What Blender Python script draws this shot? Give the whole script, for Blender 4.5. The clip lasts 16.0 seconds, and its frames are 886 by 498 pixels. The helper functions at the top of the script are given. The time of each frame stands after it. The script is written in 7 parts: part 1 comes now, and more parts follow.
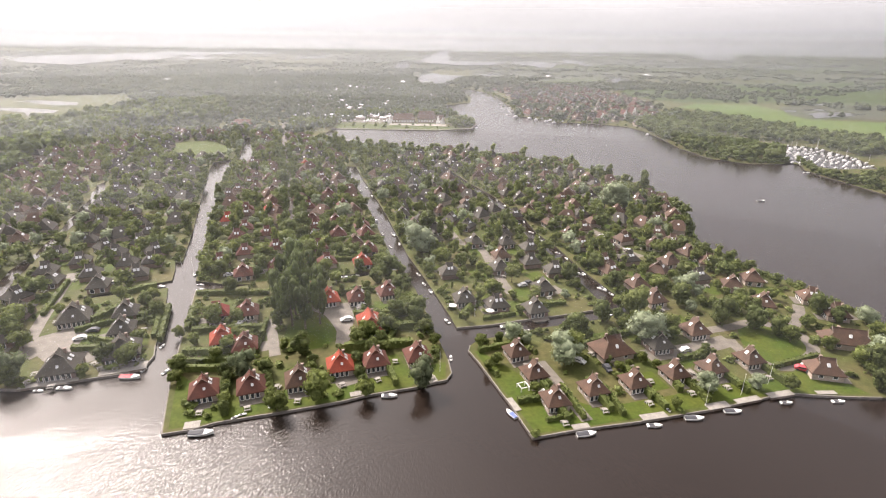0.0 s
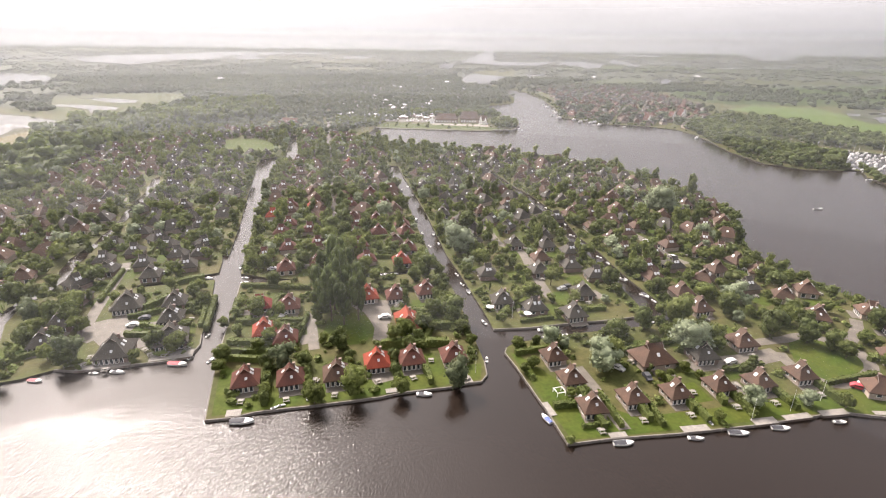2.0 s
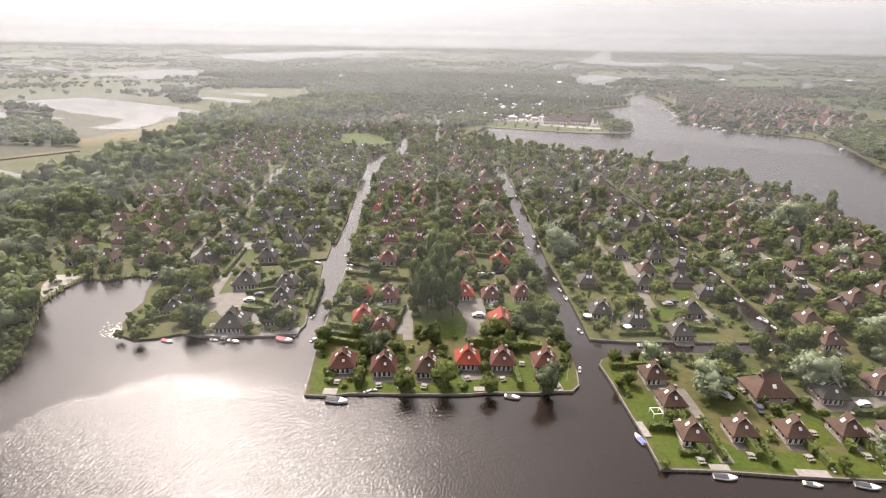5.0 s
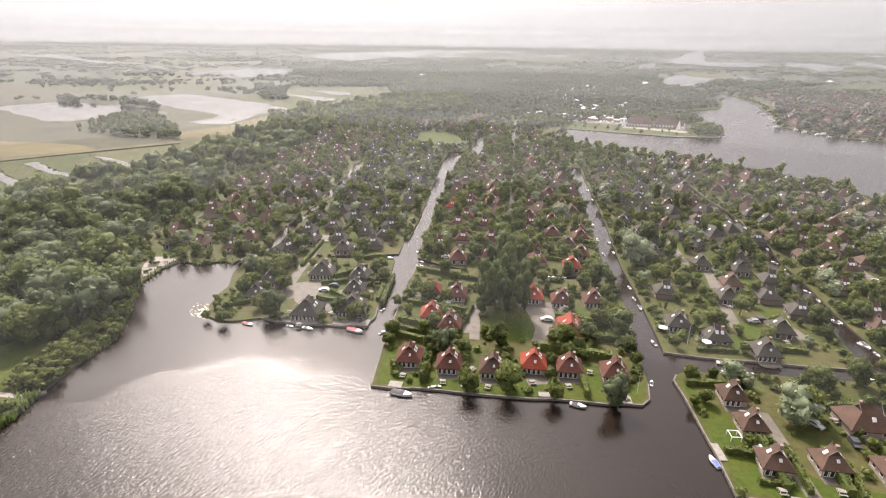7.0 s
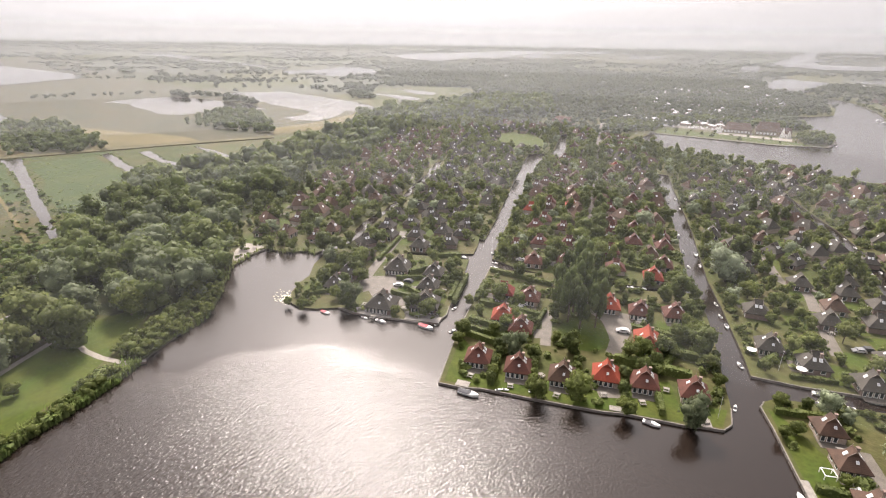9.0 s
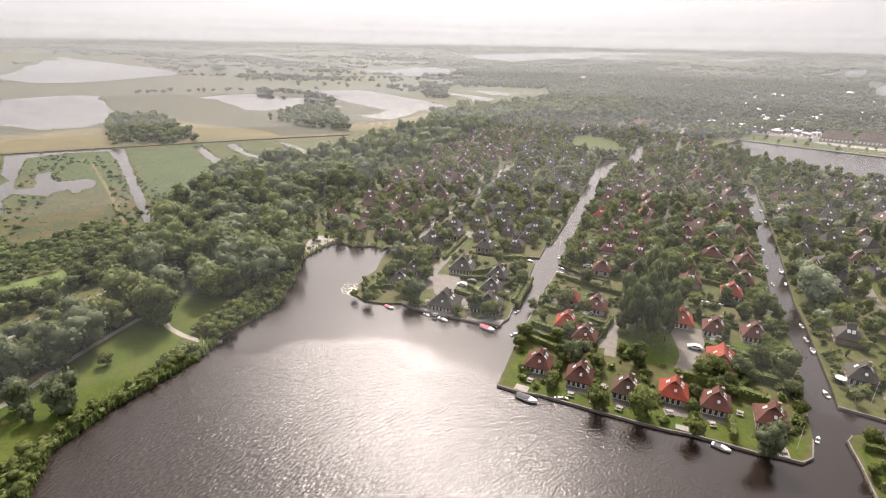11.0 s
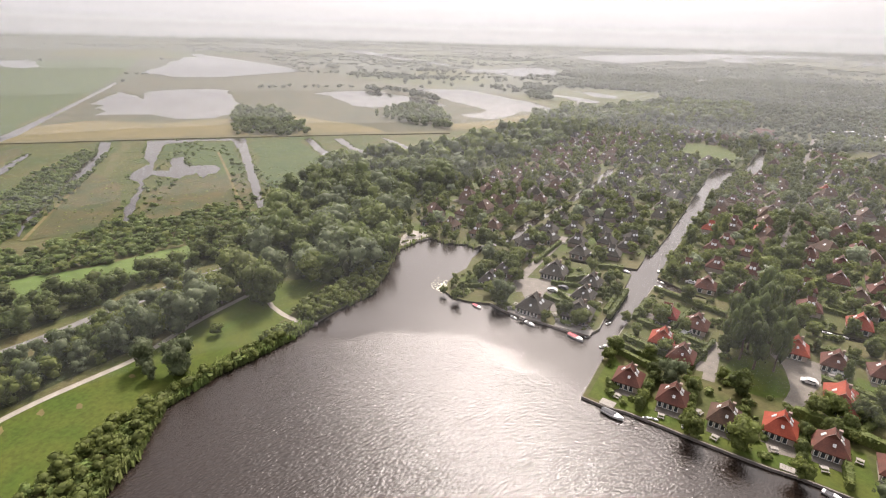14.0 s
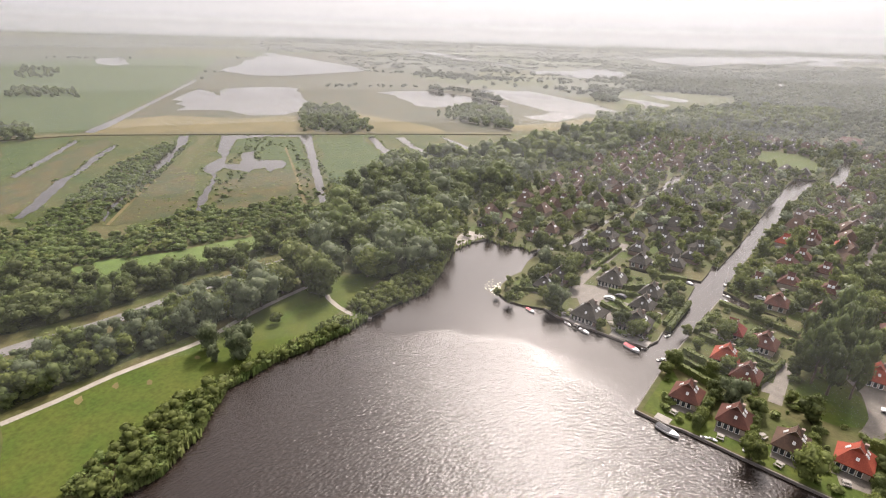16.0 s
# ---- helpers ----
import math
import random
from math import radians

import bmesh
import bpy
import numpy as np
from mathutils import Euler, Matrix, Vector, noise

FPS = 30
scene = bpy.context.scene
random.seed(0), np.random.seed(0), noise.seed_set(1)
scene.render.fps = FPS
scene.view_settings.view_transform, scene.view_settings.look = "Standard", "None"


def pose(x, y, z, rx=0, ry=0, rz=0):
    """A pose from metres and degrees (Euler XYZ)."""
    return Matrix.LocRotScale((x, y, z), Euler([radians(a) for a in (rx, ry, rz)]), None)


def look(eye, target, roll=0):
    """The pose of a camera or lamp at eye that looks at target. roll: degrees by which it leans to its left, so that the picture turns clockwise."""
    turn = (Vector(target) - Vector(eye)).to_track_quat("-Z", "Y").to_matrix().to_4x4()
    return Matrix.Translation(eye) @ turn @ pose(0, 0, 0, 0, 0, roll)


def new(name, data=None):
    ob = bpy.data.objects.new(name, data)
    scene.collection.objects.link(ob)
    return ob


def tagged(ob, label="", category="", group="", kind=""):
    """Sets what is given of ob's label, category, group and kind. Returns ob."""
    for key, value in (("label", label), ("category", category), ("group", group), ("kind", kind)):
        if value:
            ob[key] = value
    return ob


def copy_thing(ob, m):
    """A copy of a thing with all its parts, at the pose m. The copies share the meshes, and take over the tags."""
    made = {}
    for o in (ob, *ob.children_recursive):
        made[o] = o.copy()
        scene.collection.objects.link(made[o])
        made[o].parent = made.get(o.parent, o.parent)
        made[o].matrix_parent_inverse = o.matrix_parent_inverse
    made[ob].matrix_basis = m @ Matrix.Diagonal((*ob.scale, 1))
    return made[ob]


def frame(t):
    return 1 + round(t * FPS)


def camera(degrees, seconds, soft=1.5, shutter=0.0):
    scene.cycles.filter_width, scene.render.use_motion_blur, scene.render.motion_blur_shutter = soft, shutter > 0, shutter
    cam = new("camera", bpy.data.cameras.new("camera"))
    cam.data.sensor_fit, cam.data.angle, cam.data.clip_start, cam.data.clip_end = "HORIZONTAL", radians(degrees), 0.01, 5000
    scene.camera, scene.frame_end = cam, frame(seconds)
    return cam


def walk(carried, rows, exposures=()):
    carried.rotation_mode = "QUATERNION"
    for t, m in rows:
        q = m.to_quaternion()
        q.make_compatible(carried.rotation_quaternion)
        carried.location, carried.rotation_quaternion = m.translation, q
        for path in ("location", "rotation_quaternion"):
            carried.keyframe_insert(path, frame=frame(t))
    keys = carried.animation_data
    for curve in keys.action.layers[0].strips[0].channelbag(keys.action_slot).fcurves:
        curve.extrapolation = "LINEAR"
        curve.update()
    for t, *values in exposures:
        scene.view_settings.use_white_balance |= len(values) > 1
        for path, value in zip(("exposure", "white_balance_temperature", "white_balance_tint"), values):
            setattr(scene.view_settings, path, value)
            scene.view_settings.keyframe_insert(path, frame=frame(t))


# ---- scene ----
cam = camera(80.3, 16.0, soft=1.15)
PATH = [
    (0, (-0.009, 0.109, 80.041), (0.038, 1.975, 79.323), 0.8),
    (0.5, (-0.008, 0.121, 80.037), (0.015, 1.988, 79.319), 0.7),
    (1, (-0.022, 0.109, 80.04), (-0.029, 1.976, 79.322), 0.8),
    (1.5, (-0.037, 0.072, 80.031), (-0.081, 1.937, 79.312), 0.8),
    (2, (-0.024, 0.073, 80.028), (-0.125, 1.937, 79.309), 0.8),
    (2.5, (-0.002, 0.098, 80.023), (-0.159, 1.957, 79.303), 0.9),
    (3, (0.004, 0.097, 80.024), (-0.208, 1.95, 79.303), 0.9),
    (3.5, (0.012, 0.079, 80.025), (-0.261, 1.924, 79.302), 0.9),
    (4, (0.012, 0.065, 80.027), (-0.33, 1.898, 79.303), 0.9),
    (6.5, (0.056, 0.003, 80.029), (-0.603, 1.744, 79.299), 0.9),
    (7, (0.07, -0.031, 80.032), (-0.655, 1.684, 79.301), 0.8),
    (7.5, (0.08, -0.022, 80.025), (-0.703, 1.667, 79.294), 0.9),
    (8, (0.06, -0.005, 80.029), (-0.786, 1.653, 79.297), 0.9),
    (8.5, (0.053, -0.016, 80.024), (-0.852, 1.61, 79.291), 0.9),
    (9, (0.022, -0.015, 80.016), (-0.955, 1.569, 79.283), 0.9),
    (11.5, (0.013, -0.024, 79.968), (-1.207, 1.378, 79.231), 1.1),
    (12, (0.039, -0.066, 79.942), (-1.224, 1.297, 79.203), 1.1),
    (12.5, (0.06, -0.081, 79.931), (-1.243, 1.244, 79.191), 1.2),
    (13, (0.007, -0.076, 79.935), (-1.338, 1.206, 79.195), 1.2),
    (13.5, (-0.05, -0.094, 79.951), (-1.433, 1.147, 79.211), 1.3),
    (14, (-0.092, -0.125, 79.965), (-1.515, 1.068, 79.223), 1.4),
    (14.5, (-0.098, -0.077, 79.965), (-1.558, 1.071, 79.222), 1.4),
    (15, (-0.067, -0.048, 79.965), (-1.56, 1.056, 79.221), 1.4),
    (15.5, (-0.052, -0.071, 79.965), (-1.573, 0.994, 79.221), 1.5),
    (16, (-0.052, -0.065, 79.964), (-1.6, 0.958, 79.219), 1.6),
]
walk(cam, [(t, look(eye, target, roll)) for t, eye, target, roll in PATH], [(0, 0.72, 6600, 16), (4, 0.62, 6600, 16), (8.5, 0.54, 6600, 16), (16, 0.48, 6600, 16)])

# ---- world and light ----
SUN_EL, SUN_AZ = 45.0, -40.5        # degrees up; degrees from +y towards +x
sun_way = Vector((math.sin(radians(SUN_AZ)) * math.cos(radians(SUN_EL)),
                  math.cos(radians(SUN_AZ)) * math.cos(radians(SUN_EL)), math.sin(radians(SUN_EL))))
world = bpy.data.worlds.new("world")
scene.world = world
world.use_nodes = True
wn, wl = world.node_tree.nodes, world.node_tree.links
wn.clear()
w_out, w_bg = wn.new("ShaderNodeOutputWorld"), wn.new("ShaderNodeBackground")
w_sky, w_mix = wn.new("ShaderNodeTexSky"), wn.new("ShaderNodeMix")
w_sky.sky_type, w_sky.sun_disc = "NISHITA", False
w_sky.sun_elevation, w_sky.sun_rotation = radians(SUN_EL), radians(SUN_AZ)
w_sky.dust_density, w_sky.air_density = 10.0, 1.0
w_noise, w_ramp, w_geo = wn.new("ShaderNodeTexNoise"), wn.new("ShaderNodeValToRGB"), wn.new("ShaderNodeTexCoord")
w_map = wn.new("ShaderNodeMapping")
w_map.inputs["Scale"].default_value = (1.0, 1.0, 4.0)
w_noise.inputs["Scale"].default_value, w_noise.inputs["Detail"].default_value = 2.2, 5.0
w_ramp.color_ramp.elements[0].position, w_ramp.color_ramp.elements[0].color = 0.30, (7.9, 7.8, 7.9, 1)
w_ramp.color_ramp.elements[1].position, w_ramp.color_ramp.elements[1].color = 0.72, (10.4, 10.2, 10.2, 1)
w_mix.data_type = "RGBA"
w_mix.inputs["Factor"].default_value = 0.55
wl.new(w_geo.outputs["Generated"], w_map.inputs["Vector"])
wl.new(w_map.outputs["Vector"], w_noise.inputs["Vector"])
wl.new(w_noise.outputs["Fac"], w_ramp.inputs["Fac"])
wl.new(w_sky.outputs["Color"], w_mix.inputs["A"])
wl.new(w_ramp.outputs["Color"], w_mix.inputs["B"])
w_dot, w_pow, w_gain, w_add = wn.new("ShaderNodeVectorMath"), wn.new("ShaderNodeMath"), wn.new("ShaderNodeMath"), wn.new("ShaderNodeVectorMath")
w_dot.operation, w_pow.operation, w_gain.operation, w_add.operation = "DOT_PRODUCT", "POWER", "MULTIPLY", "ADD"
w_clamp = wn.new("ShaderNodeClamp")
w_dot.inputs[1].default_value = sun_way
w_pow.inputs[1].default_value, w_gain.inputs[1].default_value = 8.0, 22.0      # thin cloud glows round the sun
wl.new(w_geo.outputs["Generated"], w_dot.inputs[0]), wl.new(w_dot.outputs["Value"], w_clamp.inputs["Value"])
wl.new(w_clamp.outputs["Result"], w_pow.inputs[0]), wl.new(w_pow.outputs["Value"], w_gain.inputs[0])
wl.new(w_mix.outputs["Result"], w_add.inputs[0]), wl.new(w_gain.outputs["Value"], w_add.inputs[1])
w_sep, w_low, w_dim = wn.new("ShaderNodeSeparateXYZ"), wn.new("ShaderNodeMapRange"), wn.new("ShaderNodeVectorMath")
w_dim.operation, w_low.interpolation_type = "SCALE", "SMOOTHSTEP"
w_low.inputs["From Min"].default_value, w_low.inputs["From Max"].default_value = -0.01, 0.09     # greyer haze low down
w_low.inputs["To Min"].default_value, w_low.inputs["To Max"].default_value = 0.67, 1.0
wl.new(w_geo.outputs["Generated"], w_sep.inputs["Vector"]), wl.new(w_sep.outputs["Z"], w_low.inputs["Value"])
wl.new(w_add.outputs["Vector"], w_dim.inputs[0]), wl.new(w_low.outputs["Result"], w_dim.inputs["Scale"])
wl.new(w_dim.outputs["Vector"], w_bg.inputs["Color"])
wl.new(w_bg.outputs["Background"], w_out.inputs["Surface"])
w_bg.inputs["Strength"].default_value = 0.118

sun = new("sun", bpy.data.lights.new("sun", "SUN"))
sun.data.energy, sun.data.angle, sun.data.color = 4.8, radians(7.0), (1.0, 0.94, 0.86)
sun.matrix_world = look(sun_way * 1000, (0, 0, 0))


# ---- materials ----
def material(name, base, second=None, scale=1.0, detail=4.0, rough=0.8, bump=0.0, bump_scale=None, metal=0.0,
             translucent=0.0, island=0.0, rand=0.0, stretch=None, spec=0.5):
    """Two-tone noise on a principled surface, with a fine second grain, in metres of the world."""
    m = bpy.data.materials.new(name)
    m.use_nodes = True
    n, l = m.node_tree.nodes, m.node_tree.links
    b, out = n["Principled BSDF"], n["Material Output"]
    b.inputs["Roughness"].default_value, b.inputs["Metallic"].default_value = rough, metal
    b.inputs["Specular IOR Level"].default_value = spec
    geo = n.new("ShaderNodeNewGeometry")
    vec = geo.outputs["Position"]
    if stretch:
        mp = n.new("ShaderNodeMapping")
        mp.inputs["Scale"].default_value = stretch
        l.new(vec, mp.inputs["Vector"])
        vec = mp.outputs["Vector"]
    big, small = n.new("ShaderNodeTexNoise"), n.new("ShaderNodeTexNoise")
    big.inputs["Scale"].default_value, big.inputs["Detail"].default_value = scale, detail
    small.inputs["Scale"].default_value, small.inputs["Detail"].default_value = scale * 9.0, 3.0
    l.new(vec, big.inputs["Vector"]), l.new(vec, small.inputs["Vector"])
    ramp = n.new("ShaderNodeMapRange")
    ramp.inputs["From Min"].default_value, ramp.inputs["From Max"].default_value = 0.34, 0.66
    l.new(big.outputs["Fac"], ramp.inputs["Value"])
    mix = n.new("ShaderNodeMix")
    mix.data_type = "RGBA"
    second = second or tuple(c * 0.75 for c in base)
    mix.inputs["A"].default_value, mix.inputs["B"].default_value = (*base, 1), (*second, 1)
    l.new(ramp.outputs["Result"], mix.inputs["Factor"])
    hsv = n.new("ShaderNodeHueSaturation")
    l.new(mix.outputs["Result"], hsv.inputs["Color"])
    val = n.new("ShaderNodeMapRange")
    val.inputs["From Min"].default_value, val.inputs["From Max"].default_value = 0.25, 0.75
    val.inputs["To Min"].default_value, val.inputs["To Max"].default_value = 0.75, 1.25
    l.new(small.outputs["Fac"], val.inputs["Value"])
    last = val.outputs["Result"]
    for amount, source in ((island, geo.outputs["Random Per Island"]), (rand, None)):
        if amount:
            if source is None:
                source = n.new("ShaderNodeObjectInfo").outputs["Random"]
            r = n.new("ShaderNodeMapRange")
            r.inputs["To Min"].default_value, r.inputs["To Max"].default_value = 1 - amount, 1 + amount
            l.new(source, r.inputs["Value"])
            t = n.new("ShaderNodeMath")
            t.operation = "MULTIPLY"
            l.new(last, t.inputs[0]), l.new(r.outputs["Result"], t.inputs[1])
            last = t.outputs["Value"]
    l.new(last, hsv.inputs["Value"])
    l.new(hsv.outputs["Color"], b.inputs["Base Color"])
    if bump:
        bn, bp = n.new("ShaderNodeTexNoise"), n.new("ShaderNodeBump")
        bn.inputs["Scale"].default_value, bn.inputs["Detail"].default_value = bump_scale or scale * 8, 4.0
        bp.inputs["Strength"].default_value, bp.inputs["Distance"].default_value = 0.8, bump
        l.new(vec, bn.inputs["Vector"])
        l.new(bn.outputs["Fac"], bp.inputs["Height"]), l.new(bp.outputs["Normal"], b.inputs["Normal"])
    if translucent:
        tr, mx = n.new("ShaderNodeBsdfTranslucent"), n.new("ShaderNodeMixShader")
        l.new(hsv.outputs["Color"], tr.inputs["Color"])
        mx.inputs["Fac"].default_value = translucent
        l.new(b.outputs["BSDF"], mx.inputs[1]), l.new(tr.outputs["BSDF"], mx.inputs[2])
        l.new(mx.outputs["Shader"], out.inputs["Surface"])
    return m


def roof_material(name, base, second):
    """Clay tiles in rows: rows follow the height, with moss and soot in patches."""
    m = material(name, base, second, scale=0.5, rough=0.7, rand=0.13, spec=0.15)
    n, l = m.node_tree.nodes, m.node_tree.links
    wave, bp, tc = n.new("ShaderNodeTexWave"), n.new("ShaderNodeBump"), n.new("ShaderNodeNewGeometry")
    wave.wave_type, wave.bands_direction = "BANDS", "Z"
    wave.inputs["Scale"].default_value, wave.inputs["Distortion"].default_value = 1.3, 0.6
    bp.inputs["Strength"].default_value, bp.inputs["Distance"].default_value = 0.4, 0.025
    l.new(tc.outputs["Position"], wave.inputs["Vector"]), l.new(wave.outputs["Fac"], bp.inputs["Height"])
    l.new(bp.outputs["Normal"], n["Principled BSDF"].inputs["Normal"])
    return m


def water_material(name, rough, bump, lee=None):
    """Rippled water. lee: roughness and ripple height behind the wind line across the mouth of the bay; the river beyond is smooth."""
    m = bpy.data.materials.new(name)
    m.use_nodes = True
    n, l = m.node_tree.nodes, m.node_tree.links
    b = n["Principled BSDF"]
    b.inputs["IOR"].default_value = 1.33
    geo, mp = n.new("ShaderNodeNewGeometry"), n.new("ShaderNodeMapping")
    mp.inputs["Rotation"].default_value, mp.inputs["Scale"].default_value = (0, 0, radians(25)), (1.0, 0.45, 1.0)
    l.new(geo.outputs["Position"], mp.inputs["Vector"])
    rip, swell, gust = (n.new("ShaderNodeTexNoise") for _ in range(3))
    for tex, s, d in ((rip, 2.1, 5.0), (swell, 0.35, 3.0), (gust, 0.022, 3.0)):
        tex.inputs["Scale"].default_value, tex.inputs["Detail"].default_value = s, d
    l.new(mp.outputs["Vector"], rip.inputs["Vector"]), l.new(mp.outputs["Vector"], swell.inputs["Vector"])
    l.new(geo.outputs["Position"], gust.inputs["Vector"])

    def op(kind, a, c):
        q = n.new("ShaderNodeMath")
        q.operation = kind
        for i, v in enumerate((a, c)):
            if isinstance(v, (int, float)):
                q.inputs[i].default_value = v
            else:
                l.new(v, q.inputs[i])
        return q.outputs["Value"]

    def ranged(value, lo, hi, to0, to1, soft=False):
        r = n.new("ShaderNodeMapRange")
        r.interpolation_type = "SMOOTHSTEP" if soft else "LINEAR"
        for key, v in (("From Min", lo), ("From Max", hi), ("To Min", to0), ("To Max", to1)):
            r.inputs[key].default_value = v
        l.new(value, r.inputs["Value"])
        return r.outputs["Result"]

    roughness = ranged(gust.outputs["Fac"], 0.38, 0.62, rough[0], rough[1])
    heights = [bump[0], bump[1]]
    if lee:
        sep, wob = n.new("ShaderNodeSeparateXYZ"), n.new("ShaderNodeTexNoise")
        wob.inputs["Scale"].default_value, wob.inputs["Detail"].default_value = 0.07, 5.0
        l.new(geo.outputs["Position"], sep.inputs["Vector"]), l.new(geo.outputs["Position"], wob.inputs["Vector"])
        x, y = sep.outputs["X"], sep.outputs["Y"]
        west = op("SUBTRACT", y, op("MULTIPLY_ADD", x, 1.05))
        n_west = west.node.inputs[1].links[0].from_node
        n_west.inputs[2].default_value = 67.0 + 1.05 * 115.0
        east = op("SUBTRACT", y, op("MULTIPLY_ADD", x, 0.13))
        n_east = east.node.inputs[1].links[0].from_node
        n_east.inputs[2].default_value = 89.0 + 0.13 * 93.0
        inner = op("ADD", op("MAXIMUM", west, east), op("MULTIPLY", op("SUBTRACT", wob.outputs["Fac"], 0.5), 26.0))
        shelter = op("MULTIPLY", ranged(inner, -4.0, 8.0, 0.0, 1.0, True), ranged(x, -62.0, -52.0, 1.0, 0.0, True))
        mixed = n.new("ShaderNodeMix")
        l.new(shelter, mixed.inputs["Factor"]), l.new(roughness, mixed.inputs["A"])
        l.new(ranged(gust.outputs["Fac"], 0.38, 0.62, lee[0][0], lee[0][1]), mixed.inputs["B"])
        roughness = mixed.outputs["Result"]
        upstream = ranged(y, 165.0, 240.0, 0.0, 1.0, True)
        calm = n.new("ShaderNodeMix")
        l.new(upstream, calm.inputs["Factor"]), l.new(roughness, calm.inputs["A"])
        calm.inputs["B"].default_value = 0.20
        roughness = calm.outputs["Result"]
        fade = op("MULTIPLY", ranged(upstream, 0.0, 1.0, 1.0, 0.0), ranged(x, -48.0, 4.0, 1.0, 0.16, True))
        heights = [op("MULTIPLY", fade, ranged(shelter, 0.0, 1.0, bump[i], lee[1][i])) for i in (0, 1)]
    l.new(roughness, b.inputs["Roughness"])
    col = n.new("ShaderNodeMix")
    col.data_type = "RGBA"
    col.inputs["A"].default_value, col.inputs["B"].default_value = (*WATER_A, 1), (*WATER_B, 1)
    l.new(gust.outputs["Fac"], col.inputs["Factor"]), l.new(col.outputs["Result"], b.inputs["Base Color"])
    b1, b2 = n.new("ShaderNodeBump"), n.new("ShaderNodeBump")
    for bp, h in zip((b1, b2), heights):
        bp.inputs["Strength"].default_value = 1.0
        if isinstance(h, float):
            bp.inputs["Distance"].default_value = h
        else:
            l.new(h, bp.inputs["Distance"])
    l.new(rip.outputs["Fac"], b1.inputs["Height"]), l.new(swell.outputs["Fac"], b2.inputs["Height"])
    l.new(b2.outputs["Normal"], b1.inputs["Normal"]), l.new(b1.outputs["Normal"], b.inputs["Normal"])
    return m


def glass_material():
    m = material("window_glass", (0.03, 0.035, 0.04), (0.05, 0.055, 0.06), rough=0.06, scale=2.0)
    return m


WATER_A, WATER_B = (0.012, 0.008, 0.006), (0.019, 0.013, 0.010)
M_WATER = water_material("lake_water", (0.16, 0.24), (0.20, 0.105), ((0.16, 0.22), (0.055, 0.035)))
M_LAKE = water_material("lake_mirror", (0.03, 0.09), (0.002, 0.002))
M_STILL = water_material("sheltered_water", (0.10, 0.20), (0.010, 0.012))
M_GLASS = glass_material()
M_GROUND = material("park_ground", (0.046, 0.057, 0.014), (0.078, 0.068, 0.028), scale=0.07, bump=0.15, bump_scale=1.5, spec=0.12)
M_LAWN = material("mown_grass", (0.040, 0.062, 0.008), (0.058, 0.069, 0.011), scale=0.12, bump=0.05, bump_scale=6, spec=0.12)
M_MEADOW = material("green_meadow", (0.044, 0.060, 0.022), (0.056, 0.066, 0.028), scale=0.012, bump=0.1, bump_scale=1, spec=0.12)
M_PALE_MEADOW = material("rough_meadow", (0.026, 0.042, 0.005), (0.058, 0.054, 0.012), scale=0.045, detail=6.0, bump=0.3, bump_scale=1, spec=0.12)
M_BRIGHT = material("bright_meadow", (0.062, 0.098, 0.022), (0.082, 0.108, 0.032), scale=0.02, bump=0.1, bump_scale=1, spec=0.12)
M_PASTURE = material("grey_green_pasture", (0.026, 0.046, 0.008), (0.042, 0.058, 0.013), scale=0.05, detail=6.0, bump=0.3, bump_scale=1, spec=0.12)
M_HEATH = material("brown_heath", (0.034, 0.038, 0.017), (0.060, 0.052, 0.026), scale=0.03, detail=6.0, bump=0.2, bump_scale=1, spec=0.12)
M_SEDGE = material("brown_sedge", (0.032, 0.042, 0.014), (0.068, 0.054, 0.020), scale=0.09, detail=6.0, bump=0.3, bump_scale=1, spec=0.12)
M_STRAW = material("dry_reed_land", (0.125, 0.100, 0.042), (0.094, 0.080, 0.032), scale=0.03, bump=0.2, bump_scale=1, spec=0.12)
M_REEDLAND = material("dark_reed_land", (0.046, 0.056, 0.032), (0.058, 0.058, 0.036), scale=0.02, bump=0.2, bump_scale=0.6, spec=0.12)
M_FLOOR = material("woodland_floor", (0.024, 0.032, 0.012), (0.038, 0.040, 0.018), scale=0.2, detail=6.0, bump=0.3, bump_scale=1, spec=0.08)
M_PADS = material("pale_disc_green", (0.20, 0.21, 0.11), (0.26, 0.24, 0.15), scale=1.5, island=0.25, rough=0.35)
M_DIKE = material("dike_grass", (0.105, 0.091, 0.038), (0.077, 0.070, 0.032), scale=0.05, spec=0.12)
M_PATH = material("pale_gravel", (0.242, 0.219, 0.184), (0.196, 0.173, 0.144), scale=0.5)
M_ROAD = material("worn_asphalt", (0.136, 0.128, 0.120), (0.104, 0.096, 0.092), scale=0.3)
M_PAVING = material("concrete_paving", (0.128, 0.110, 0.090), (0.092, 0.079, 0.064), scale=0.4)
M_TIMBER = material("weathered_timber", (0.14, 0.105, 0.08), (0.09, 0.07, 0.055), scale=1.5)
M_DECK = material("grey_decking", (0.240, 0.218, 0.192), (0.176, 0.160, 0.142), scale=1.0)
M_EDGE = material("grey_quay_board", (0.169, 0.150, 0.130), (0.117, 0.104, 0.091), scale=0.8)
M_BANK = material("bank_earth", (0.055, 0.045, 0.03), (0.035, 0.032, 0.02), scale=0.8)
M_WALL = material("pale_brick", (0.368, 0.304, 0.256), (0.304, 0.248, 0.208), scale=1.2, rough=0.85)
M_WALL_DARK = material("brown_brick", (0.22, 0.16, 0.13), (0.17, 0.12, 0.10), scale=1.2, rough=0.85)
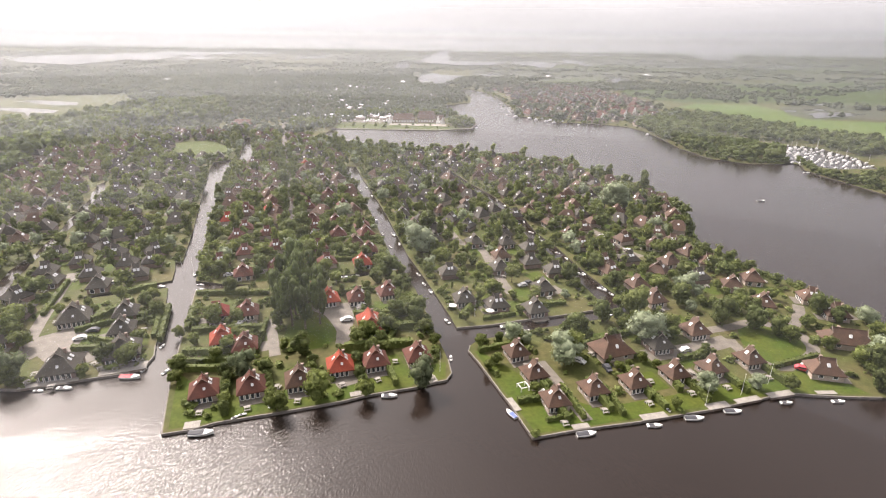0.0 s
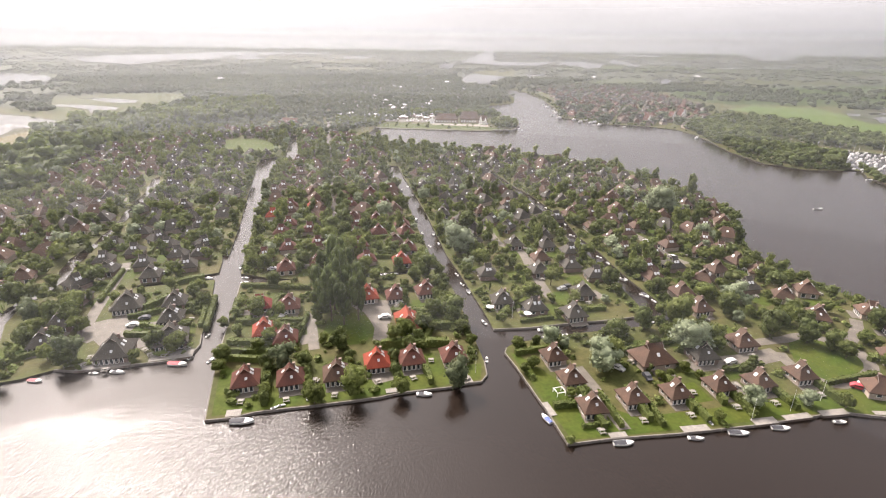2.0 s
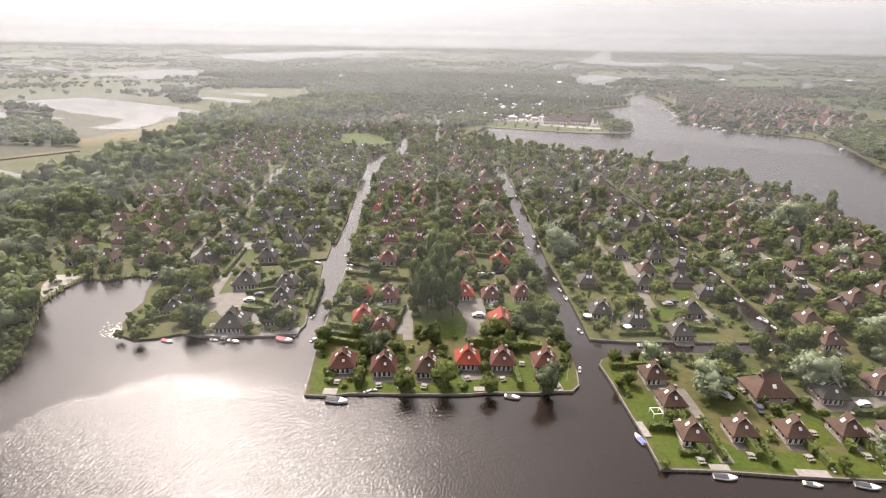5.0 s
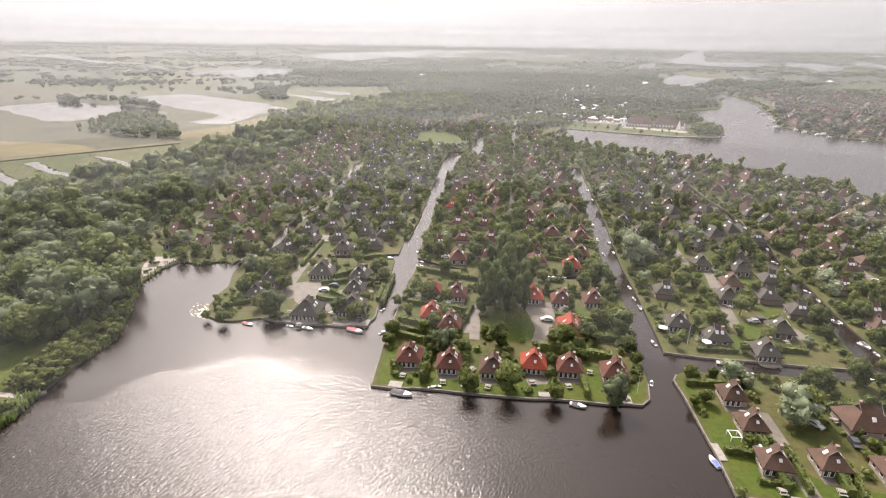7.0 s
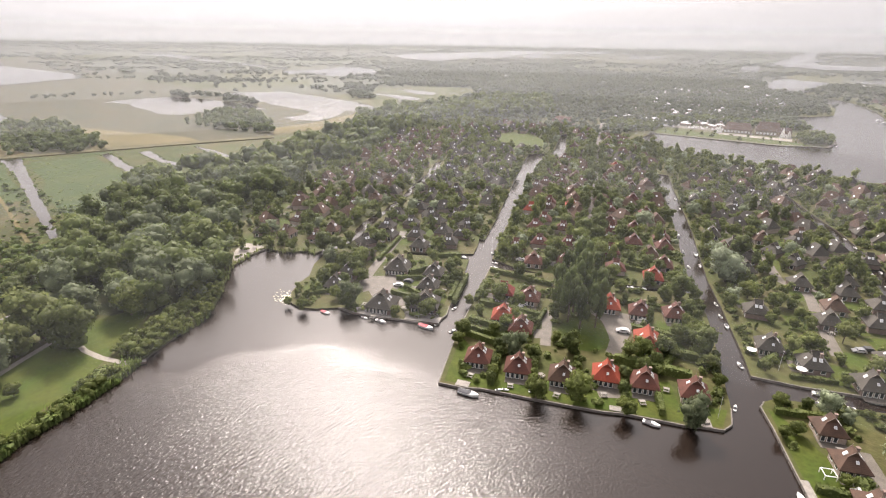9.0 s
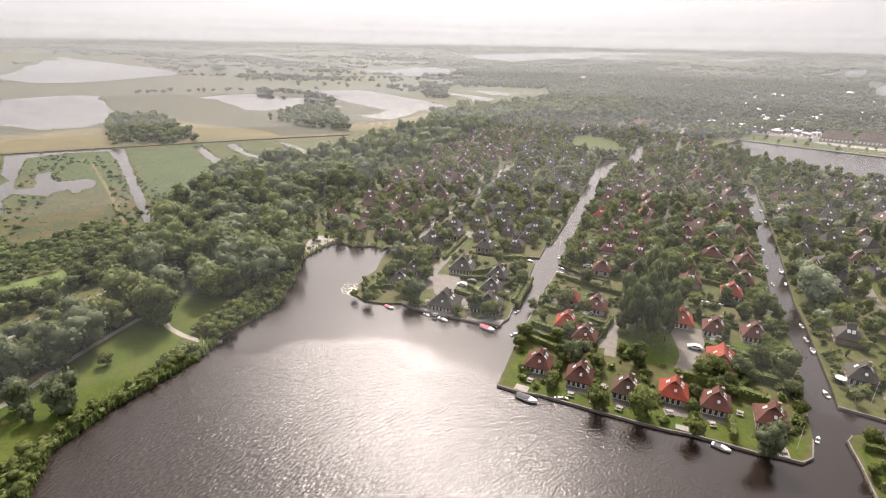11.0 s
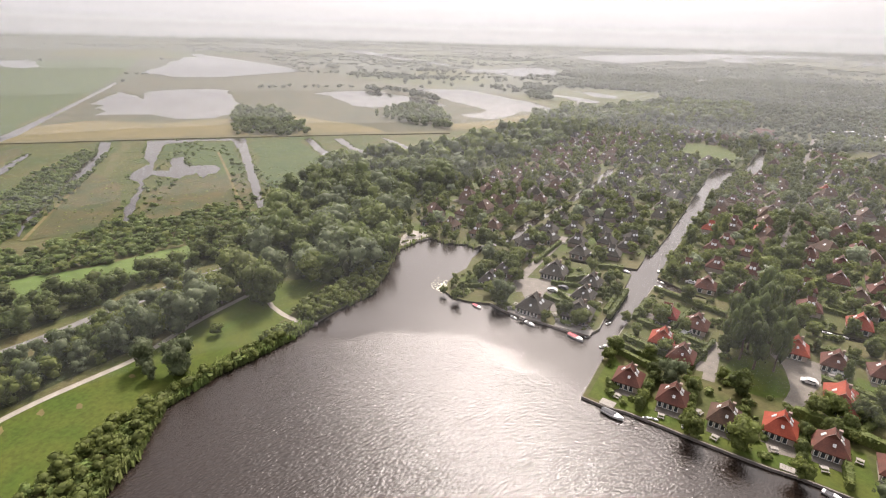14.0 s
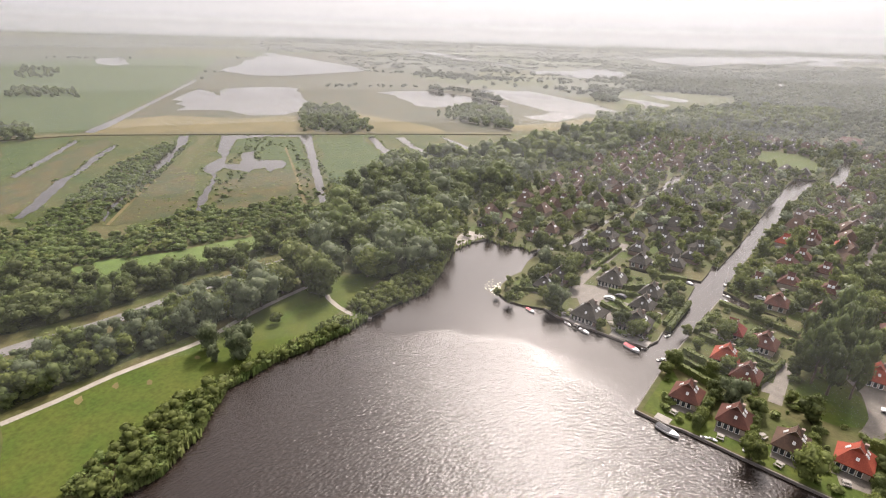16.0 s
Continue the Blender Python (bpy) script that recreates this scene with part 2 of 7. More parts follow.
M_WHITE = material("white_paint", (0.80, 0.79, 0.76), (0.72, 0.71, 0.68), scale=2.0, rough=0.45)
M_HULL = material("off_white_gelcoat", (0.58, 0.57, 0.55), (0.50, 0.49, 0.47), scale=1.0, rough=0.35)
M_DARKPAINT = material("dark_canvas", (0.045, 0.045, 0.05), (0.03, 0.03, 0.035), scale=2.0, rough=0.7)
M_REDPAINT = material("red_canvas", (0.42, 0.05, 0.06), (0.34, 0.04, 0.05), scale=2.0, rough=0.6)
M_BLUEPAINT = material("blue_canvas", (0.08, 0.12, 0.32), (0.06, 0.09, 0.25), scale=2.0, rough=0.6)
M_RUBBER = material("tyre_rubber", (0.03, 0.03, 0.03), rough=0.9)
M_BARK = material("tree_bark", (0.12, 0.09, 0.06), (0.07, 0.055, 0.04), scale=2.0)
M_ROOF = {
    "r": roof_material("bright_red_tiles", (0.250, 0.055, 0.031), (0.195, 0.043, 0.026)),
    "c": roof_material("crimson_tiles", (0.185, 0.038, 0.030), (0.140, 0.032, 0.026)),
    "d": roof_material("dark_red_tiles", (0.100, 0.040, 0.029), (0.072, 0.033, 0.025)),
    "b": roof_material("brown_tiles", (0.090, 0.053, 0.037), (0.064, 0.041, 0.030)),
    "g": roof_material("slate_grey_thatch", (0.062, 0.055, 0.045), (0.047, 0.042, 0.035)),
}
LEAF = {
    "scrub": material("scrub_leaves", (0.140, 0.178, 0.056), (0.106, 0.142, 0.044), scale=0.08, island=0.28, translucent=0.5, rough=0.6, spec=0.12),
    "grove": material("grove_leaves", (0.108, 0.132, 0.046), (0.080, 0.104, 0.036), scale=0.12, island=0.30, rand=0.2, translucent=0.5, rough=0.6, spec=0.12),
    "oak": material("green_leaves", (0.144, 0.166, 0.048), (0.110, 0.132, 0.040), scale=0.10, island=0.30, rand=0.2, translucent=0.5, rough=0.6, spec=0.12),
    "dark": material("dark_leaves", (0.118, 0.138, 0.047), (0.090, 0.110, 0.039), scale=0.12, island=0.30, rand=0.2, translucent=0.46, rough=0.6, spec=0.12),
    "lime": material("light_green_leaves", (0.172, 0.192, 0.068), (0.136, 0.160, 0.056), scale=0.12, island=0.30, rand=0.2, translucent=0.5, rough=0.6, spec=0.12),
    "silver": material("silver_willow_leaves", (0.258, 0.291, 0.185), (0.203, 0.236, 0.141), scale=0.3, island=0.25, rand=0.1, translucent=0.35, rough=0.6, spec=0.12),
    "willow": material("grey_willow_leaves", (0.150, 0.172, 0.095), (0.115, 0.138, 0.075), scale=0.3, island=0.25, rand=0.1, translucent=0.46, rough=0.6, spec=0.12),
    "wood": material("woodland_leaves", (0.132, 0.158, 0.056), (0.094, 0.120, 0.042), scale=0.06, island=0.35, translucent=0.5, rough=0.6, spec=0.12),
    # greyer and bluer than the near leaves: distance haze put into the colour
    "far": material("hazed_leaves", (0.135, 0.150, 0.095), (0.098, 0.115, 0.074), scale=0.02, island=0.25, translucent=0.40, rough=0.7, spec=0.12),
    "hedge": material("hedge_leaves", (0.134, 0.156, 0.048), (0.097, 0.120, 0.038), scale=0.3, island=0.35, rand=0.2, translucent=0.35, rough=0.6, spec=0.12),
    "reed": material("reed_leaves", (0.140, 0.190, 0.060), (0.180, 0.200, 0.075), scale=0.15, island=0.35, translucent=0.5, rough=0.7, spec=0.12),
}


# ---- mesh helpers ----
rng = np.random.default_rng(7)


def mesh_of(name, verts, faces, mat):
    me = bpy.data.meshes.new(name)
    me.from_pydata([tuple(v) for v in verts], [], faces)
    me.materials.append(mat)
    me.update()
    return me


def part(name, bm, mat, parent, label=""):
    """Links a bmesh, or a mesh, as one object under a thing or a part."""
    if isinstance(bm, bmesh.types.BMesh):
        me = bpy.data.meshes.new(name)
        bmesh.ops.recalc_face_normals(bm, faces=bm.faces)
        bm.to_mesh(me)
        bm.free()
        me.materials.append(mat)
    else:
        me = bm
    ob = new(name, me)
    ob.parent = parent
    return tagged(ob, label) if label else ob


def add_box(bm, x0, x1, y0, y1, z0, z1):
    v = [bm.verts.new((x, y, z)) for z in (z0, z1) for x, y in ((x0, y0), (x1, y0), (x1, y1), (x0, y1))]
    for f in ((3, 2, 1, 0), (4, 5, 6, 7), (0, 1, 5, 4), (1, 2, 6, 5), (2, 3, 7, 6), (3, 0, 4, 7)):
        bm.faces.new([v[i] for i in f])


def box(*spans):
    bm = bmesh.new()
    for s in spans:
        add_box(bm, *s)
    return bm


def bar(bm, a, b, r, sides=4):
    """A straight bar of square or round section from a to b."""
    a, b = Vector(a), Vector(b)
    q = (b - a).to_track_quat("Z", "Y")
    rings = []
    for p in (a, b):
        rings.append([bm.verts.new(p + q @ Vector((r * math.cos(2 * math.pi * i / sides), r * math.sin(2 * math.pi * i / sides), 0)))
                      for i in range(sides)])
    for i in range(sides):
        j = (i + 1) % sides
        bm.faces.new((rings[0][i], rings[0][j], rings[1][j], rings[1][i]))
    bm.faces.new(rings[1])
    bm.faces.new(rings[0][::-1])


def inside(points, poly):
    """Which of the points lie in the outline poly."""
    p, q = np.atleast_2d(np.asarray(points, float))[:, :2], np.asarray(poly, float)
    r = np.zeros(len(p), bool)
    a, b = q, np.roll(q, -1, 0)
    for (x0, y0), (x1, y1) in zip(a, b):
        if y0 != y1:
            c = (y0 > p[:, 1]) != (y1 > p[:, 1])
            r ^= c & (p[:, 0] < (x1 - x0) * (p[:, 1] - y0) / (y1 - y0) + x0)
    return r


def edge_distance(points, line, closed=False):
    """Distance of each point from a line of points."""
    p, q = np.atleast_2d(np.asarray(points, float))[:, :2], np.asarray(line, float)
    best = np.full(len(p), 1e9)
    ends = list(zip(q[:-1], q[1:])) + ([(q[-1], q[0])] if closed else [])
    for a, b in ends:
        d = b - a
        t = np.clip(((p - a) @ d) / max(d @ d, 1e-9), 0, 1)
        best = np.minimum(best, np.linalg.norm(p - a - t[:, None] * d, axis=1))
    return best


def sheet(name, outline, z, mat, label, category, drop=0.0, kind="structure", holes=(), edge_mat=None):
    """A flat sheet with the outline in plan, its rim taken down by drop."""
    loops = [list(outline), *[list(h) for h in holes]]
    flat = [p for lp in loops for p in lp]
    tris = tessellate([[Vector((x, y, 0)) for x, y in lp] for lp in loops])
    verts = [(x, y, z) for x, y in flat]
    faces = []
    for t in tris:
        a, b, c = (Vector(verts[i]) for i in t)
        faces.append(tuple(t) if (b - a).cross(c - a).z > 0 else tuple(reversed(t)))
    n_top = len(faces)
    if drop:
        base = len(verts)
        verts += [(x, y, z - drop) for x, y in flat]
        start = 0
        for lp in loops:
            for i in range(len(lp)):
                a, b = start + i, start + (i + 1) % len(lp)
                faces.append((a, b, base + b, base + a))
            start += len(lp)
    me = mesh_of(name, verts, faces, mat)
    if edge_mat:
        me.materials.append(edge_mat)
        for f in list(me.polygons)[n_top:]:
            f.material_index = 1
    return tagged(new(name, me), label, category, kind=kind)


def ribbon(line, width):
    """The outline of a strip of that width along a line."""
    pts = [Vector(p) for p in line]
    left, right = [], []
    for i, p in enumerate(pts):
        d = (pts[min(i + 1, len(pts) - 1)] - pts[max(i - 1, 0)]).normalized()
        s = Vector((-d.y, d.x)) * width / 2
        left.append(tuple(p + s)), right.append(tuple(p - s))
    return left + right[::-1]


def smooth_line(line, step=6.0):
    """Points along a line, rounded at its corners."""
    pts = [Vector(p) for p in line]
    out = []
    for i in range(len(pts) - 1):
        p0, p1, p2, p3 = pts[max(i - 1, 0)], pts[i], pts[i + 1], pts[min(i + 2, len(pts) - 1)]
        k = max(1, int((p2 - p1).length / step))
        for j in range(k):
            t = j / k
            out.append(tuple(0.5 * ((2 * p1) + (p2 - p0) * t + (2 * p0 - 5 * p1 + 4 * p2 - p3) * t * t + (3 * p1 - p0 - 3 * p2 + p3) * t ** 3)))
    out.append(tuple(pts[-1]))
    return out


def ragged(outline, amount, step, seed=0):
    """The outline with an uneven natural edge."""
    pts = [Vector(p) for p in outline]
    out = []
    for i, p in enumerate(pts):
        q = pts[(i + 1) % len(pts)]
        k = max(1, int((q - p).length / step))
        for j in range(k):
            v = p.lerp(q, j / k)
            if j:
                s = Vector((-(q - p).y, (q - p).x)).normalized()
                v = v + s * amount * noise.noise((v.x / step * 0.9, v.y / step * 0.9, seed + 0.5))
            out.append(tuple(v))
    return out


from mathutils.geometry import tessellate_polygon as tessellate

# ---- plan: outlines in metres ----
bay_shore = [(-92.4, -9.5), (-94.1, -1.4), (-98.1, 2), (-101.4, 6), (-108.6, 9.8), (-115.3, 14.6), (-117.7, 20.5), (-120.9, 28.5), (-123, 40.1), (-125.2, 49.4), (-128.1, 56), (-129.1, 58.4), (-133.1, 70.2), (-135.5, 82.2), (-144.6, 93.6), (-153.8, 103.3), (-161.3, 110.9), (-164.5, 119.3), (-167.1, 130.9), (-163.1, 132.4), (-156.9, 132.9), (-150.6, 139), (-145.6, 139.1)]
e_front = [(-146.2, 153.2), (-142.2, 140.6), (-138.3, 130.8), (-132.2, 122.4), (-130.7, 116), (-127.3, 109.1), (-122, 103.7), (-117, 102.8), (-111.9, 105.2), (-106.5, 109.8), (-100.5, 109.7), (-93.9, 111.4), (-87, 113.9), (-79.1, 116.2), (-75.1, 120.5), (-75.2, 124.7), (-77.4, 130), (-81.2, 142.5), (-87.6, 158.5), (-91.4, 167.8), (-115.1, 158.9), (-115.8, 160.7), (-92.8, 174), (-96.4, 184.6), (-99.3, 190.9)]
canal1 = [(-96.5, 190.8), (-108.3, 228.8), (-127.6, 286), (-150.8, 357.4), (-156.3, 377.8), (-145.9, 388.3), (-141.4, 388.5), (-156.1, 438.8), (-169.6, 483.8), (-165.1, 487.2), (-149.3, 439.2), (-131.2, 393.1), (-133.9, 380.7), (-138.9, 370.8), (-139, 354.4), (-121.2, 292.2), (-107.1, 247.4), (-95.1, 207.4), (-87.7, 183.7), (-84.2, 173.6)]
a_west = [(-84.2, 173.6), (-72.5, 170.8), (-62.6, 170.9), (-71.3, 167.5), (-81.1, 166.1), (-78.1, 155.9), (-74.3, 142.8), (-71, 131.4), (-66.9, 117.5), (-63.2, 106.9), (-58.4, 93.6)]
a_front = [(-58.4, 93.6), (-52.5, 95), (-48.4, 97.2), (-41.5, 99.1), (-36.7, 100.3), (-26.8, 103.1), (-20.5, 105), (-16, 107), (-9.9, 108.7), (-3.7, 110.3), (-0.1, 112), (4.2, 113.4), (5.6, 116.4), (4.9, 122.7)]
a_east = [(4.9, 122.7), (1.4, 137.9), (-2.2, 154.3), (-5.3, 167.1), (-10.8, 185.6), (-25.5, 178), (-38.4, 174.9), (-38.9, 177.4), (-25.9, 181.1), (-13.6, 188.3), (-17.5, 205.2), (-24.1, 230.3), (-32.9, 266.4), (-45.8, 314), (-54.2, 340.7), (-62.6, 360.9), (-60.2, 368.3)]
b_west = [(-60.2, 368.3), (-52.8, 366.7), (-43.8, 331.6), (-33.4, 294.7), (-21.9, 251.9), (-14.1, 219), (-9.2, 199), (-2.9, 179.3), (2.5, 160.5), (6, 148.5), (8, 140.2), (18.9, 142), (29.9, 145.3), (43.2, 148.6), (54.8, 152.2), (57, 154.6), (57.1, 158.7), (55.7, 167.5), (53.8, 175.7), (53.2, 181.9)]
canal3 = [(53.2, 181.9), (50.9, 195.4), (48.1, 208), (44.5, 217.7), (43, 231.4), (40.4, 250.4), (35.1, 265.9), (30.6, 287.9), (23, 309.2), (14, 343.2), (16.4, 348.2), (26.3, 316.2), (34.6, 295.3), (41.7, 270.2), (46.9, 246.9), (48.9, 227.6), (54, 209.5), (57.3, 190.8), (59.9, 178.8), (63.7, 165.3), (66.5, 156.7), (66.7, 153)]
c_west = [(66.7, 153), (58.5, 147.9), (47.3, 143.5), (34.2, 140.3), (23.3, 136.3), (13.8, 133), (11.4, 130), (10.8, 127.3), (13.5, 120.5), (15.8, 113.6), (17.9, 107.3), (19.4, 103), (21.1, 96.9), (22.6, 92)]
c_front = [(22.6, 92), (30.1, 93.9), (38.2, 95.5), (47.9, 97.2), (58.1, 99.5), (67.1, 101.5), (75.2, 103.8), (83.6, 106.2), (90.1, 107.6), (95.4, 106.9), (103.5, 106.2), (111.8, 105.9)]
c_east = [(142.8, 142.4), (141, 151), (138.5, 157.9), (135.1, 170.5), (130.7, 178.4), (125.2, 185.8), (122.5, 197.5), (118.2, 210.4), (120.4, 224.9), (132.2, 255.1), (137.8, 274.7), (133.6, 296.8), (128.6, 305.7), (127.2, 331.2), (115.5, 353.5), (98.9, 382.5), (84.9, 396.3), (61.5, 415.3), (31.1, 430.6), (-6.1, 438.9), (-54.6, 452.3), (-81.7, 470.7), (-100, 488)]
river_west = [(-102.2, 507.6), (-101.9, 548), (-71.1, 546.2), (-36.4, 544.7), (3.9, 543.6), (42.5, 558.2), (49.7, 588.4), (50.1, 636.6), (36.3, 668.1), (19.6, 702.5), (13.6, 785.8), (34.9, 804.1), (60.1, 840.8), (67.9, 940.1), (58, 1090.5), (26.8, 1215.5), (-23.8, 1243.6), (-42.2, 1437.9), (-31.3, 1642.8), (45.7, 1695.9)]
river_east = [(143.3, 1720.7), (174.5, 1458.7), (68.8, 1300.4), (94.3, 1053.7), (112, 924.4), (113.6, 766.1), (106.9, 668.6), (127.8, 648.4), (144.3, 614.2), (190.3, 603.6), (215.5, 583), (222, 550.6), (222, 514.1), (215.7, 455.6), (221, 406.7), (242, 388.4), (266.5, 389.5), (281.7, 402.7), (280, 390), (269.6, 368.2), (269.2, 347.2), (271.9, 329.9), (273.8, 302)]
field_green1 = [(-546, -66), (-1672, -164), (-1871, 133), (-2066, 409), (-1071, 159), (-708, 48), (-522, -13)]
field_green2 = [(365, 803), (422, 859), (509, 851), (503, 744), (479, 663), (555, 642), (430, 491), (398, 563), (382, 619), (400, 702), (382, 760)]
field_green3 = [(238, 1391), (426, 1616), (493, 1572), (443, 1363), (312, 1278), (230, 1263)]
field_green4 = [(396, 1168), (770, 1381), (1355, 1614), (774, 908), (531, 890), (401, 875), (362, 973)]
field_brown = [(535, 820), (614, 872), (733, 858), (564, 654), (530, 672), (475, 668), (481, 715)]
marsh_brown1 = [(-332.6, 84.3), (-318.6, 112.4), (-256.5, 94.1), (-255, 71.2), (-259.7, 42.7), (-278, 42.3), (-315.1, 57)]
marsh_brown2 = [(-316.9, 14), (-374.7, 35), (-336.7, 43.9), (-287.2, 35.8), (-259.1, 20.5), (-258, -1.9)]
marsh_brown3 = [(-377.6, -36.8), (-455, -13), (-488, 5), (-462, 8), (-376.4, -19.2), (-327.4, -29.6), (-296.3, -39.8), (-298.6, -44.1), (-356, -49.1)]
marsh_green1 = [(-446, 93), (-426, 138), (-320.1, 109.2), (-326.4, 96.7), (-351.7, 100.9), (-361.3, 81.1), (-410, 83)]
marsh_green2 = [(-420, 150), (-407, 184), (-320, 165.5), (-279.8, 125.8), (-275.5, 106.4), (-332.1, 121.3)]
marsh_green3 = [(-477, -60), (-504, -28), (-504, -17), (-445, -30), (-395.8, -41.9), (-370, -50.3)]
meadow_west = [(-213.1, -19.4), (-216.8, -7.5), (-213.2, 14.7), (-216.1, 38.2), (-215, 54.1), (-206.2, 56.2), (-198.4, 36.4), (-196.4, 18.1), (-194.3, -5), (-197.2, -14.5)]
meadow_north = [(-638, 787), (-588, 868), (-497, 902), (-443, 811), (-408, 708), (-392, 616), (-403, 551), (-434, 525)]
field_dry1 = [(-501, -62), (-508, -7), (-474, 68), (-371.6, 41.2), (-323.1, 14.6), (-258, -1.9), (-282.4, -38.8), (-356, -49.1)]
field_straw1 = [(-518, -3), (-589, 23), (-602, 64), (-554, 118), (-554, 181), (-480, 164), (-451, 161), (-479, 92)]
field_straw2 = [(-435, 197), (-553, 244), (-493, 256), (-430, 271), (-404, 267)]
field_straw3 = [(-382, 325), (-411, 353), (-405, 405), (-417, 484), (-395, 492), (-369, 422), (-368, 366)]
dike = [(-517, -63), (-515, -9), (-463, 120), (-405, 250), (-372, 317), (-365, 311), (-398, 245), (-455, 118), (-506, -9), (-506, -62)]
field_marsh = [(-470, 75), (-365, 45), (-330, 18), (-250, 5), (-235, 60), (-235, 110), (-300, 170), (-330, 235), (-400, 245), (-450, 122)]
lake1 = [(-639, 74), (-636, 93), (-620, 122), (-573, 134), (-564, 166), (-588, 192), (-665, 231), (-723, 242), (-840, 278), (-875, 262), (-882, 202), (-870, 174), (-763, 145), (-754, 109), (-700, 82), (-669, 89)]
lake1b = [(-742, 84), (-820, 112), (-881, 138), (-817, 148), (-762, 148), (-716, 122), (-718, 100)]
lake2 = [(-1270, 247), (-1482, 332), (-2316, 623), (-2278, 837), (-2080, 809), (-1685, 693), (-1382, 616), (-1223, 577), (-1177, 483), (-1134, 414), (-1100, 331), (-1128, 272)]
lake3 = [(-749, 365), (-703, 374), (-587, 340), (-559, 352), (-573, 431), (-524, 444), (-581, 466), (-671, 472), (-748, 459), (-761, 415)]
lake4 = [(-730, 519), (-736, 564), (-699, 620), (-587, 600), (-500, 577), (-439, 544), (-405, 499), (-430, 499), (-444, 490), (-424, 455), (-410, 411), (-437, 399), (-458, 405), (-456, 434), (-472, 461), (-536, 478), (-622, 498)]
lake5 = [(-1180, 1051), (-1143, 1136), (-1249, 1392), (-1160, 1408), (-952, 1192), (-837, 1031), (-892, 1017), (-919, 971), (-1045, 1029), (-1037, 953)]
lake5b = [(-2466, 1362), (-2366, 1450), (-1824, 1362), (-1301, 1181), (-1199, 1100), (-1366, 1133), (-1946, 1304)]
lake6 = [(-1671, 2257), (-1561, 2337), (-1407, 2229), (-1283, 2275), (-1164, 2400), (-1251, 2827), (-1406, 3138), (-1584, 2794), (-1722, 2525)]
lake6b = [(-1084, 2507), (-1150, 2867), (-1135, 3311), (-1204, 3504), (-1285, 2957)]
lake7 = [(-1598, 2139), (-1492, 2035), (-1335, 2007), (-1264, 1973), (-1270, 2116), (-1265, 2200), (-1271, 2378), (-1169, 2338), (-1228, 2615), (-1305, 2889), (-1195, 2956), (-963, 3161), (-830, 3395), (-1065, 3444), (-1192, 3276), (-1486, 3211), (-1544, 2955), (-1437, 2671), (-1604, 2498), (-1675, 2390), (-1685, 2274)]
lake7b = [(-1222, 2739), (-1052, 2769), (-1002, 2621), (-1099, 2469)]
lake7c = [(-718, 2929), (-596, 3187), (-552, 2935), (-576, 2806), (-666, 2771)]
lake8 = [(-80, 2557), (-36, 3045), (4, 3486), (92, 4320), (202, 4556), (133, 4100), (101, 3436), (106, 2743), (238, 2720), (366, 2744), (333, 2596), (266, 2457), (114, 2430), (29, 2538)]
lake8b = [(-159, 2118), (-151, 2539), (-102, 2597), (-96, 2256), (-94, 1892), (-121, 2130)]
lake8c = [(-39, 1322), (-32, 1676), (-16, 1830), (35, 1693), (98, 1642), (76, 1438), (42, 1316), (24, 1163), (-17, 1226)]
lake8d = [(146, 1758), (201, 1849), (252, 1863), (231, 1743), (164, 1658)]
lake8e = [(392, 2748), (505, 2817), (608, 2634), (555, 2456), (496, 2299), (442, 2149), (450, 2366), (401, 2519)]
lake8f = [(720, 3077), (741, 3019), (745, 2746), (736, 2515), (675, 2389), (691, 2644), (644, 2734)]
lake9 = [(1779, 3883), (2019, 3995), (1974, 3606), (1773, 3142), (1591, 2952), (1497, 3075), (1615, 3433)]
lake9b = [(927, 3793), (1221, 3743), (1117, 3477), (881, 3526)]
lake9c = [(185, 3808), (444, 3786), (416, 3600), (183, 3540)]
lake10 = [(524, 1648), (566, 1657), (559, 1540), (495, 1381), (457, 1374), (465, 1444)]
lake10b = [(928, 2406), (1342, 2434), (1866, 2456), (1812, 2383), (1295, 2347), (899, 2329)]
lake10c = [(547, 1486), (606, 1498), (567, 1417), (522, 1409)]
pond1 = [(-1839, 27), (-1915, 78), (-1810, 107), (-1572, 97), (-1500, 58), (-1627, 28)]
wetn1 = [(-595, 784), (-573, 795), (-494, 772), (-476, 736), (-507, 732), (-547, 758)]
wetn2 = [(-562, 698), (-515, 697), (-460, 677), (-451, 654), (-466, 641), (-451, 611), (-484, 651), (-531, 676), (-544, 675)]
pond4 = [(-519, 1248), (-465, 1238), (-442, 1167), (-488, 1158)]
pond5 = [(-364, 1258), (-340, 1243), (-317, 1155), (-333, 1152)]
wet1 = [(519, 732), (541, 747), (577, 757), (603, 733), (566, 711), (491, 680)]
wet2 = [(552, 791), (587, 794), (575, 771), (539, 768)]
wet3 = [(516, 780), (531, 774), (514, 751), (503, 757)]
wet4 = [(624, 873), (662, 886), (639, 857), (616, 854)]
lakes = [lake1, lake1b, lake2, lake3, lake4, lake5, lake5b, lake6, lake6b, lake7, lake7b, lake7c, lake8, lake8b, lake8c, lake8d, lake8e, lake8f, lake9, lake9b, lake9c, lake10, lake10b, lake10c, pond1, wetn1, wetn2, pond4, pond5, wet1, wet2, wet3, wet4]
canal_long = [(-524, -10), (-563, 4), (-686, 46), (-834, 93), (-1051, 161), (-1014, 157), (-797, 88), (-622, 33), (-542, 8), (-515, -3)]
canal_short = [(-375.9, -46.4), (-409, -37), (-441, -28), (-488, -15), (-477, -14), (-435, -25), (-395.4, -36.5), (-371.6, -43.5)]
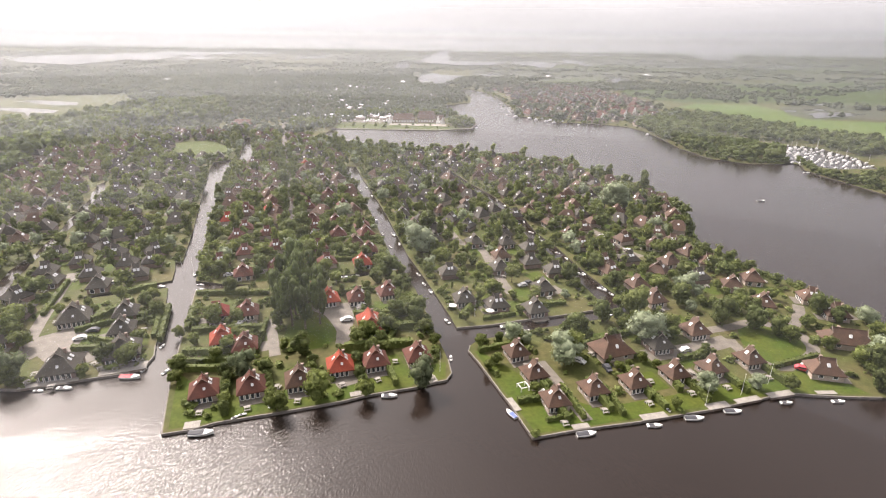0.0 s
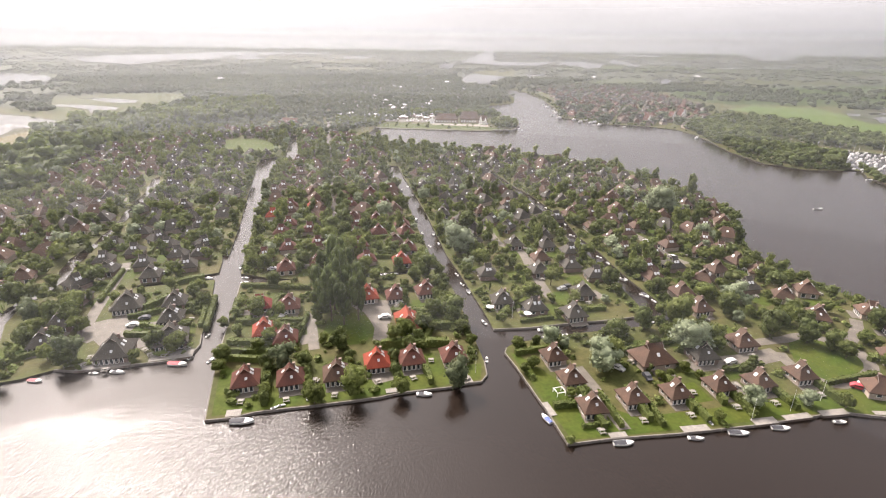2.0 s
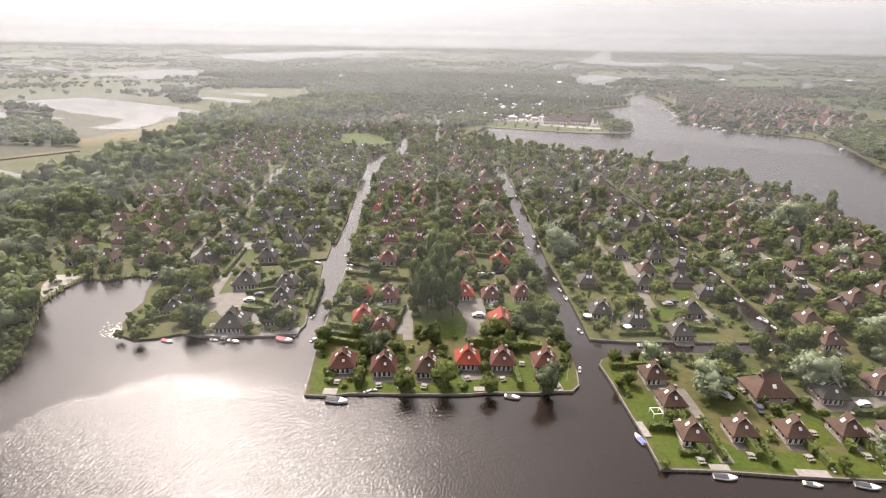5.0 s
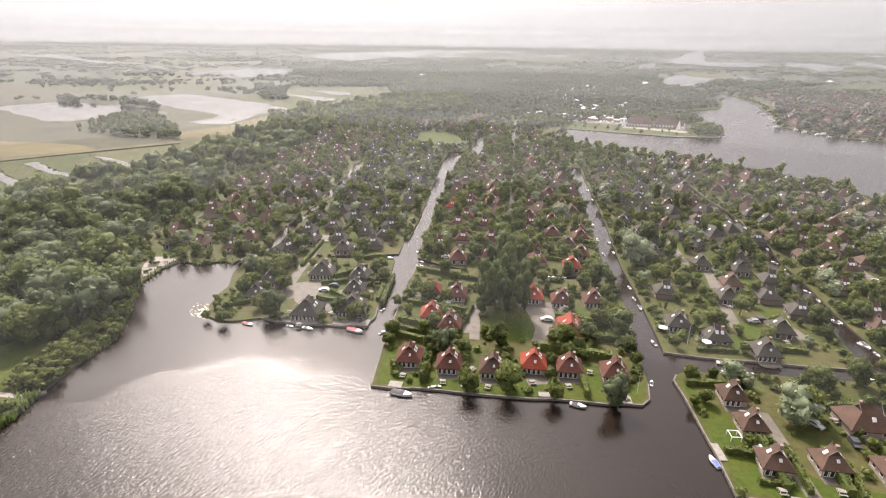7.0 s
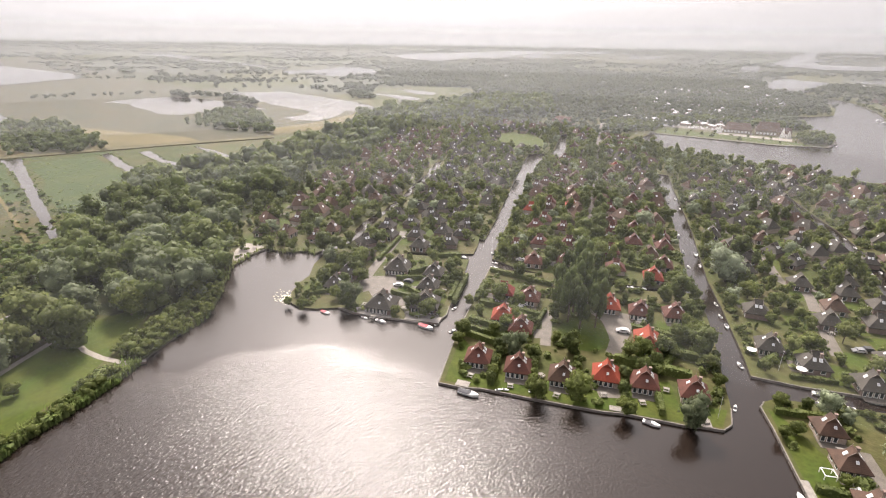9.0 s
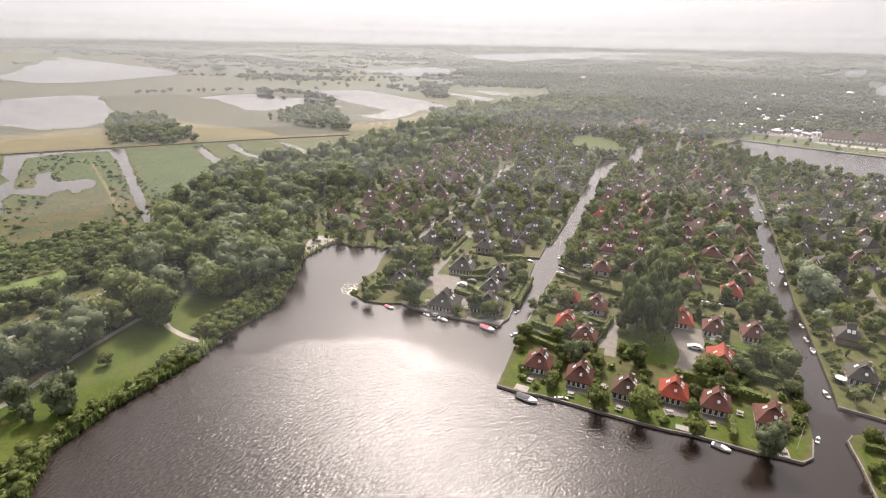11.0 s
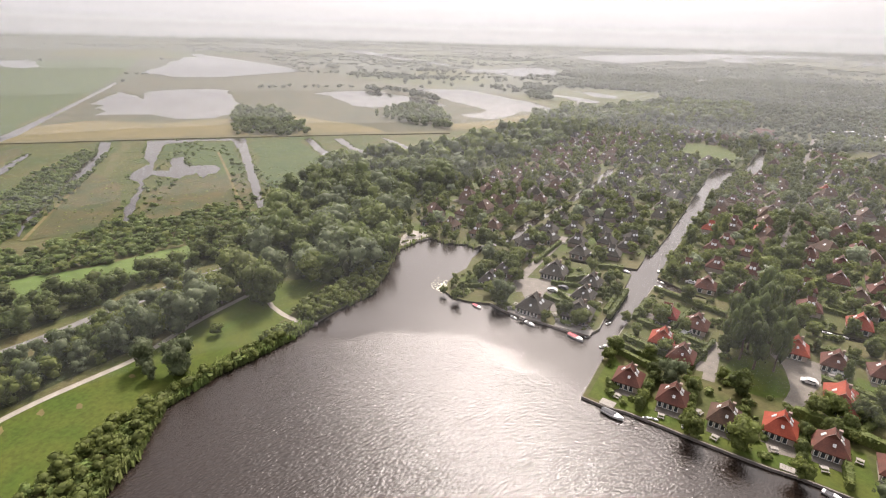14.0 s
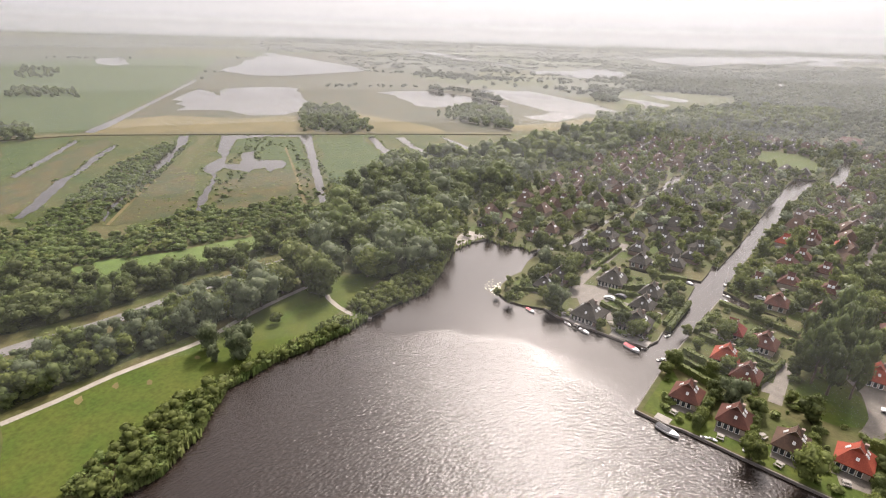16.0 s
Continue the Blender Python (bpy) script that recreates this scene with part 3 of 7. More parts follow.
ditch1 = [(-288.2, -38.6), (-324.2, -30.7), (-356.1, -24.4), (-366.8, -17.1), (-413, -7), (-459, 10), (-447, 9), (-414, -1), (-374.5, -10.9), (-358.3, -17.6), (-334.2, -22.7), (-303.8, -28.8), (-286.4, -35.2)]
ditch2 = [(-257.9, 31), (-285.9, 37.4), (-310.8, 47.5), (-325.6, 52.2), (-348.8, 50), (-365.4, 58.8), (-379.8, 68.8), (-401, 69), (-464, 85), (-452, 118), (-437, 152), (-387, 136), (-285.7, 104.3), (-248.1, 91.7), (-247.9, 88), (-288.1, 99.7), (-390, 130), (-431, 139), (-443, 119), (-444, 93), (-413, 82), (-382.3, 71.9), (-358.5, 65.4), (-352.6, 73.6), (-389.1, 84.1), (-390, 92), (-361.7, 85.6), (-352.2, 101), (-341.1, 100.6), (-330, 94.2), (-329.2, 89), (-321.8, 84), (-334.7, 84.9), (-334.8, 77.9), (-327.6, 72.7), (-335.6, 69.6), (-346.2, 61.8), (-336.2, 55.5), (-316.7, 52.3), (-291.1, 43.3), (-261.7, 34.8), (-254.1, 34.5)]
ditch3 = [(-351.9, 18.4), (-365, 24.2), (-393.6, 32.2), (-430, 46), (-477, 55), (-474, 62), (-436, 54), (-403, 43), (-373.6, 34.8), (-355.8, 26.4), (-343.6, 19.7)]
ditch4 = [(-408, 190), (-410, 197), (-365, 184), (-320.8, 173), (-319.7, 167.1), (-368, 178)]
ditch5 = [(-396, 210), (-395, 218), (-354, 206), (-330.4, 206.3), (-324.4, 200.2), (-352, 200)]
ditch6 = [(-384, 248), (-366, 248), (-319, 239.7), (-309.8, 230.3), (-354, 240)]
ditch7 = [(-268.7, -5.8), (-283, -3.1), (-305.9, 4.1), (-301.6, 5.6), (-284.1, 0.4), (-264.5, -4.7)]
canal_f = [(-145.6, 139.1), (-144.6, 152.4), (-147.7, 164.5), (-155.4, 180.8), (-157.2, 192.3), (-160.4, 206), (-165.1, 222.4), (-174.6, 248.4), (-181.5, 270.2), (-198.1, 308.6), (-197.5, 316.3), (-185.7, 295.5), (-175.2, 264.2), (-168.1, 242.3), (-162.4, 223.4), (-155.2, 201.2), (-152.4, 187.7), (-148.8, 175.6), (-143.3, 162.7), (-140.3, 149.8)]
ditches = [canal_long, canal_short, ditch1, ditch2, ditch3, ditch4, ditch5, ditch6, ditch7, canal_f]
lawn_round = [(-219, 446), (-212, 463), (-192, 467), (-166, 435), (-154, 405), (-159, 393), (-179, 386), (-197, 398)]
park_lawn = [(-126.6, -29.1), (-129.5, -19.2), (-134, -7.9), (-137.6, 5.2), (-139.2, 13.8), (-146.2, 26), (-156, 44.6), (-160.6, 54), (-162, 60.8), (-158.6, 74.6), (-153.2, 76.3), (-145, 63.8), (-135.3, 50), (-129.2, 44.1), (-128.8, 35.6), (-121.7, 25.8), (-114.6, 14.5), (-110, 6.3), (-107.8, -4), (-104.6, -11.2), (-99.1, -15.9), (-96.8, -17.6), (-102.6, -27)]
park_path = [(-126.6, -29.1), (-129.7, -19.2), (-134.3, -7.8), (-137.8, 5.2), (-140.5, 14.5), (-147.9, 26.4), (-154.7, 40.4), (-158.2, 49.2), (-160.6, 54)]
park_path2 = [(-157.5, 54.8), (-146.5, 53), (-139.5, 53.6), (-134.1, 55), (-129.4, 56.7)]
road_w = [(-158.6, -36.4), (-161.8, -26.2), (-163.5, -13.4), (-167.8, 1.2), (-174.9, 18.4), (-180.5, 36.1), (-184.7, 53.9), (-194.1, 71.2)]
d_lawn = [(-99, 552), (-37, 553), (15, 546), (36, 562), (14, 570), (-20, 578), (-60, 584), (-102, 586)]
a_road = [(-25.2, 130.5), (-25.3, 136.8), (-31.7, 149.1), (-38.8, 154.9), (-46.5, 175), (-56, 206.4), (-69.3, 253.7), (-85.2, 310.4), (-119, 430), (-164, 600)]
a_road2 = [(-42.4, 124.6), (-46.6, 136.7), (-49.7, 145.3)]
a_grove = [(-41.9, 130.4), (-42.8, 143.6), (-35.8, 147.2), (-29.5, 141.8), (-27, 133.5), (-30.5, 128.9), (-36.5, 127.5)]
c_road = [(29.8, 121.8), (32.8, 111.5), (34, 104.7), (36.1, 97.5)]
c_lawn_oval = [(94.5, 140.5), (102.2, 143), (110, 141.2), (111.3, 133.8), (107.9, 127.6), (100, 121.8), (94.3, 124), (90.8, 130.6)]
c_road2 = [(61.6, 121.8), (70.1, 126.9), (88.3, 133.7), (88.2, 127.5), (92.8, 119.1), (99.9, 120.4), (108.5, 126.1), (111, 132.2), (110.2, 138.8), (101, 144), (94, 141.2), (84, 138.7), (68.4, 130.6), (62.8, 129)]
c_road3 = [(72.7, 238.5), (77.3, 226.4), (81.6, 208.3), (86.5, 198.6)]
c_road4 = [(110.2, 138.8), (120.2, 149.8), (123.6, 155.8)]
b_road = [(7.4, 237.3), (13, 214.2), (21, 207.5), (23.8, 189), (26.3, 173.2), (28, 163.8)]
e_road = [(-131.7, 180), (-124.3, 159.9), (-118, 142.8), (-114.1, 133), (-111.1, 126.4), (-106.3, 124.2)]
e_yard = [(-115.7, 131.9), (-107.9, 138.3), (-100.2, 136.5), (-98.6, 129.4), (-88.6, 123.6), (-95.7, 116.5), (-108, 125.7)]
woods_main = [(-162.5, 50.6), (-198, 64.2), (-212.6, 81.1), (-253.1, 100.5), (-268.3, 120.5), (-310.6, 164.8), (-301, 204.3), (-302.1, 245.4), (-312, 300), (-369, 422), (-411, 536), (-377, 692), (-291, 768), (-228, 614), (-276, 547), (-309, 474), (-279, 370), (-255.6, 296.8), (-240.7, 233.5), (-218, 178.9), (-200.5, 147.2), (-189.5, 123.5), (-170.3, 114.1), (-153.4, 101.7), (-145.1, 81), (-157.1, 69.4), (-165.6, 64.4)]
shore_bush = [(-97.4, -18.1), (-100.5, -15.5), (-105.8, -10.2), (-111.8, -0.3), (-116, 6), (-118.8, 14.1), (-123, 26.2), (-124.7, 31.2), (-131.4, 46.7), (-134.5, 51.5), (-127.3, 52.4), (-122.8, 40), (-120.7, 28.5), (-117.4, 20.5), (-115.1, 14.6), (-108.4, 9.8), (-101.1, 6), (-97.8, 2), (-93.8, -1.3), (-92.1, -9.4)]
shore_bush2 = [(-138.6, 55.1), (-147, 73.2), (-149.2, 83.3), (-151.7, 99.3), (-143.7, 93), (-135.4, 82.1), (-133, 70.1), (-129.7, 59.6)]
woods_strip = [(-152.7, -31.4), (-155.2, -24.6), (-156.8, -12.1), (-160.1, 2), (-166.1, 15.2), (-173.9, 30.7), (-179.5, 39.9), (-170.8, 45.4), (-161.3, 48.2), (-157.7, 37.6), (-150.4, 22.1), (-144.5, 11.8), (-140.7, -1.1), (-135.9, -13.7), (-133, -23.5), (-130.4, -29.4)]
woods_road = [(-212.3, -36.6), (-217.8, -27.7), (-200.6, -16.1), (-206.3, 2.7), (-203, 19.1), (-210.7, 41.4), (-221, 65.8), (-209.2, 72), (-194.8, 57.2), (-189.2, 38.3), (-184.2, 19.9), (-176, 1.9), (-172.2, -13.3), (-170.6, -26.7), (-170.8, -33)]
scrub = [(-273.6, -30.4), (-304.9, -18.6), (-373, 3.7), (-446, 40), (-427, 45), (-349, 19.7), (-305.9, 0.4), (-263.6, -12.2), (-237.4, -6.8), (-231.6, 17), (-236.6, 45.2), (-239.1, 66.3), (-211.4, 83.3), (-192.6, 61.1), (-205.5, 38), (-210.2, -4.2), (-217.7, -37), (-256.1, -40.4)]
grove1 = [(-463, 149), (-595, 201), (-596, 242), (-493, 224), (-427, 202), (-432, 175)]
grove2 = [(-500, 315), (-552, 389), (-514, 413), (-433, 368), (-384, 327), (-416, 314)]
grove3 = [(-1220, -105), (-1480, -109), (-1338, -42), (-1138, -32), (-1138, -95)]
grove4 = [(-835, -86), (-931, -84), (-887, -18), (-797, -12)]
grove5 = [(-503, -65), (-573, -72), (-562, -48), (-507, -41), (-498, -48)]
heath = [(-558, 8), (-656, 43), (-1032, 158), (-1448, 324), (-2344, 643), (-2340, 1073), (-1148, 612), (-843, 567), (-615, 628), (-457, 561), (-389, 402), (-376, 331), (-406, 262), (-451, 161), (-482, 92)]
far_woods = [(-456, 577), (-744, 959), (-694, 1113), (-507, 1147), (-268, 1289), (-36, 1234), (-34, 842), (-128, 751), (-126, 655), (-226, 595), (-266, 549), (-300, 509), (-321, 460), (-329, 408)]
far_woods2 = [(-457, 561), (-657, 813), (-1006, 1490), (-852, 2514), (-322, 1004), (-305, 802), (-377, 692)]
east_woods = [(232, 620), (222, 500), (226, 430), (243, 402), (272, 397), (286, 425), (281, 470), (273, 502), (288, 532), (300, 560), (262, 640)]
inland_woods = [(262, 640), (300, 560), (312, 505), (352, 470), (352, 420), (385, 432), (425, 492), (395, 560), (380, 620), (350, 700), (300, 690)]
village = [(112, 688), (139, 944), (119, 1139), (261, 1288), (335, 1127), (334, 799), (251, 586), (216, 602), (158, 631)]
marina = [(291, 526), (306, 496), (318, 478), (343, 460), (343, 416), (330, 376), (295, 372), (276, 391), (290, 425), (286, 470), (279, 500)]
caravans = [(-188, 744), (-218, 1041), (-55, 1230), (7, 1008), (-3, 764), (-48, 717), (-122, 717)]
caravans2 = [(-166, 652), (-114, 668), (-44, 662), (-41, 620), (-106, 620), (-158, 620)]
south_strip = [(268, 345), (285, 352), (300, 350), (318, 352), (308, 330), (281, 311)]
res_e = [(-119.2, 135.9), (-141.7, 148.4), (-166.6, 210.3), (-204.3, 326.1), (-249, 460), (-217, 508), (-151, 392), (-117.1, 258), (-99.9, 193.1), (-95.4, 179.7), (-116.8, 161.4)]
res_w = [(-179.2, 130.8), (-188.7, 150.7), (-220.3, 215.1), (-251.1, 292.1), (-291, 386), (-258, 476), (-237, 427), (-202.3, 315.3), (-165.1, 199.1), (-143.6, 147.1), (-154.6, 135.9)]
res_b = [(-45.8, 342.1), (-1, 429), (40, 421), (21.6, 344.6), (31.3, 288.5), (42.7, 222.2), (50.3, 178.6), (29.8, 183.7), (9, 207.5), (-10.1, 207.3)]
res_c = [(39, 414), (96.9, 374.2), (118.7, 317.2), (135.2, 274), (116.7, 223.4), (117.1, 205.7), (119.2, 179.3), (66.7, 164.3), (57.3, 208.2), (44.2, 288.9), (27.9, 328.9)]
homes_a = [(-54.4, 105.8, "d"), (-43.6, 107.4, "d"), (-32.6, 110.1, "b"), (-23.5, 116.5, "r"), (-14.6, 118.6, "d"), (-3.5, 121.1, "d"), (-66.1, 145.2, "c"), (-57, 146, "d"), (-58.9, 130, "r"), (-51.3, 126.2, "d"), (-18.1, 138.3, "L"), (-33.5, 155.1, "r"), (-24.1, 156, "d"), (-14.6, 160.4, "d"), (-80.2, 186.1, "d"), (-68.1, 175.5, "d"), (-74.2, 196.2, "d"), (-63.3, 201.4, "d"), (-57.7, 181.9, "d"), (-46.1, 202.3, "d"), (-39.9, 186.6, "d"), (-32.1, 207.9, "b"), (-25.3, 200, "d"), (-26.3, 186.2, "r"), (-96.1, 238.5, "r"), (-81.1, 256.6, "r"), (-90, 246.7, "b"), (-84.1, 226.2, "d"), (-109.9, 292.9, "b"), (-101.8, 284.5, "d"), (-109.2, 310.3, "b"), (-72.6, 290.3, "b"), (-62.9, 260, "d"), (-57.2, 285.8, "d"), (-45.1, 236.9, "d"), (-45.6, 263.6, "d"), (-87.4, 363.4, "r"), (-81.5, 314.1, "b"), (-64, 311.8, "b")]
homes_b = [(6.9, 177.3, "g"), (11.2, 155.4, "g"), (21.5, 151.4, "g"), (39.2, 163.9, "g"), (33.4, 148.3, "g"), (26.1, 181.7, "g"), (18.7, 209.4, "g"), (32.6, 220.5, "g"), (-14.1, 249.4, "g"), (-8, 231.7, "b"), (43, 288.6, "g"), (19.1, 269.5, "b"), (5, 254.6, "b")]
homes_c = [(23.6, 123, "s"), (26.7, 112.9, "s"), (29.7, 101.9, "s"), (40.1, 106.3, "s"), (51.3, 109, "s"), (63.1, 112.9, "s"), (73.9, 115.2, "s"), (86.5, 119.4, "s"), (50.3, 124.2, "W"), (64.6, 127.2, "g"), (78.7, 134.8, "b"), (103.4, 114.1, "w"), (120.4, 128.8, "V"), (129.1, 157, "b"), (110.1, 152.7, "b"), (107.4, 166.7, "b"), (117.7, 172.2, "b"), (129.5, 145.7, "b"), (74.6, 155.4, "b"), (67.5, 178.9, "b"), (73.2, 166.9, "b"), (109.2, 187.7, "b"), (84.5, 213.9, "b"), (104.7, 210.7, "b"), (95.4, 207.1, "b"), (102.6, 221.7, "b"), (111.1, 242.8, "b"), (49.6, 255.6, "b"), (63.9, 206.6, "b"), (57, 236.4, "b")]
homes_e = [(-94.7, 115.9, "G"), (-83.2, 123.5, "G"), (-89.7, 135.2, "g"), (-94.1, 145.4, "g"), (-107.8, 142.4, "G"), (-113.8, 165.1, "g"), (-105.6, 174.6, "g"), (-116.9, 118.6, "g"), (-120, 129.3, "g"), (-106.3, 186.7, "g"), (-154.9, 148.4, "b"), (-173.8, 194.2, "b")]

homes_a2 = [(-93.0, 256.8, "d"), (-125.7, 370.1, "b"), (-117.6, 316.0, "b"), (-110.0, 329.1, "b"), (-56.7, 240.6, "d"), (-71.0, 354.5, "b"), (-89.9, 292.9, "b"), (-111.2, 283.7, "b"), (-102.0, 302.0, "b"), (-94.4, 353.9, "b"), (-69.2, 328.3, "b")]
homes_b2 = [(-14.4, 261.7, "g"), (5.1, 291.4, "b"), (-4.0, 340.4, "g"), (0.4, 374.0, "g"), (-7.8, 406.9, "g"), (5.2, 400.3, "g"), (-12.8, 330.6, "g"), (-30.6, 368.1, "g"), (-38.4, 385.1, "b"), (26.4, 363.7, "g"), (17.9, 260.0, "g"), (31.9, 210.4, "g"), (38.9, 188.9, "g"), (40.5, 394.1, "g"), (51.5, 390.0, "g"), (12.3, 335.2, "g"), (-9.7, 301.8, "g"), (15.1, 371.0, "g"), (-18.4, 364.6, "g"), (-4.4, 242.0, "g")]
homes_c2 = [(73.1, 382.1, "g"), (65.8, 367.5, "g"), (75.9, 345.4, "g"), (62.2, 297.8, "g"), (57.9, 309.8, "b"), (69.2, 318.7, "b"), (86.6, 348.9, "g"), (100.7, 314.8, "g"), (53.5, 264.1, "b"), (60.5, 257.5, "b"), (75.5, 252.6, "g"), (78.4, 239.5, "b"), (61.6, 220.8, "b"), (67.6, 189.0, "b"), (88.6, 221.6, "b"), (114.5, 279.5, "b"), (123.0, 261.5, "b"), (89.5, 285.0, "g"), (53.7, 339.7, "g"), (87.3, 319.2, "g"), (72.2, 279.8, "b"), (41.7, 249.7, "g")]
homes_w2 = [(-240.8, 322.8, "b"), (-230.4, 302.5, "b"), (-250.9, 347.1, "b"), (-239.3, 350.0, "b"), (-220.2, 337.6, "b"), (-219.7, 315.4, "b"), (-209.9, 311.9, "b"), (-210.8, 296.4, "b"), (-234.8, 367.1, "b"), (-256.6, 404.3, "b"), (-279.1, 415.4, "b"), (-249.5, 413.2, "b"), (-250.4, 436.5, "b"), (-270.0, 364.7, "b"), (-184.2, 348.9, "g"), (-173.5, 349.7, "g"), (-165.5, 359.3, "g"), (-234.8, 264.9, "b"), (-226.2, 246.1, "b"), (-233.8, 283.2, "b"), (-202.4, 252.7, "b"), (-191.2, 248.1, "b"), (-200.8, 268.9, "b"), (-200.4, 279.2, "b"), (-193.8, 214.7, "b"), (-187.4, 198.8, "b"), (-216.4, 212.2, "b"), (-216.6, 220.4, "b"), (-204.6, 187.7, "b"), (-172.6, 210.8, "b"), (-195.9, 160.6, "b"), (-178.5, 162.0, "b"), (-169.8, 146.5, "b"), (-157.0, 160.8, "b")]
homes_e2 = [(-139.4, 178.1, "g"), (-132.0, 169.5, "g"), (-114.4, 185.8, "g"), (-123.9, 195.5, "g"), (-134.2, 233.8, "g"), (-127.7, 253.9, "g"), (-141.7, 282.8, "g"), (-143.6, 209.8, "g"), (-150.9, 278.2, "g"), (-158.1, 300.1, "g"), (-123.5, 221.4, "g"), (-127.2, 147.2, "g"), (-178.5, 295.2, "g"), (-176.8, 309.8, "g"), (-156.9, 255.5, "g"), (-155.2, 322.7, "g"), (-146.0, 249.9, "g"), (-152.0, 234.3, "g")]

R_FAR = 4700.0


def arc(a0, a1, r=R_FAR, n=24):
    """Points on a wide circle; angles from +y towards +x, in degrees."""
    return [(r * math.sin(radians(a0 + (a1 - a0) * i / n)), r * math.cos(radians(a0 + (a1 - a0) * i / n))) for i in range(n + 1)]


main_coast = (bay_shore + e_front + canal1 + a_west[1:] + a_front[1:] + a_east[1:] + b_west[1:] + canal3[1:] + c_west[1:] + c_front[1:]
              + [(135.0, 104.0), (175.0, 118.0), (160.0, 135.0)] + c_east + river_west[:-5])
main_land = main_coast + [(75.0, 1120.0), (60.0, R_FAR)] + arc(0, -150)[1:] + [(-700.0, -1200.0), (-95.0, -120.0), (-92.0, -40.0)]
east_land = river_east[3:] + [(290.0, 240.0), (330.0, 120.0), (420.0, -100.0)] + arc(115, 2) + [(60.0, R_FAR), (75.0, 1120.0)]


SLOPE = 0.0265


def rise(x, y):
    """The far plain climbs gently from 2300 m outwards."""
    return SLOPE * max(0.0, math.hypot(x, y) - 2300.0)


def drape(ob):
    """Lays a far sheet on the climbing plain, a little above it."""
    for v in ob.data.vertices:
        k = rise(v.co.x, v.co.y)
        v.co.z += k + min(1.6, k)
    return ob


# ---- water and ground ----
bm = bmesh.new()
bmesh.ops.create_circle(bm, cap_ends=True, segments=96, radius=4800.0)
me = bpy.data.meshes.new("water")
bm.to_mesh(me)
bm.free()
me.materials.append(M_WATER)
tagged(new("water", me), "brown-grey rippled lake water with glittering sun", "water", kind="structure")
LAND = 0.55
calm = 0.010
for line, width, what in (([(-83, 158), (-91, 184), (-102, 220), (-115, 266), (-145, 365), (-150, 400), (-168, 490)], 22, "sheltered canal between garden islands"),
                          ([(-2, 166), (-8, 192), (-18, 232), (-40, 300), (-58, 370)], 20, "sheltered canal between garden islands"),
                          ([(34, 143), (60, 151), (62, 165), (52, 195), (45, 235), (28, 300), (12, 350)], 16, "narrow side canal between gardens")):
    calm += 0.005
    sheet("canal_water", ribbon(line, width), calm, M_STILL, what, "water")
sheet("ground", main_land, LAND, M_GROUND, "green and brown park land between canals", "ground", 1.2, edge_mat=M_BANK)
sheet("ground_east", east_land, LAND, M_GROUND, "green land on the far side of the river", "ground", 1.2, holes=(marina,), edge_mat=M_BANK)

sheet("dike", dike, LAND + 0.9, M_DIKE, "low grassy dike along the marsh", "dike", 0.9)
lift = LAND + 0.02
ring = [(r_ * math.sin(radians(a_)), r_ * math.cos(radians(a_))) for r_, turn_ in ((2330, 1), (880, -1)) for a_ in list(range(-100, 1, 4))[::turn_]]
ring_east = [(r_ * math.sin(radians(a_)), r_ * math.cos(radians(a_))) for r_, turn_ in ((2330, 1), (1250, -1)) for a_ in list(range(4, 57, 4))[::turn_]]
sheet("field", ring, LAND + 0.012, M_REEDLAND, "wide dark reed land and heath to the horizon", "field")
sheet("field", ring_east, LAND + 0.012, M_REEDLAND, "wide dark reed land and heath to the horizon", "field")
plain_v = [(r_ * math.sin(2 * math.pi * i / 180), r_ * math.cos(2 * math.pi * i / 180), LAND + 0.1 + rise(0, r_)) for r_ in (2296, 2700, 3200, 3900, 4648) for i in range(180)]
plain_f = [(k * 180 + i, (k + 1) * 180 + i, (k + 1) * 180 + (i + 1) % 180, k * 180 + (i + 1) % 180) for k in range(4) for i in range(180)]
tagged(new("far_plain", mesh_of("far_plain", plain_v, plain_f, M_REEDLAND)), "wide dark plain of reed land and heath", "field", kind="structure")
patch_rng = random.Random(77)
for i in range(70):
    ang, rad = radians(patch_rng.uniform(-95, 52)), patch_rng.uniform(26, 66) ** 2
    px, py, pw, pd = rad * math.sin(ang), rad * math.cos(ang), rad * patch_rng.uniform(0.06, 0.20), rad * patch_rng.uniform(0.05, 0.16)
    tilt_ = ang + patch_rng.uniform(-0.5, 0.5)
    patch = []
    for k in range(10):
        q = 2 * math.pi * k / 10
        ex, ey = math.cos(q) * pw * patch_rng.uniform(0.7, 1.2), math.sin(q) * pd * patch_rng.uniform(0.7, 1.2)
        patch.append((px + ex * math.cos(tilt_) + ey * math.sin(tilt_), py - ex * math.sin(tilt_) + ey * math.cos(tilt_)))
    if math.hypot(px, py) + max(pw, pd) * 1.2 < 4600 and (inside(patch, main_land).all() or inside(patch, east_land).all()):
        lift += 0.0012
        drape_to = sheet("field", ragged(patch, rad * 0.01, rad * 0.03, i), lift, (M_GROUND, M_REEDLAND, M_MEADOW, M_PALE_MEADOW)[i % 4],
              ("rough pasture on the far plain", "dark reed land on the far plain", "far green meadow", "far rough meadow")[i % 4], "field")
        drape(drape_to)
lift = LAND + 0.11
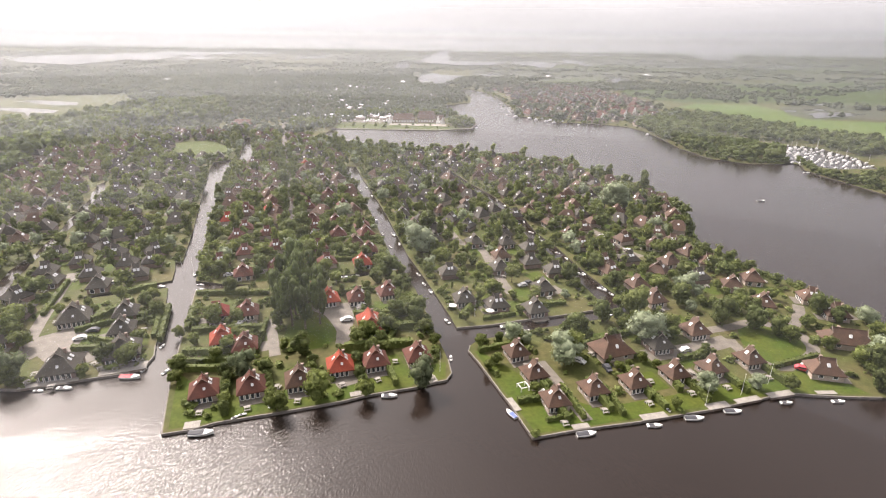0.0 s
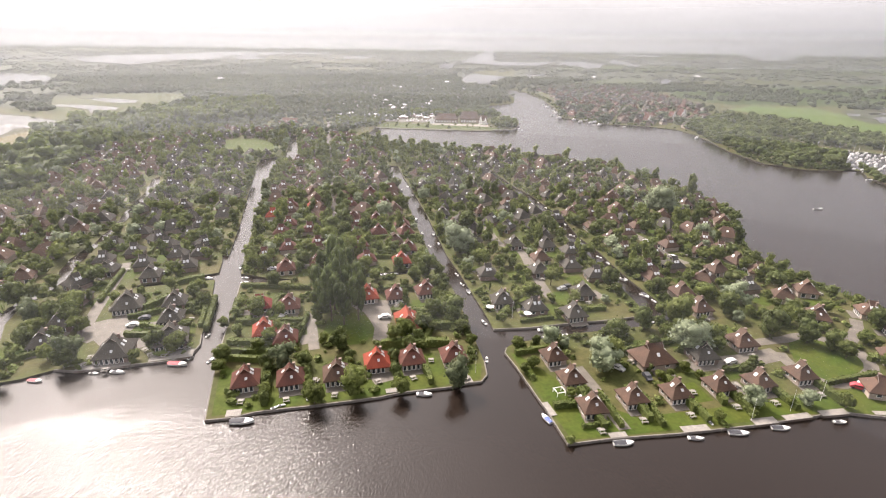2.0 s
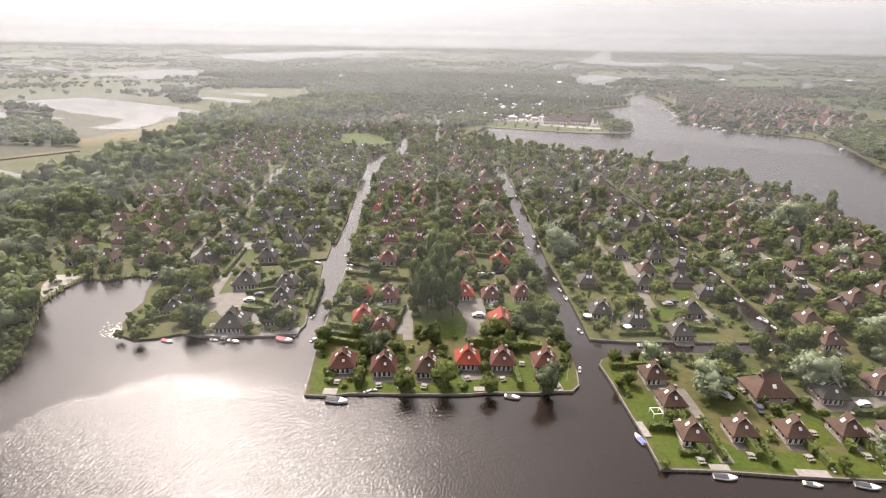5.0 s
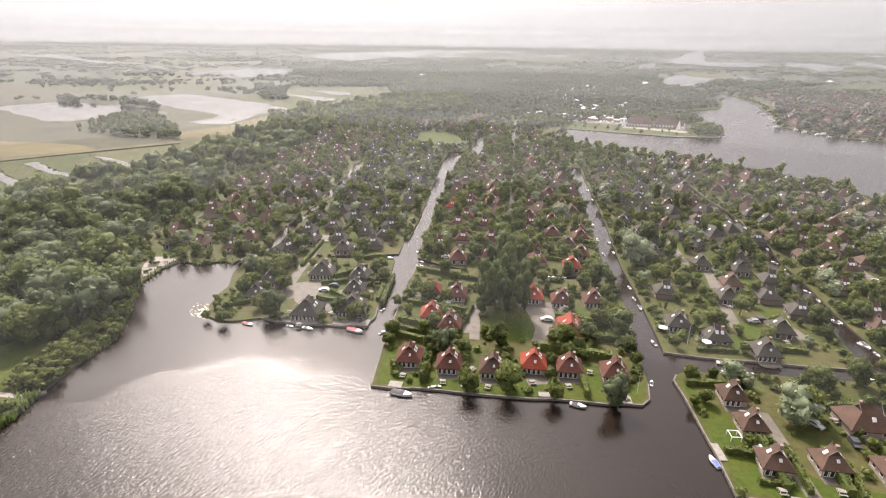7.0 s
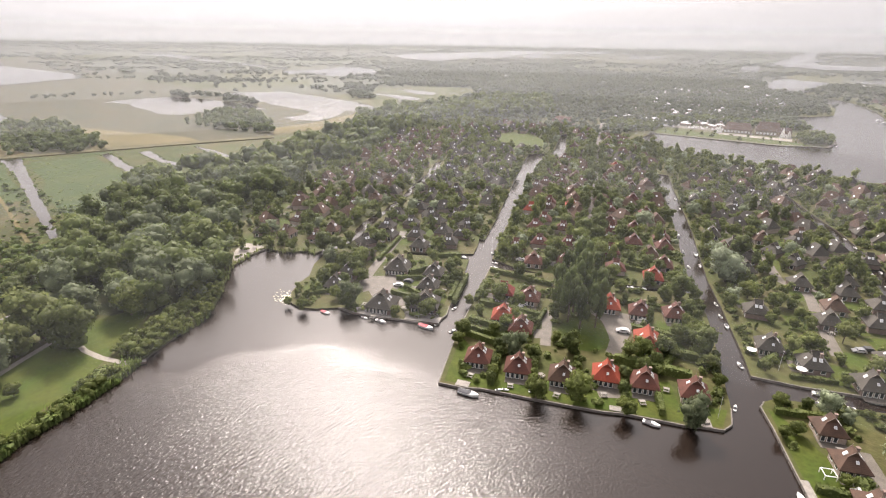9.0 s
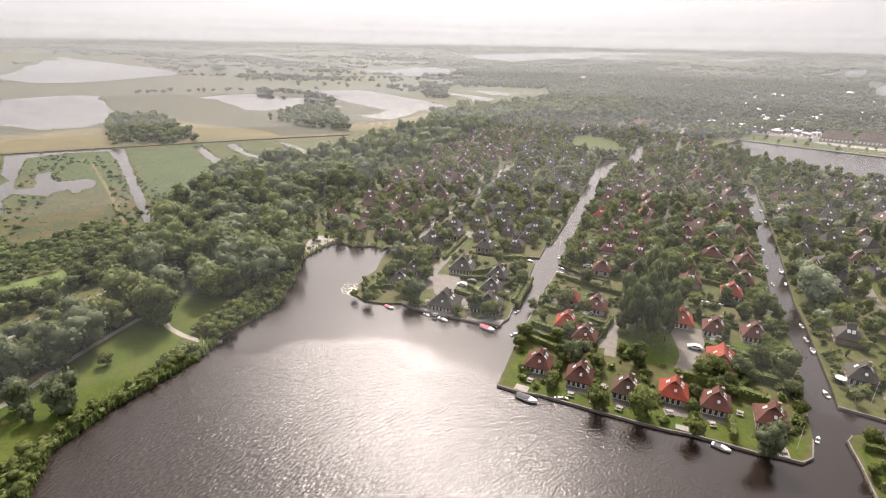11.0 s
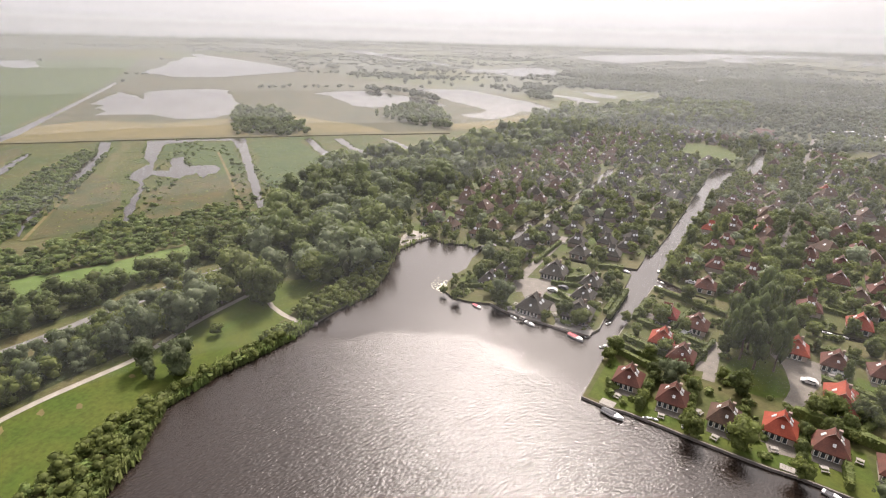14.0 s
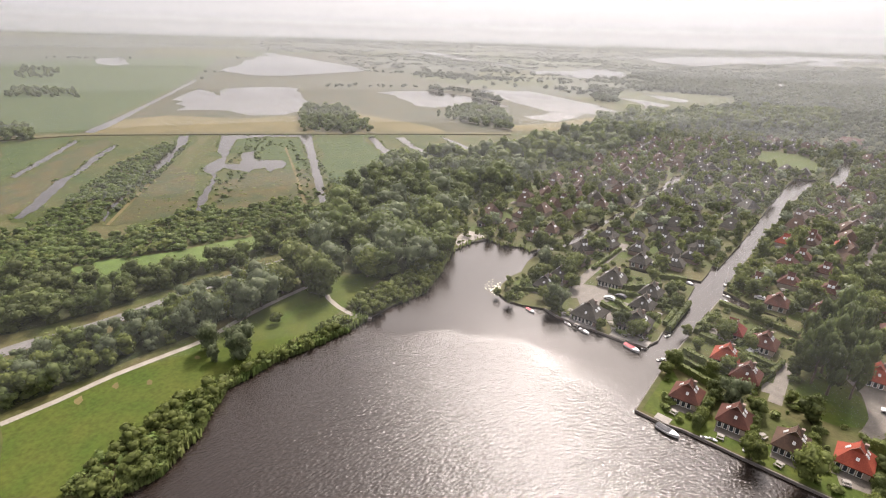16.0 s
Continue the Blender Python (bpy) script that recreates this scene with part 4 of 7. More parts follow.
for poly, mat, what in ((heath, M_HEATH, "dark brown heath round shallow lakes"), (field_green1, M_PASTURE, "wide green meadow"), (field_green2, M_BRIGHT, "wide bright green meadow beyond the river"),
                        (field_green3, M_MEADOW, "far green meadow"), (field_green4, M_PASTURE, "grey-green pasture beyond the river"), (field_brown, M_REEDLAND, "wet brown marsh in the meadows"),
                        (meadow_north, M_PALE_MEADOW, "rough meadow with shallow pools"), (meadow_west, M_BRIGHT, "narrow green meadow behind the road"), (field_dry1, M_PALE_MEADOW, "rough meadow with dry patches"),
                        (field_straw1, M_STRAW, "straw-coloured reed land"), (field_straw2, M_STRAW, "straw-coloured reed land"),
                        (field_straw3, M_STRAW, "straw-coloured reed land by a lake"), (field_marsh, M_PALE_MEADOW, "marshy meadow between ditches"), (marsh_brown1, M_SEDGE, "brown sedge in the marsh"),
                        (marsh_brown2, M_SEDGE, "brown sedge in the marsh"), (marsh_brown3, M_SEDGE, "brown sedge beside a ditch"), (marsh_green1, M_PASTURE, "green marsh meadow"),
                        (marsh_green2, M_PASTURE, "green marsh meadow"), (marsh_green3, M_PASTURE, "green marsh meadow")):
    lift += 0.004
    drape(sheet("field", ragged(poly, 5.0, 25.0, 3), lift, mat, what, "field"))
lift = LAND + 0.15
for poly in lakes:
    lift += 0.003
    far = max(math.hypot(x, y) for x, y in poly)
    clipped = [(x * min(1, 4600 / math.hypot(x, y)), y * min(1, 4600 / math.hypot(x, y))) for x, y in poly]
    far_lake = sheet("lake", ragged(clipped, 4.0 + far / 140, 12.0 + far / 60, 5), lift + min(1.0, far / 3000) * (far > 2000), M_LAKE, "pale shining lake water among fields", "lake")
    drape(far_lake)
for poly in ditches:
    lift += 0.003
    sheet("ditch", ragged(poly, 1.5, 6.0, 9), lift, M_STILL, "narrow ditch of still grey water", "ditch")


def mist(radius, height, cover, low, white):
    """A pale see-through ring added to imitate haze; it scatters the daylight, thinning out upwards."""
    m = bpy.data.materials.new("haze_shell")
    m.use_nodes = True
    n, l = m.node_tree.nodes, m.node_tree.links
    n.remove(n["Principled BSDF"])
    clear, diff, trans = n.new("ShaderNodeBsdfTransparent"), n.new("ShaderNodeBsdfDiffuse"), n.new("ShaderNodeBsdfTranslucent")
    half, mix = n.new("ShaderNodeMixShader"), n.new("ShaderNodeMixShader")
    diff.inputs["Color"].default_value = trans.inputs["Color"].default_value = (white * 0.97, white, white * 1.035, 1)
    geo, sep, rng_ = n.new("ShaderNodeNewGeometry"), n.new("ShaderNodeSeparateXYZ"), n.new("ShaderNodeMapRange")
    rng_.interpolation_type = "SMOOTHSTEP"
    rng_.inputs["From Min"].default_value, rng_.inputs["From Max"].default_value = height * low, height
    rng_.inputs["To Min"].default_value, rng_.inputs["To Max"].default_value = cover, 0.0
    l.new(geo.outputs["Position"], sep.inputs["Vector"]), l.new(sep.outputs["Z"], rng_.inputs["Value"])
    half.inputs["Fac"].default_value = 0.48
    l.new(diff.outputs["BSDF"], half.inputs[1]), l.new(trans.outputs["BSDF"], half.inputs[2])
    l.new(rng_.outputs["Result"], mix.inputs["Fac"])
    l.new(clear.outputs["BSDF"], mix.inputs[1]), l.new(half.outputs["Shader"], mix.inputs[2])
    l.new(mix.outputs["Shader"], n["Material Output"].inputs["Surface"])
    k = 144
    vs = [(radius * math.cos(2 * math.pi * i / k), radius * math.sin(2 * math.pi * i / k), z) for z in (0.7, height) for i in range(k)]
    fs = [(i, (i + 1) % k, k + (i + 1) % k, k + i) for i in range(k)]
    me = mesh_of("mist", vs, fs, m)
    me.polygons.foreach_set("use_smooth", [True] * k)
    return tagged(new("mist", me), "pale see-through shell imitating haze", "mist", kind="structure")


# haze built as added shells; the two farthest get a whiter colour
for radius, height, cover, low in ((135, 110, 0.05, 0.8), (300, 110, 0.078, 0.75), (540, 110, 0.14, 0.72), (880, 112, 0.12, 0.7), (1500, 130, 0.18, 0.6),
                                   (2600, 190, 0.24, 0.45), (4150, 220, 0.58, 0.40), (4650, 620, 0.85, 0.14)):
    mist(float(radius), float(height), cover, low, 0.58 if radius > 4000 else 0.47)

# ---- lawns, roads and yards ----
def lay(name, outline, z, mat, label, category):
    return sheet(name, outline, LAND + z, mat, label, category)


lay("lawn", ragged(lawn_round, 2.0, 8.0), 0.03, M_LAWN, "round open lawn among the trees", "lawn")
lay("lawn", ragged(park_lawn, 1.2, 5.0), 0.03, M_LAWN, "bright green mown park lawn along the bay", "lawn")
lay("lawn", d_lawn, 0.03, M_LAWN, "lawn on the spit of land by the river", "lawn")
lay("yard", [(-152, 598), (-46, 601), (-46, 622), (-152, 620)], 0.028, M_PAVING, "pale paved car park on the spit", "yard")
lay("lawn", smooth_line(c_lawn_oval + c_lawn_oval[:1], 3.0)[:-1], 0.03, M_LAWN, "oval green lawn inside a loop of road", "lawn")
lay("lawn", smooth_line(a_grove + a_grove[:1], 3.0)[:-1], 0.03, M_LAWN, "shaded lawn under a tall grove", "lawn")
lay("lawn", [(-57.6, 95.0), (-38.5, 100.6), (-27.0, 103.8), (-10.0, 109.4), (4.0, 114.2), (4.2, 121.5), (-8.0, 117.0), (-24.0, 112.0), (-44.0, 107.0), (-54.0, 108.0), (-65.0, 116.5)],
    0.034, M_LAWN, "waterside garden lawn in front of the red-roofed houses", "lawn")
lay("lawn", [(23.6, 93.3), (45.0, 97.7), (88.0, 107.8), (110.0, 107.0), (104.0, 118.0), (90.0, 116.0), (60.0, 107.0), (40.0, 102.0), (30.0, 108.0), (14.0, 127.0), (12.4, 127.0)],
    0.034, M_LAWN, "waterside garden lawn in front of the brown-roofed houses", "lawn")
for name, line, width, mat, label in (
        ("path", park_path, 1.8, M_PATH, "pale gravel footpath along the park lawn"),
        ("path", park_path2, 1.6, M_PATH, "pale gravel footpath to the landing stage"),
        ("road", road_w, 5.0, M_ROAD, "grey asphalt road behind the tree belt"),
        ("road", a_road, 4.0, M_PAVING, "brick-paved lane through the holiday park"),
        ("road", a_road2, 3.0, M_PAVING, "short brick-paved lane"),
        ("road", c_road, 3.0, M_PAVING, "short brick-paved lane between gardens"),
        ("road", c_road3, 4.0, M_PAVING, "brick-paved lane with parked trailers"),
        ("road", c_road4, 3.5, M_PAVING, "brick-paved lane to a waterside house"),
        ("road", b_road, 3.5, M_PAVING, "brick-paved lane between dark roofs"),
        ("road", e_road, 3.5, M_PAVING, "pale lane through the dark-roofed houses")):
    lay(name, ribbon(smooth_line(line, 4.0), width), 0.06, mat, label, name)
loop = smooth_line(c_road2[2:12], 3.0)
lay("road", ribbon(loop, 3.5), 0.058, M_PAVING, "brick-paved loop road round an oval lawn", "road")
lay("road", ribbon(smooth_line([(60, 124.5), (66, 126), (76, 128.5), (88, 133)], 3.0), 6.0), 0.062, M_PAVING, "broad paved yard behind the houses", "road")
lay("yard", e_yard, 0.064, M_PAVING, "paved turning yard between dark-roofed houses", "yard")
lay("yard", [(-33, 155), (-27, 157), (-23.5, 146), (-24, 131), (-27, 131), (-28.5, 143)], 0.065, M_PAVING, "paved turning place beside the grove", "yard")
roads = [a_road, a_road2, c_road, c_road2, c_road3, c_road4, b_road, e_road, e_yard + e_yard[:1], [(60, 124.5), (88, 133)], [(-31, 155), (-25.5, 146), (-26, 131)]]


# ---- quays: a timber edge board along the garden fronts, a part a bay ----
def quay(line, label, width=0.28):
    root = tagged(new("quay"), label, "quay", group="quays", kind="structure")
    for (x0, y0), (x1, y1) in zip(line[:-1], line[1:]):
        d = Vector((x1 - x0, y1 - y0))
        ln = d.length
        bm = box((0, ln, -width / 2, width / 2, -0.25, LAND + 0.10))
        for i in range(int(ln / 2.5) + 1):
            add_box(bm, i * 2.5, i * 2.5 + 0.2, -width / 2 - 0.12, -width / 2 - 0.004, -0.3, LAND + 0.02)
        ob = part("edge_board", bm, M_EDGE, root)
        ob.matrix_basis = pose(x0, y0, 0, 0, 0, math.degrees(math.atan2(d.y, d.x)))
    return root


lay("beach", ragged([(-165.6, 116.2), (-167.0, 123.7), (-167.7, 132.2), (-175.4, 134.8), (-178.0, 129.8), (-172.5, 120.0)], 0.6, 2.0, 3), 0.045, M_PATH, "small sandy landing place by the bay", "beach")
quay([(-164.7, 115.5), (-166.0, 122.9), (-165.8, 131.1)], "dark timber edge of a small landing place")
quay(a_front, "pale timber quay edge along garden lawns")
quay(a_west[4:], "pale timber quay edge along the canal")
quay(c_front, "pale timber quay edge along garden lawns")
quay(c_west[6:], "dark timber quay edge of a garden island")
quay(e_front[9:17], "timber quay edge beside a stone terrace")
quay(b_west[10:16], "timber quay edge along a side canal")


# ---- holiday houses ----
def roof_bm(a, b, ze, zr, hg, g, thick=0.22):
    """Steep hipped roof with small gables at both ridge ends; the ridge runs along y."""
    xg = a * (1 - (hg - ze) / (zr - ze))
    bm = bmesh.new()
    v = [bm.verts.new(p) for p in ((-a, -b, ze), (a, -b, ze), (a, b, ze), (-a, b, ze),
                                   (-xg, -g, hg), (xg, -g, hg), (xg, g, hg), (-xg, g, hg), (0, -g - 0.12, zr), (0, g + 0.12, zr),
                                   (-a, -b, ze - thick), (a, -b, ze - thick), (a, b, ze - thick), (-a, b, ze - thick))]
    for f in ((0, 1, 5, 4), (2, 3, 7, 6), (4, 5, 8), (6, 7, 9), (1, 2, 6, 9, 8, 5), (3, 0, 4, 8, 9, 7),
              (0, 10, 11, 1), (1, 11, 12, 2), (2, 12, 13, 3), (3, 13, 10, 0), (10, 13, 12, 11)):
        bm.faces.new([v[i] for i in f])
    return bm


def house(key, w, d, roof, wall, label, zr=5.6, ze=2.0, rich=True):
    """A small hipped-roof holiday house, front towards -y, on its own base."""
    root = tagged(new("house"), label, "house", group="holiday houses")
    a, b, hw, hd = w / 2, d / 2, w / 2 - 0.45, d / 2 - 0.45
    hg, g = zr - 1.25, max(0.35, b - a * 0.72)
    part("wall", box((-hw, hw, -hd, hd, -0.05, ze - 0.05)), wall, root, "brick walls")
    part("roof", roof_bm(a, b, ze, zr, hg, g), roof, root)
    slope = a / (zr - ze)
    caps = bmesh.new()
    xg = a * (1 - (hg - ze) / (zr - ze))
    bar(caps, (0, -g - 0.1, zr + 0.02), (0, g + 0.1, zr + 0.02), 0.14)
    part("ridge_cap", caps, roof, root)
    for sy in (-1, 1):
        bm = bmesh.new()
        bar(bm, (-xg * 1.06, sy * (g + 0.06), hg - 0.04), (0, sy * (g + 0.16), zr + 0.06), 0.055)
        bar(bm, (xg * 1.06, sy * (g + 0.06), hg - 0.04), (0, sy * (g + 0.16), zr + 0.06), 0.055)
        bar(bm, (0, sy * (g + 0.16), zr - 0.2), (0, sy * (g + 0.16), zr + 0.5), 0.05)
        part("gable_board", bm, M_WALL, root, "pale gable boards with a finial")
    tilt = math.degrees(math.atan2(zr - ze, a))
    for sx, sy in ((1, -1), (1, 1), (-1, 0)) if rich else ((1, -0.8), (1, 0.8), (-1, 0.5)):
        z = ze + 1.9
        x = sx * (a - (z - ze) * slope)
        sk = part("skylight", box((-0.39, 0.39, -0.50, 0.50, 0.0, 0.13)), M_WHITE, root, "white-framed roof window")
        sk.matrix_basis = pose(x, sy * min(0.85, b / 5), z, 0, sx * tilt, 0) @ pose(0, 0, 0.01, 0, 0, 90)
        part("pane", box((-0.33, 0.33, -0.44, 0.44, 0.131, 0.15)), M_SKYGLASS, sk)
    if rich:
        sk = part("skylight", box((-0.28, 0.28, -0.34, 0.34, 0.0, 0.12)), M_WHITE, root, "white-framed roof window")
        hz = ze + 1.35
        tf = math.degrees(math.atan2(hg - ze, b - g))
        yy = -b + (hz - ze) * (b - g) / (hg - ze)
        sk.matrix_basis = pose(0.3, yy, hz, tf, 0, 0) @ pose(0, 0, 0.01)
        part("pane", box((-0.21, 0.21, -0.27, 0.27, 0.121, 0.14)), M_SKYGLASS, sk)
    if rich:
        ch = part("chimney", box((-0.3, 0.3, -0.3, 0.3, 0, 1.5), (-0.36, 0.36, -0.36, 0.36, 1.38, 1.52)), M_WALL_DARK, root)
        ch.matrix_basis = pose(a * 0.3, g * 0.5 + 0.2, zr - 1.5)
    wins = [(-hw + 0.7 + i * 1.2, -1, 1.72, 0.95) for i in range(int((2 * hw - 0.6) / 1.2))] if rich else [(-hw * 0.5, -1, 1.6, 1.4), (hw * 0.5, -1, 1.6, 1.4)]
    for x, sy, h, ww in wins:
        win = part("window", box((-ww / 2, ww / 2, -0.09, 0, 0.15, 0.25), (-ww / 2, ww / 2, -0.09, 0, h + 0.0, h + 0.1),
                                 (-ww / 2, -ww / 2 + 0.12, -0.09, 0, 0.25, h), (ww / 2 - 0.12, ww / 2, -0.09, 0, 0.25, h)), M_WHITE, root, "white window frame")
        win.matrix_basis = pose(x, -hd - 0.004, 0)
        part("pane", box((-ww / 2 + 0.12, ww / 2 - 0.12, -0.05, -0.02, 0.25, h)), M_GLASS, win)
    for sx in (-1, 1) if rich else ():
        for y in (-hd * 0.45, hd * 0.45):
            win = part("window", box((-0.6, 0.6, -0.09, 0, 0.75, 0.85), (-0.6, 0.6, -0.09, 0, 1.65, 1.75),
                                     (-0.6, -0.5, -0.09, 0, 0.85, 1.65), (0.5, 0.6, -0.09, 0, 0.85, 1.65)), M_WHITE, root, "white window frame")
            win.matrix_basis = pose(sx * (hw + 0.004), y, 0, 0, 0, 90 * sx)
            part("pane", box((-0.5, 0.5, -0.05, -0.02, 0.85, 1.65)), M_GLASS, win)
    if rich:
        door = part("door", box((-0.48, 0.48, -0.08, 0, 0.02, 1.85)), M_DARKPAINT, root, "dark panelled door")
        door.matrix_basis = pose(0, hd + 0.004, 0, 0, 0, 180)
        part("handle", box((0.30, 0.40, -0.13, -0.081, 1.0, 1.06)), M_WHITE, door)
    return root


# pale base colour stands in for sky glinting off the roof panes
M_SKYGLASS = material("sky_glint_glass", (0.55, 0.56, 0.57), (0.5, 0.51, 0.52), rough=0.12, scale=2.0)
HOUSES = {}
HOUSE_KINDS = {
    "r": (6.9, 7.4, "r", M_WALL, "pale brick holiday house with a bright red tiled hip roof"),
    "c": (6.8, 7.2, "c", M_WALL, "pale brick holiday house with a crimson tiled hip roof"),
    "d": (6.9, 7.2, "d", M_WALL, "pale brick holiday house with a dark red tiled hip roof"),
    "b": (7.0, 7.2, "b", M_WALL, "pale brick holiday house with a brown tiled hip roof"),
    "g": (7.0, 7.4, "g", M_WALL_DARK, "brown brick holiday house with a dark grey hip roof"),
    "G": (9.0, 9.2, "g", M_WALL_DARK, "large brown brick holiday house with a dark grey hip roof"),
    "s": (6.1, 6.3, "b", M_WALL, "small pale brick holiday house with a brown tiled hip roof"),
    "w": (6.4, 8.4, "b", M_WALL, "pale brick waterside house with a brown tiled hip roof"),
    "V": (6.8, 13.5, "b", M_WALL, "long brick house with a brown tiled roof"),
    "L": (7.2, 11.5, "r", M_WALL, "long brick house with a bright red tiled hip roof"),
    "W": (8.5, 10.5, "b", M_WALL, "broad brick house with a brown tiled hip roof"),
}


def place(store, key, make, m):
    """Puts down the first of a kind itself, then copies of it."""
    if key not in store:
        store[key] = make()
        store[key].matrix_basis = m
        return store[key]
    return copy_thing(store[key], m)


def put_house(x, y, kind, turn, rich=True):
    w, d, r, wall, label = HOUSE_KINDS[kind]
    return place(HOUSES, (kind, rich), lambda: house(kind, w, d, M_ROOF[r], wall, label, rich=rich, zr=5.6 + 0.35 * (w - 7.0)), pose(x, y, LAND, 0, 0, turn))


house_spots = []
for homes, base in ((homes_a, 17.0), (homes_b, 14.0), (homes_c, 15.0), (homes_e, 20.0)):
    for i, (x, y, k) in enumerate(homes):
        turn = base + random.uniform(-4, 4)
        y += 1.3
        if k in "WwV":
            turn += 90
        elif y > 140 and random.random() < 0.5:
            turn -= 90
        if homes is homes_c and x > 92:
            turn -= 30
        put_house(x, y, k, turn, rich=y < 165)
        house_spots.append((x, y))
        if y < 165:
            c, s = math.cos(radians(turn)), math.sin(radians(turn))
            p0 = Vector((x, y)) + Vector((s, -c)) * (HOUSE_KINDS[k][1] / 2 + 0.6)
            u, v = Vector((c, s)), Vector((s, -c))
            q = [p0 - u * 2.9 - v * 3, p0 - u * 2.9 + v * 1.1, p0 + u * 2.6 + v * 1.3, p0 + u * 2.8 - v * 3]
            tagged(sheet("terrace", [tuple(t) for t in q], LAND + 0.09, M_PAVING, "pale paved terrace in front of a house", "terrace", 0.06), group="terraces")

# houses farther back, along the lanes and canals
for homes in (homes_a2, homes_b2, homes_c2, homes_w2, homes_e2):
    for x, y, k in homes:
        turn = 16 + random.choice((0, -90, -90, 90)) + random.uniform(-9, 9)
        put_house(x, y, k, turn, rich=False)
        house_spots.append((x, y))

# the rest of the houses, set out in loose rows
res_a = [(-104, 215), (-22, 215), (-62, 355), (-135, 365)]
res_a2 = [(-160, 380), (-60, 375), (-110, 480), (-160, 520), (-240, 520), (-240, 470), (-165, 470)]
canals = [canal_f]


far_homes = []
for region, kinds, want in ((res_b, "gggb", 52), (res_c, "bbbg", 54), (res_a, "ddb", 34), (res_e, "gggg", 70), (res_w, "gbbb", 70), (res_a2, "gb", 40)):
    lo, hi = np.min(region, 0), np.max(region, 0)
    cand = rng.uniform(lo, hi, (1600, 2))
    ok = inside(cand, region) & inside(cand, main_land) & ~inside(cand, canal_f) & ~inside(cand, lawn_round)
    ok &= (edge_distance(cand, main_coast) > 6.0) & (edge_distance(cand, canal_f, True) > 4.2)
    for rd in roads:
        ok &= edge_distance(cand, rd) > 5.0
    made = 0
    for p in cand[ok]:
        hs = np.array(house_spots)
        if made < want and np.min(np.hypot(hs[:, 0] - p[0], hs[:, 1] - p[1])) > 10.6:
            house_spots.append((float(p[0]), float(p[1])))
            far_homes.append((float(p[0]), float(p[1]), random.choice(kinds)))
            made += 1
far_homes.sort(key=lambda h: math.hypot(h[0], h[1]))
for x, y, k in far_homes[:30]:
    put_house(x, y, k, 16 + random.choice((0, -90, -90, -45)) + random.uniform(-10, 10), rich=False)


def mesh_np(name, verts, faces, mat, mats=None, index=None):
    """A large mesh from arrays; faces are groups of equal-sided faces."""
    me = bpy.data.meshes.new(name)
    loops = np.concatenate([f.ravel() for f in faces]).astype(np.int32)
    total = np.concatenate([np.full(len(f), f.shape[1]) for f in faces]).astype(np.int32)
    start = np.concatenate([[0], np.cumsum(total)[:-1]]).astype(np.int32)
    me.vertices.add(len(verts)), me.loops.add(len(loops)), me.polygons.add(len(total))
    me.vertices.foreach_set("co", np.asarray(verts, np.float32).ravel())
    me.loops.foreach_set("vertex_index", loops)
    me.polygons.foreach_set("loop_start", start), me.polygons.foreach_set("loop_total", total)
    for m in (mats or [mat]):
        me.materials.append(m)
    if index is not None:
        me.polygons.foreach_set("material_index", index.astype(np.int32))
    me.update(calc_edges=True)
    if index is not None:
        me.polygons.foreach_set("use_smooth", [False] * len(total))
    return me


def simple_houses(spots):
    """Many small far houses: walls, steep roofs, pale roof windows. One mesh."""
    vs, fs, ix, n = [], [], [], 0
    for x, y, turn, w, d, h, zr, roof in spots:
        c, s = math.cos(turn), math.sin(turn)
        pts = [(-w, -d, 0), (w, -d, 0), (w, d, 0), (-w, d, 0), (-w, -d, h), (w, -d, h), (w, d, h), (-w, d, h),
               (-w - .4, -d - .4, h - .1), (w + .4, -d - .4, h - .1), (w + .4, d + .4, h - .1), (-w - .4, d + .4, h - .1), (0, -d * 0.5, zr), (0, d * 0.5, zr)]
        for sx in (-1, 1):
            t = 0.55
            px, pz = sx * (w + .4) * (1 - t) + sx * 0.05, h + (zr - h) * t + 0.12
            ux, uz = sx * 0.30, -0.30 * (zr - h) / w
            pts += [(px - ux, -0.6, pz - uz), (px + ux, -0.6, pz + uz), (px + ux, 0.3, pz + uz), (px - ux, 0.3, pz - uz)]
        for f, m in (((0, 1, 5, 4), 0), ((1, 2, 6, 5), 0), ((2, 3, 7, 6), 0), ((3, 0, 4, 7), 0), ((8, 9, 12, 12), roof), ((10, 11, 13, 13), roof),
                     ((9, 10, 13, 12), roof), ((11, 8, 12, 13), roof), ((14, 15, 16, 17), 1), ((18, 19, 20, 21), 1)):
            fs.append([n + i for i in f]), ix.append(m)
        vs += [(x + c * a - s * b, y + s * a + c * b, LAND + z) for a, b, z in pts]
        n += len(pts)
    quads = [f for f in fs if f[2] != f[3]]
    tris = [f[:3] for f in fs if f[2] == f[3]]
    qi = [m for f, m in zip(fs, ix) if f[2] != f[3]] + [m for f, m in zip(fs, ix) if f[2] == f[3]]
    return mesh_np("houses", np.array(vs), [np.array(quads), np.array(tris)], None,
                   [M_WALL, M_WHITE, M_ROOF["d"], M_ROOF["b"], M_ROOF["g"], M_ROOF["r"]], np.array(qi))


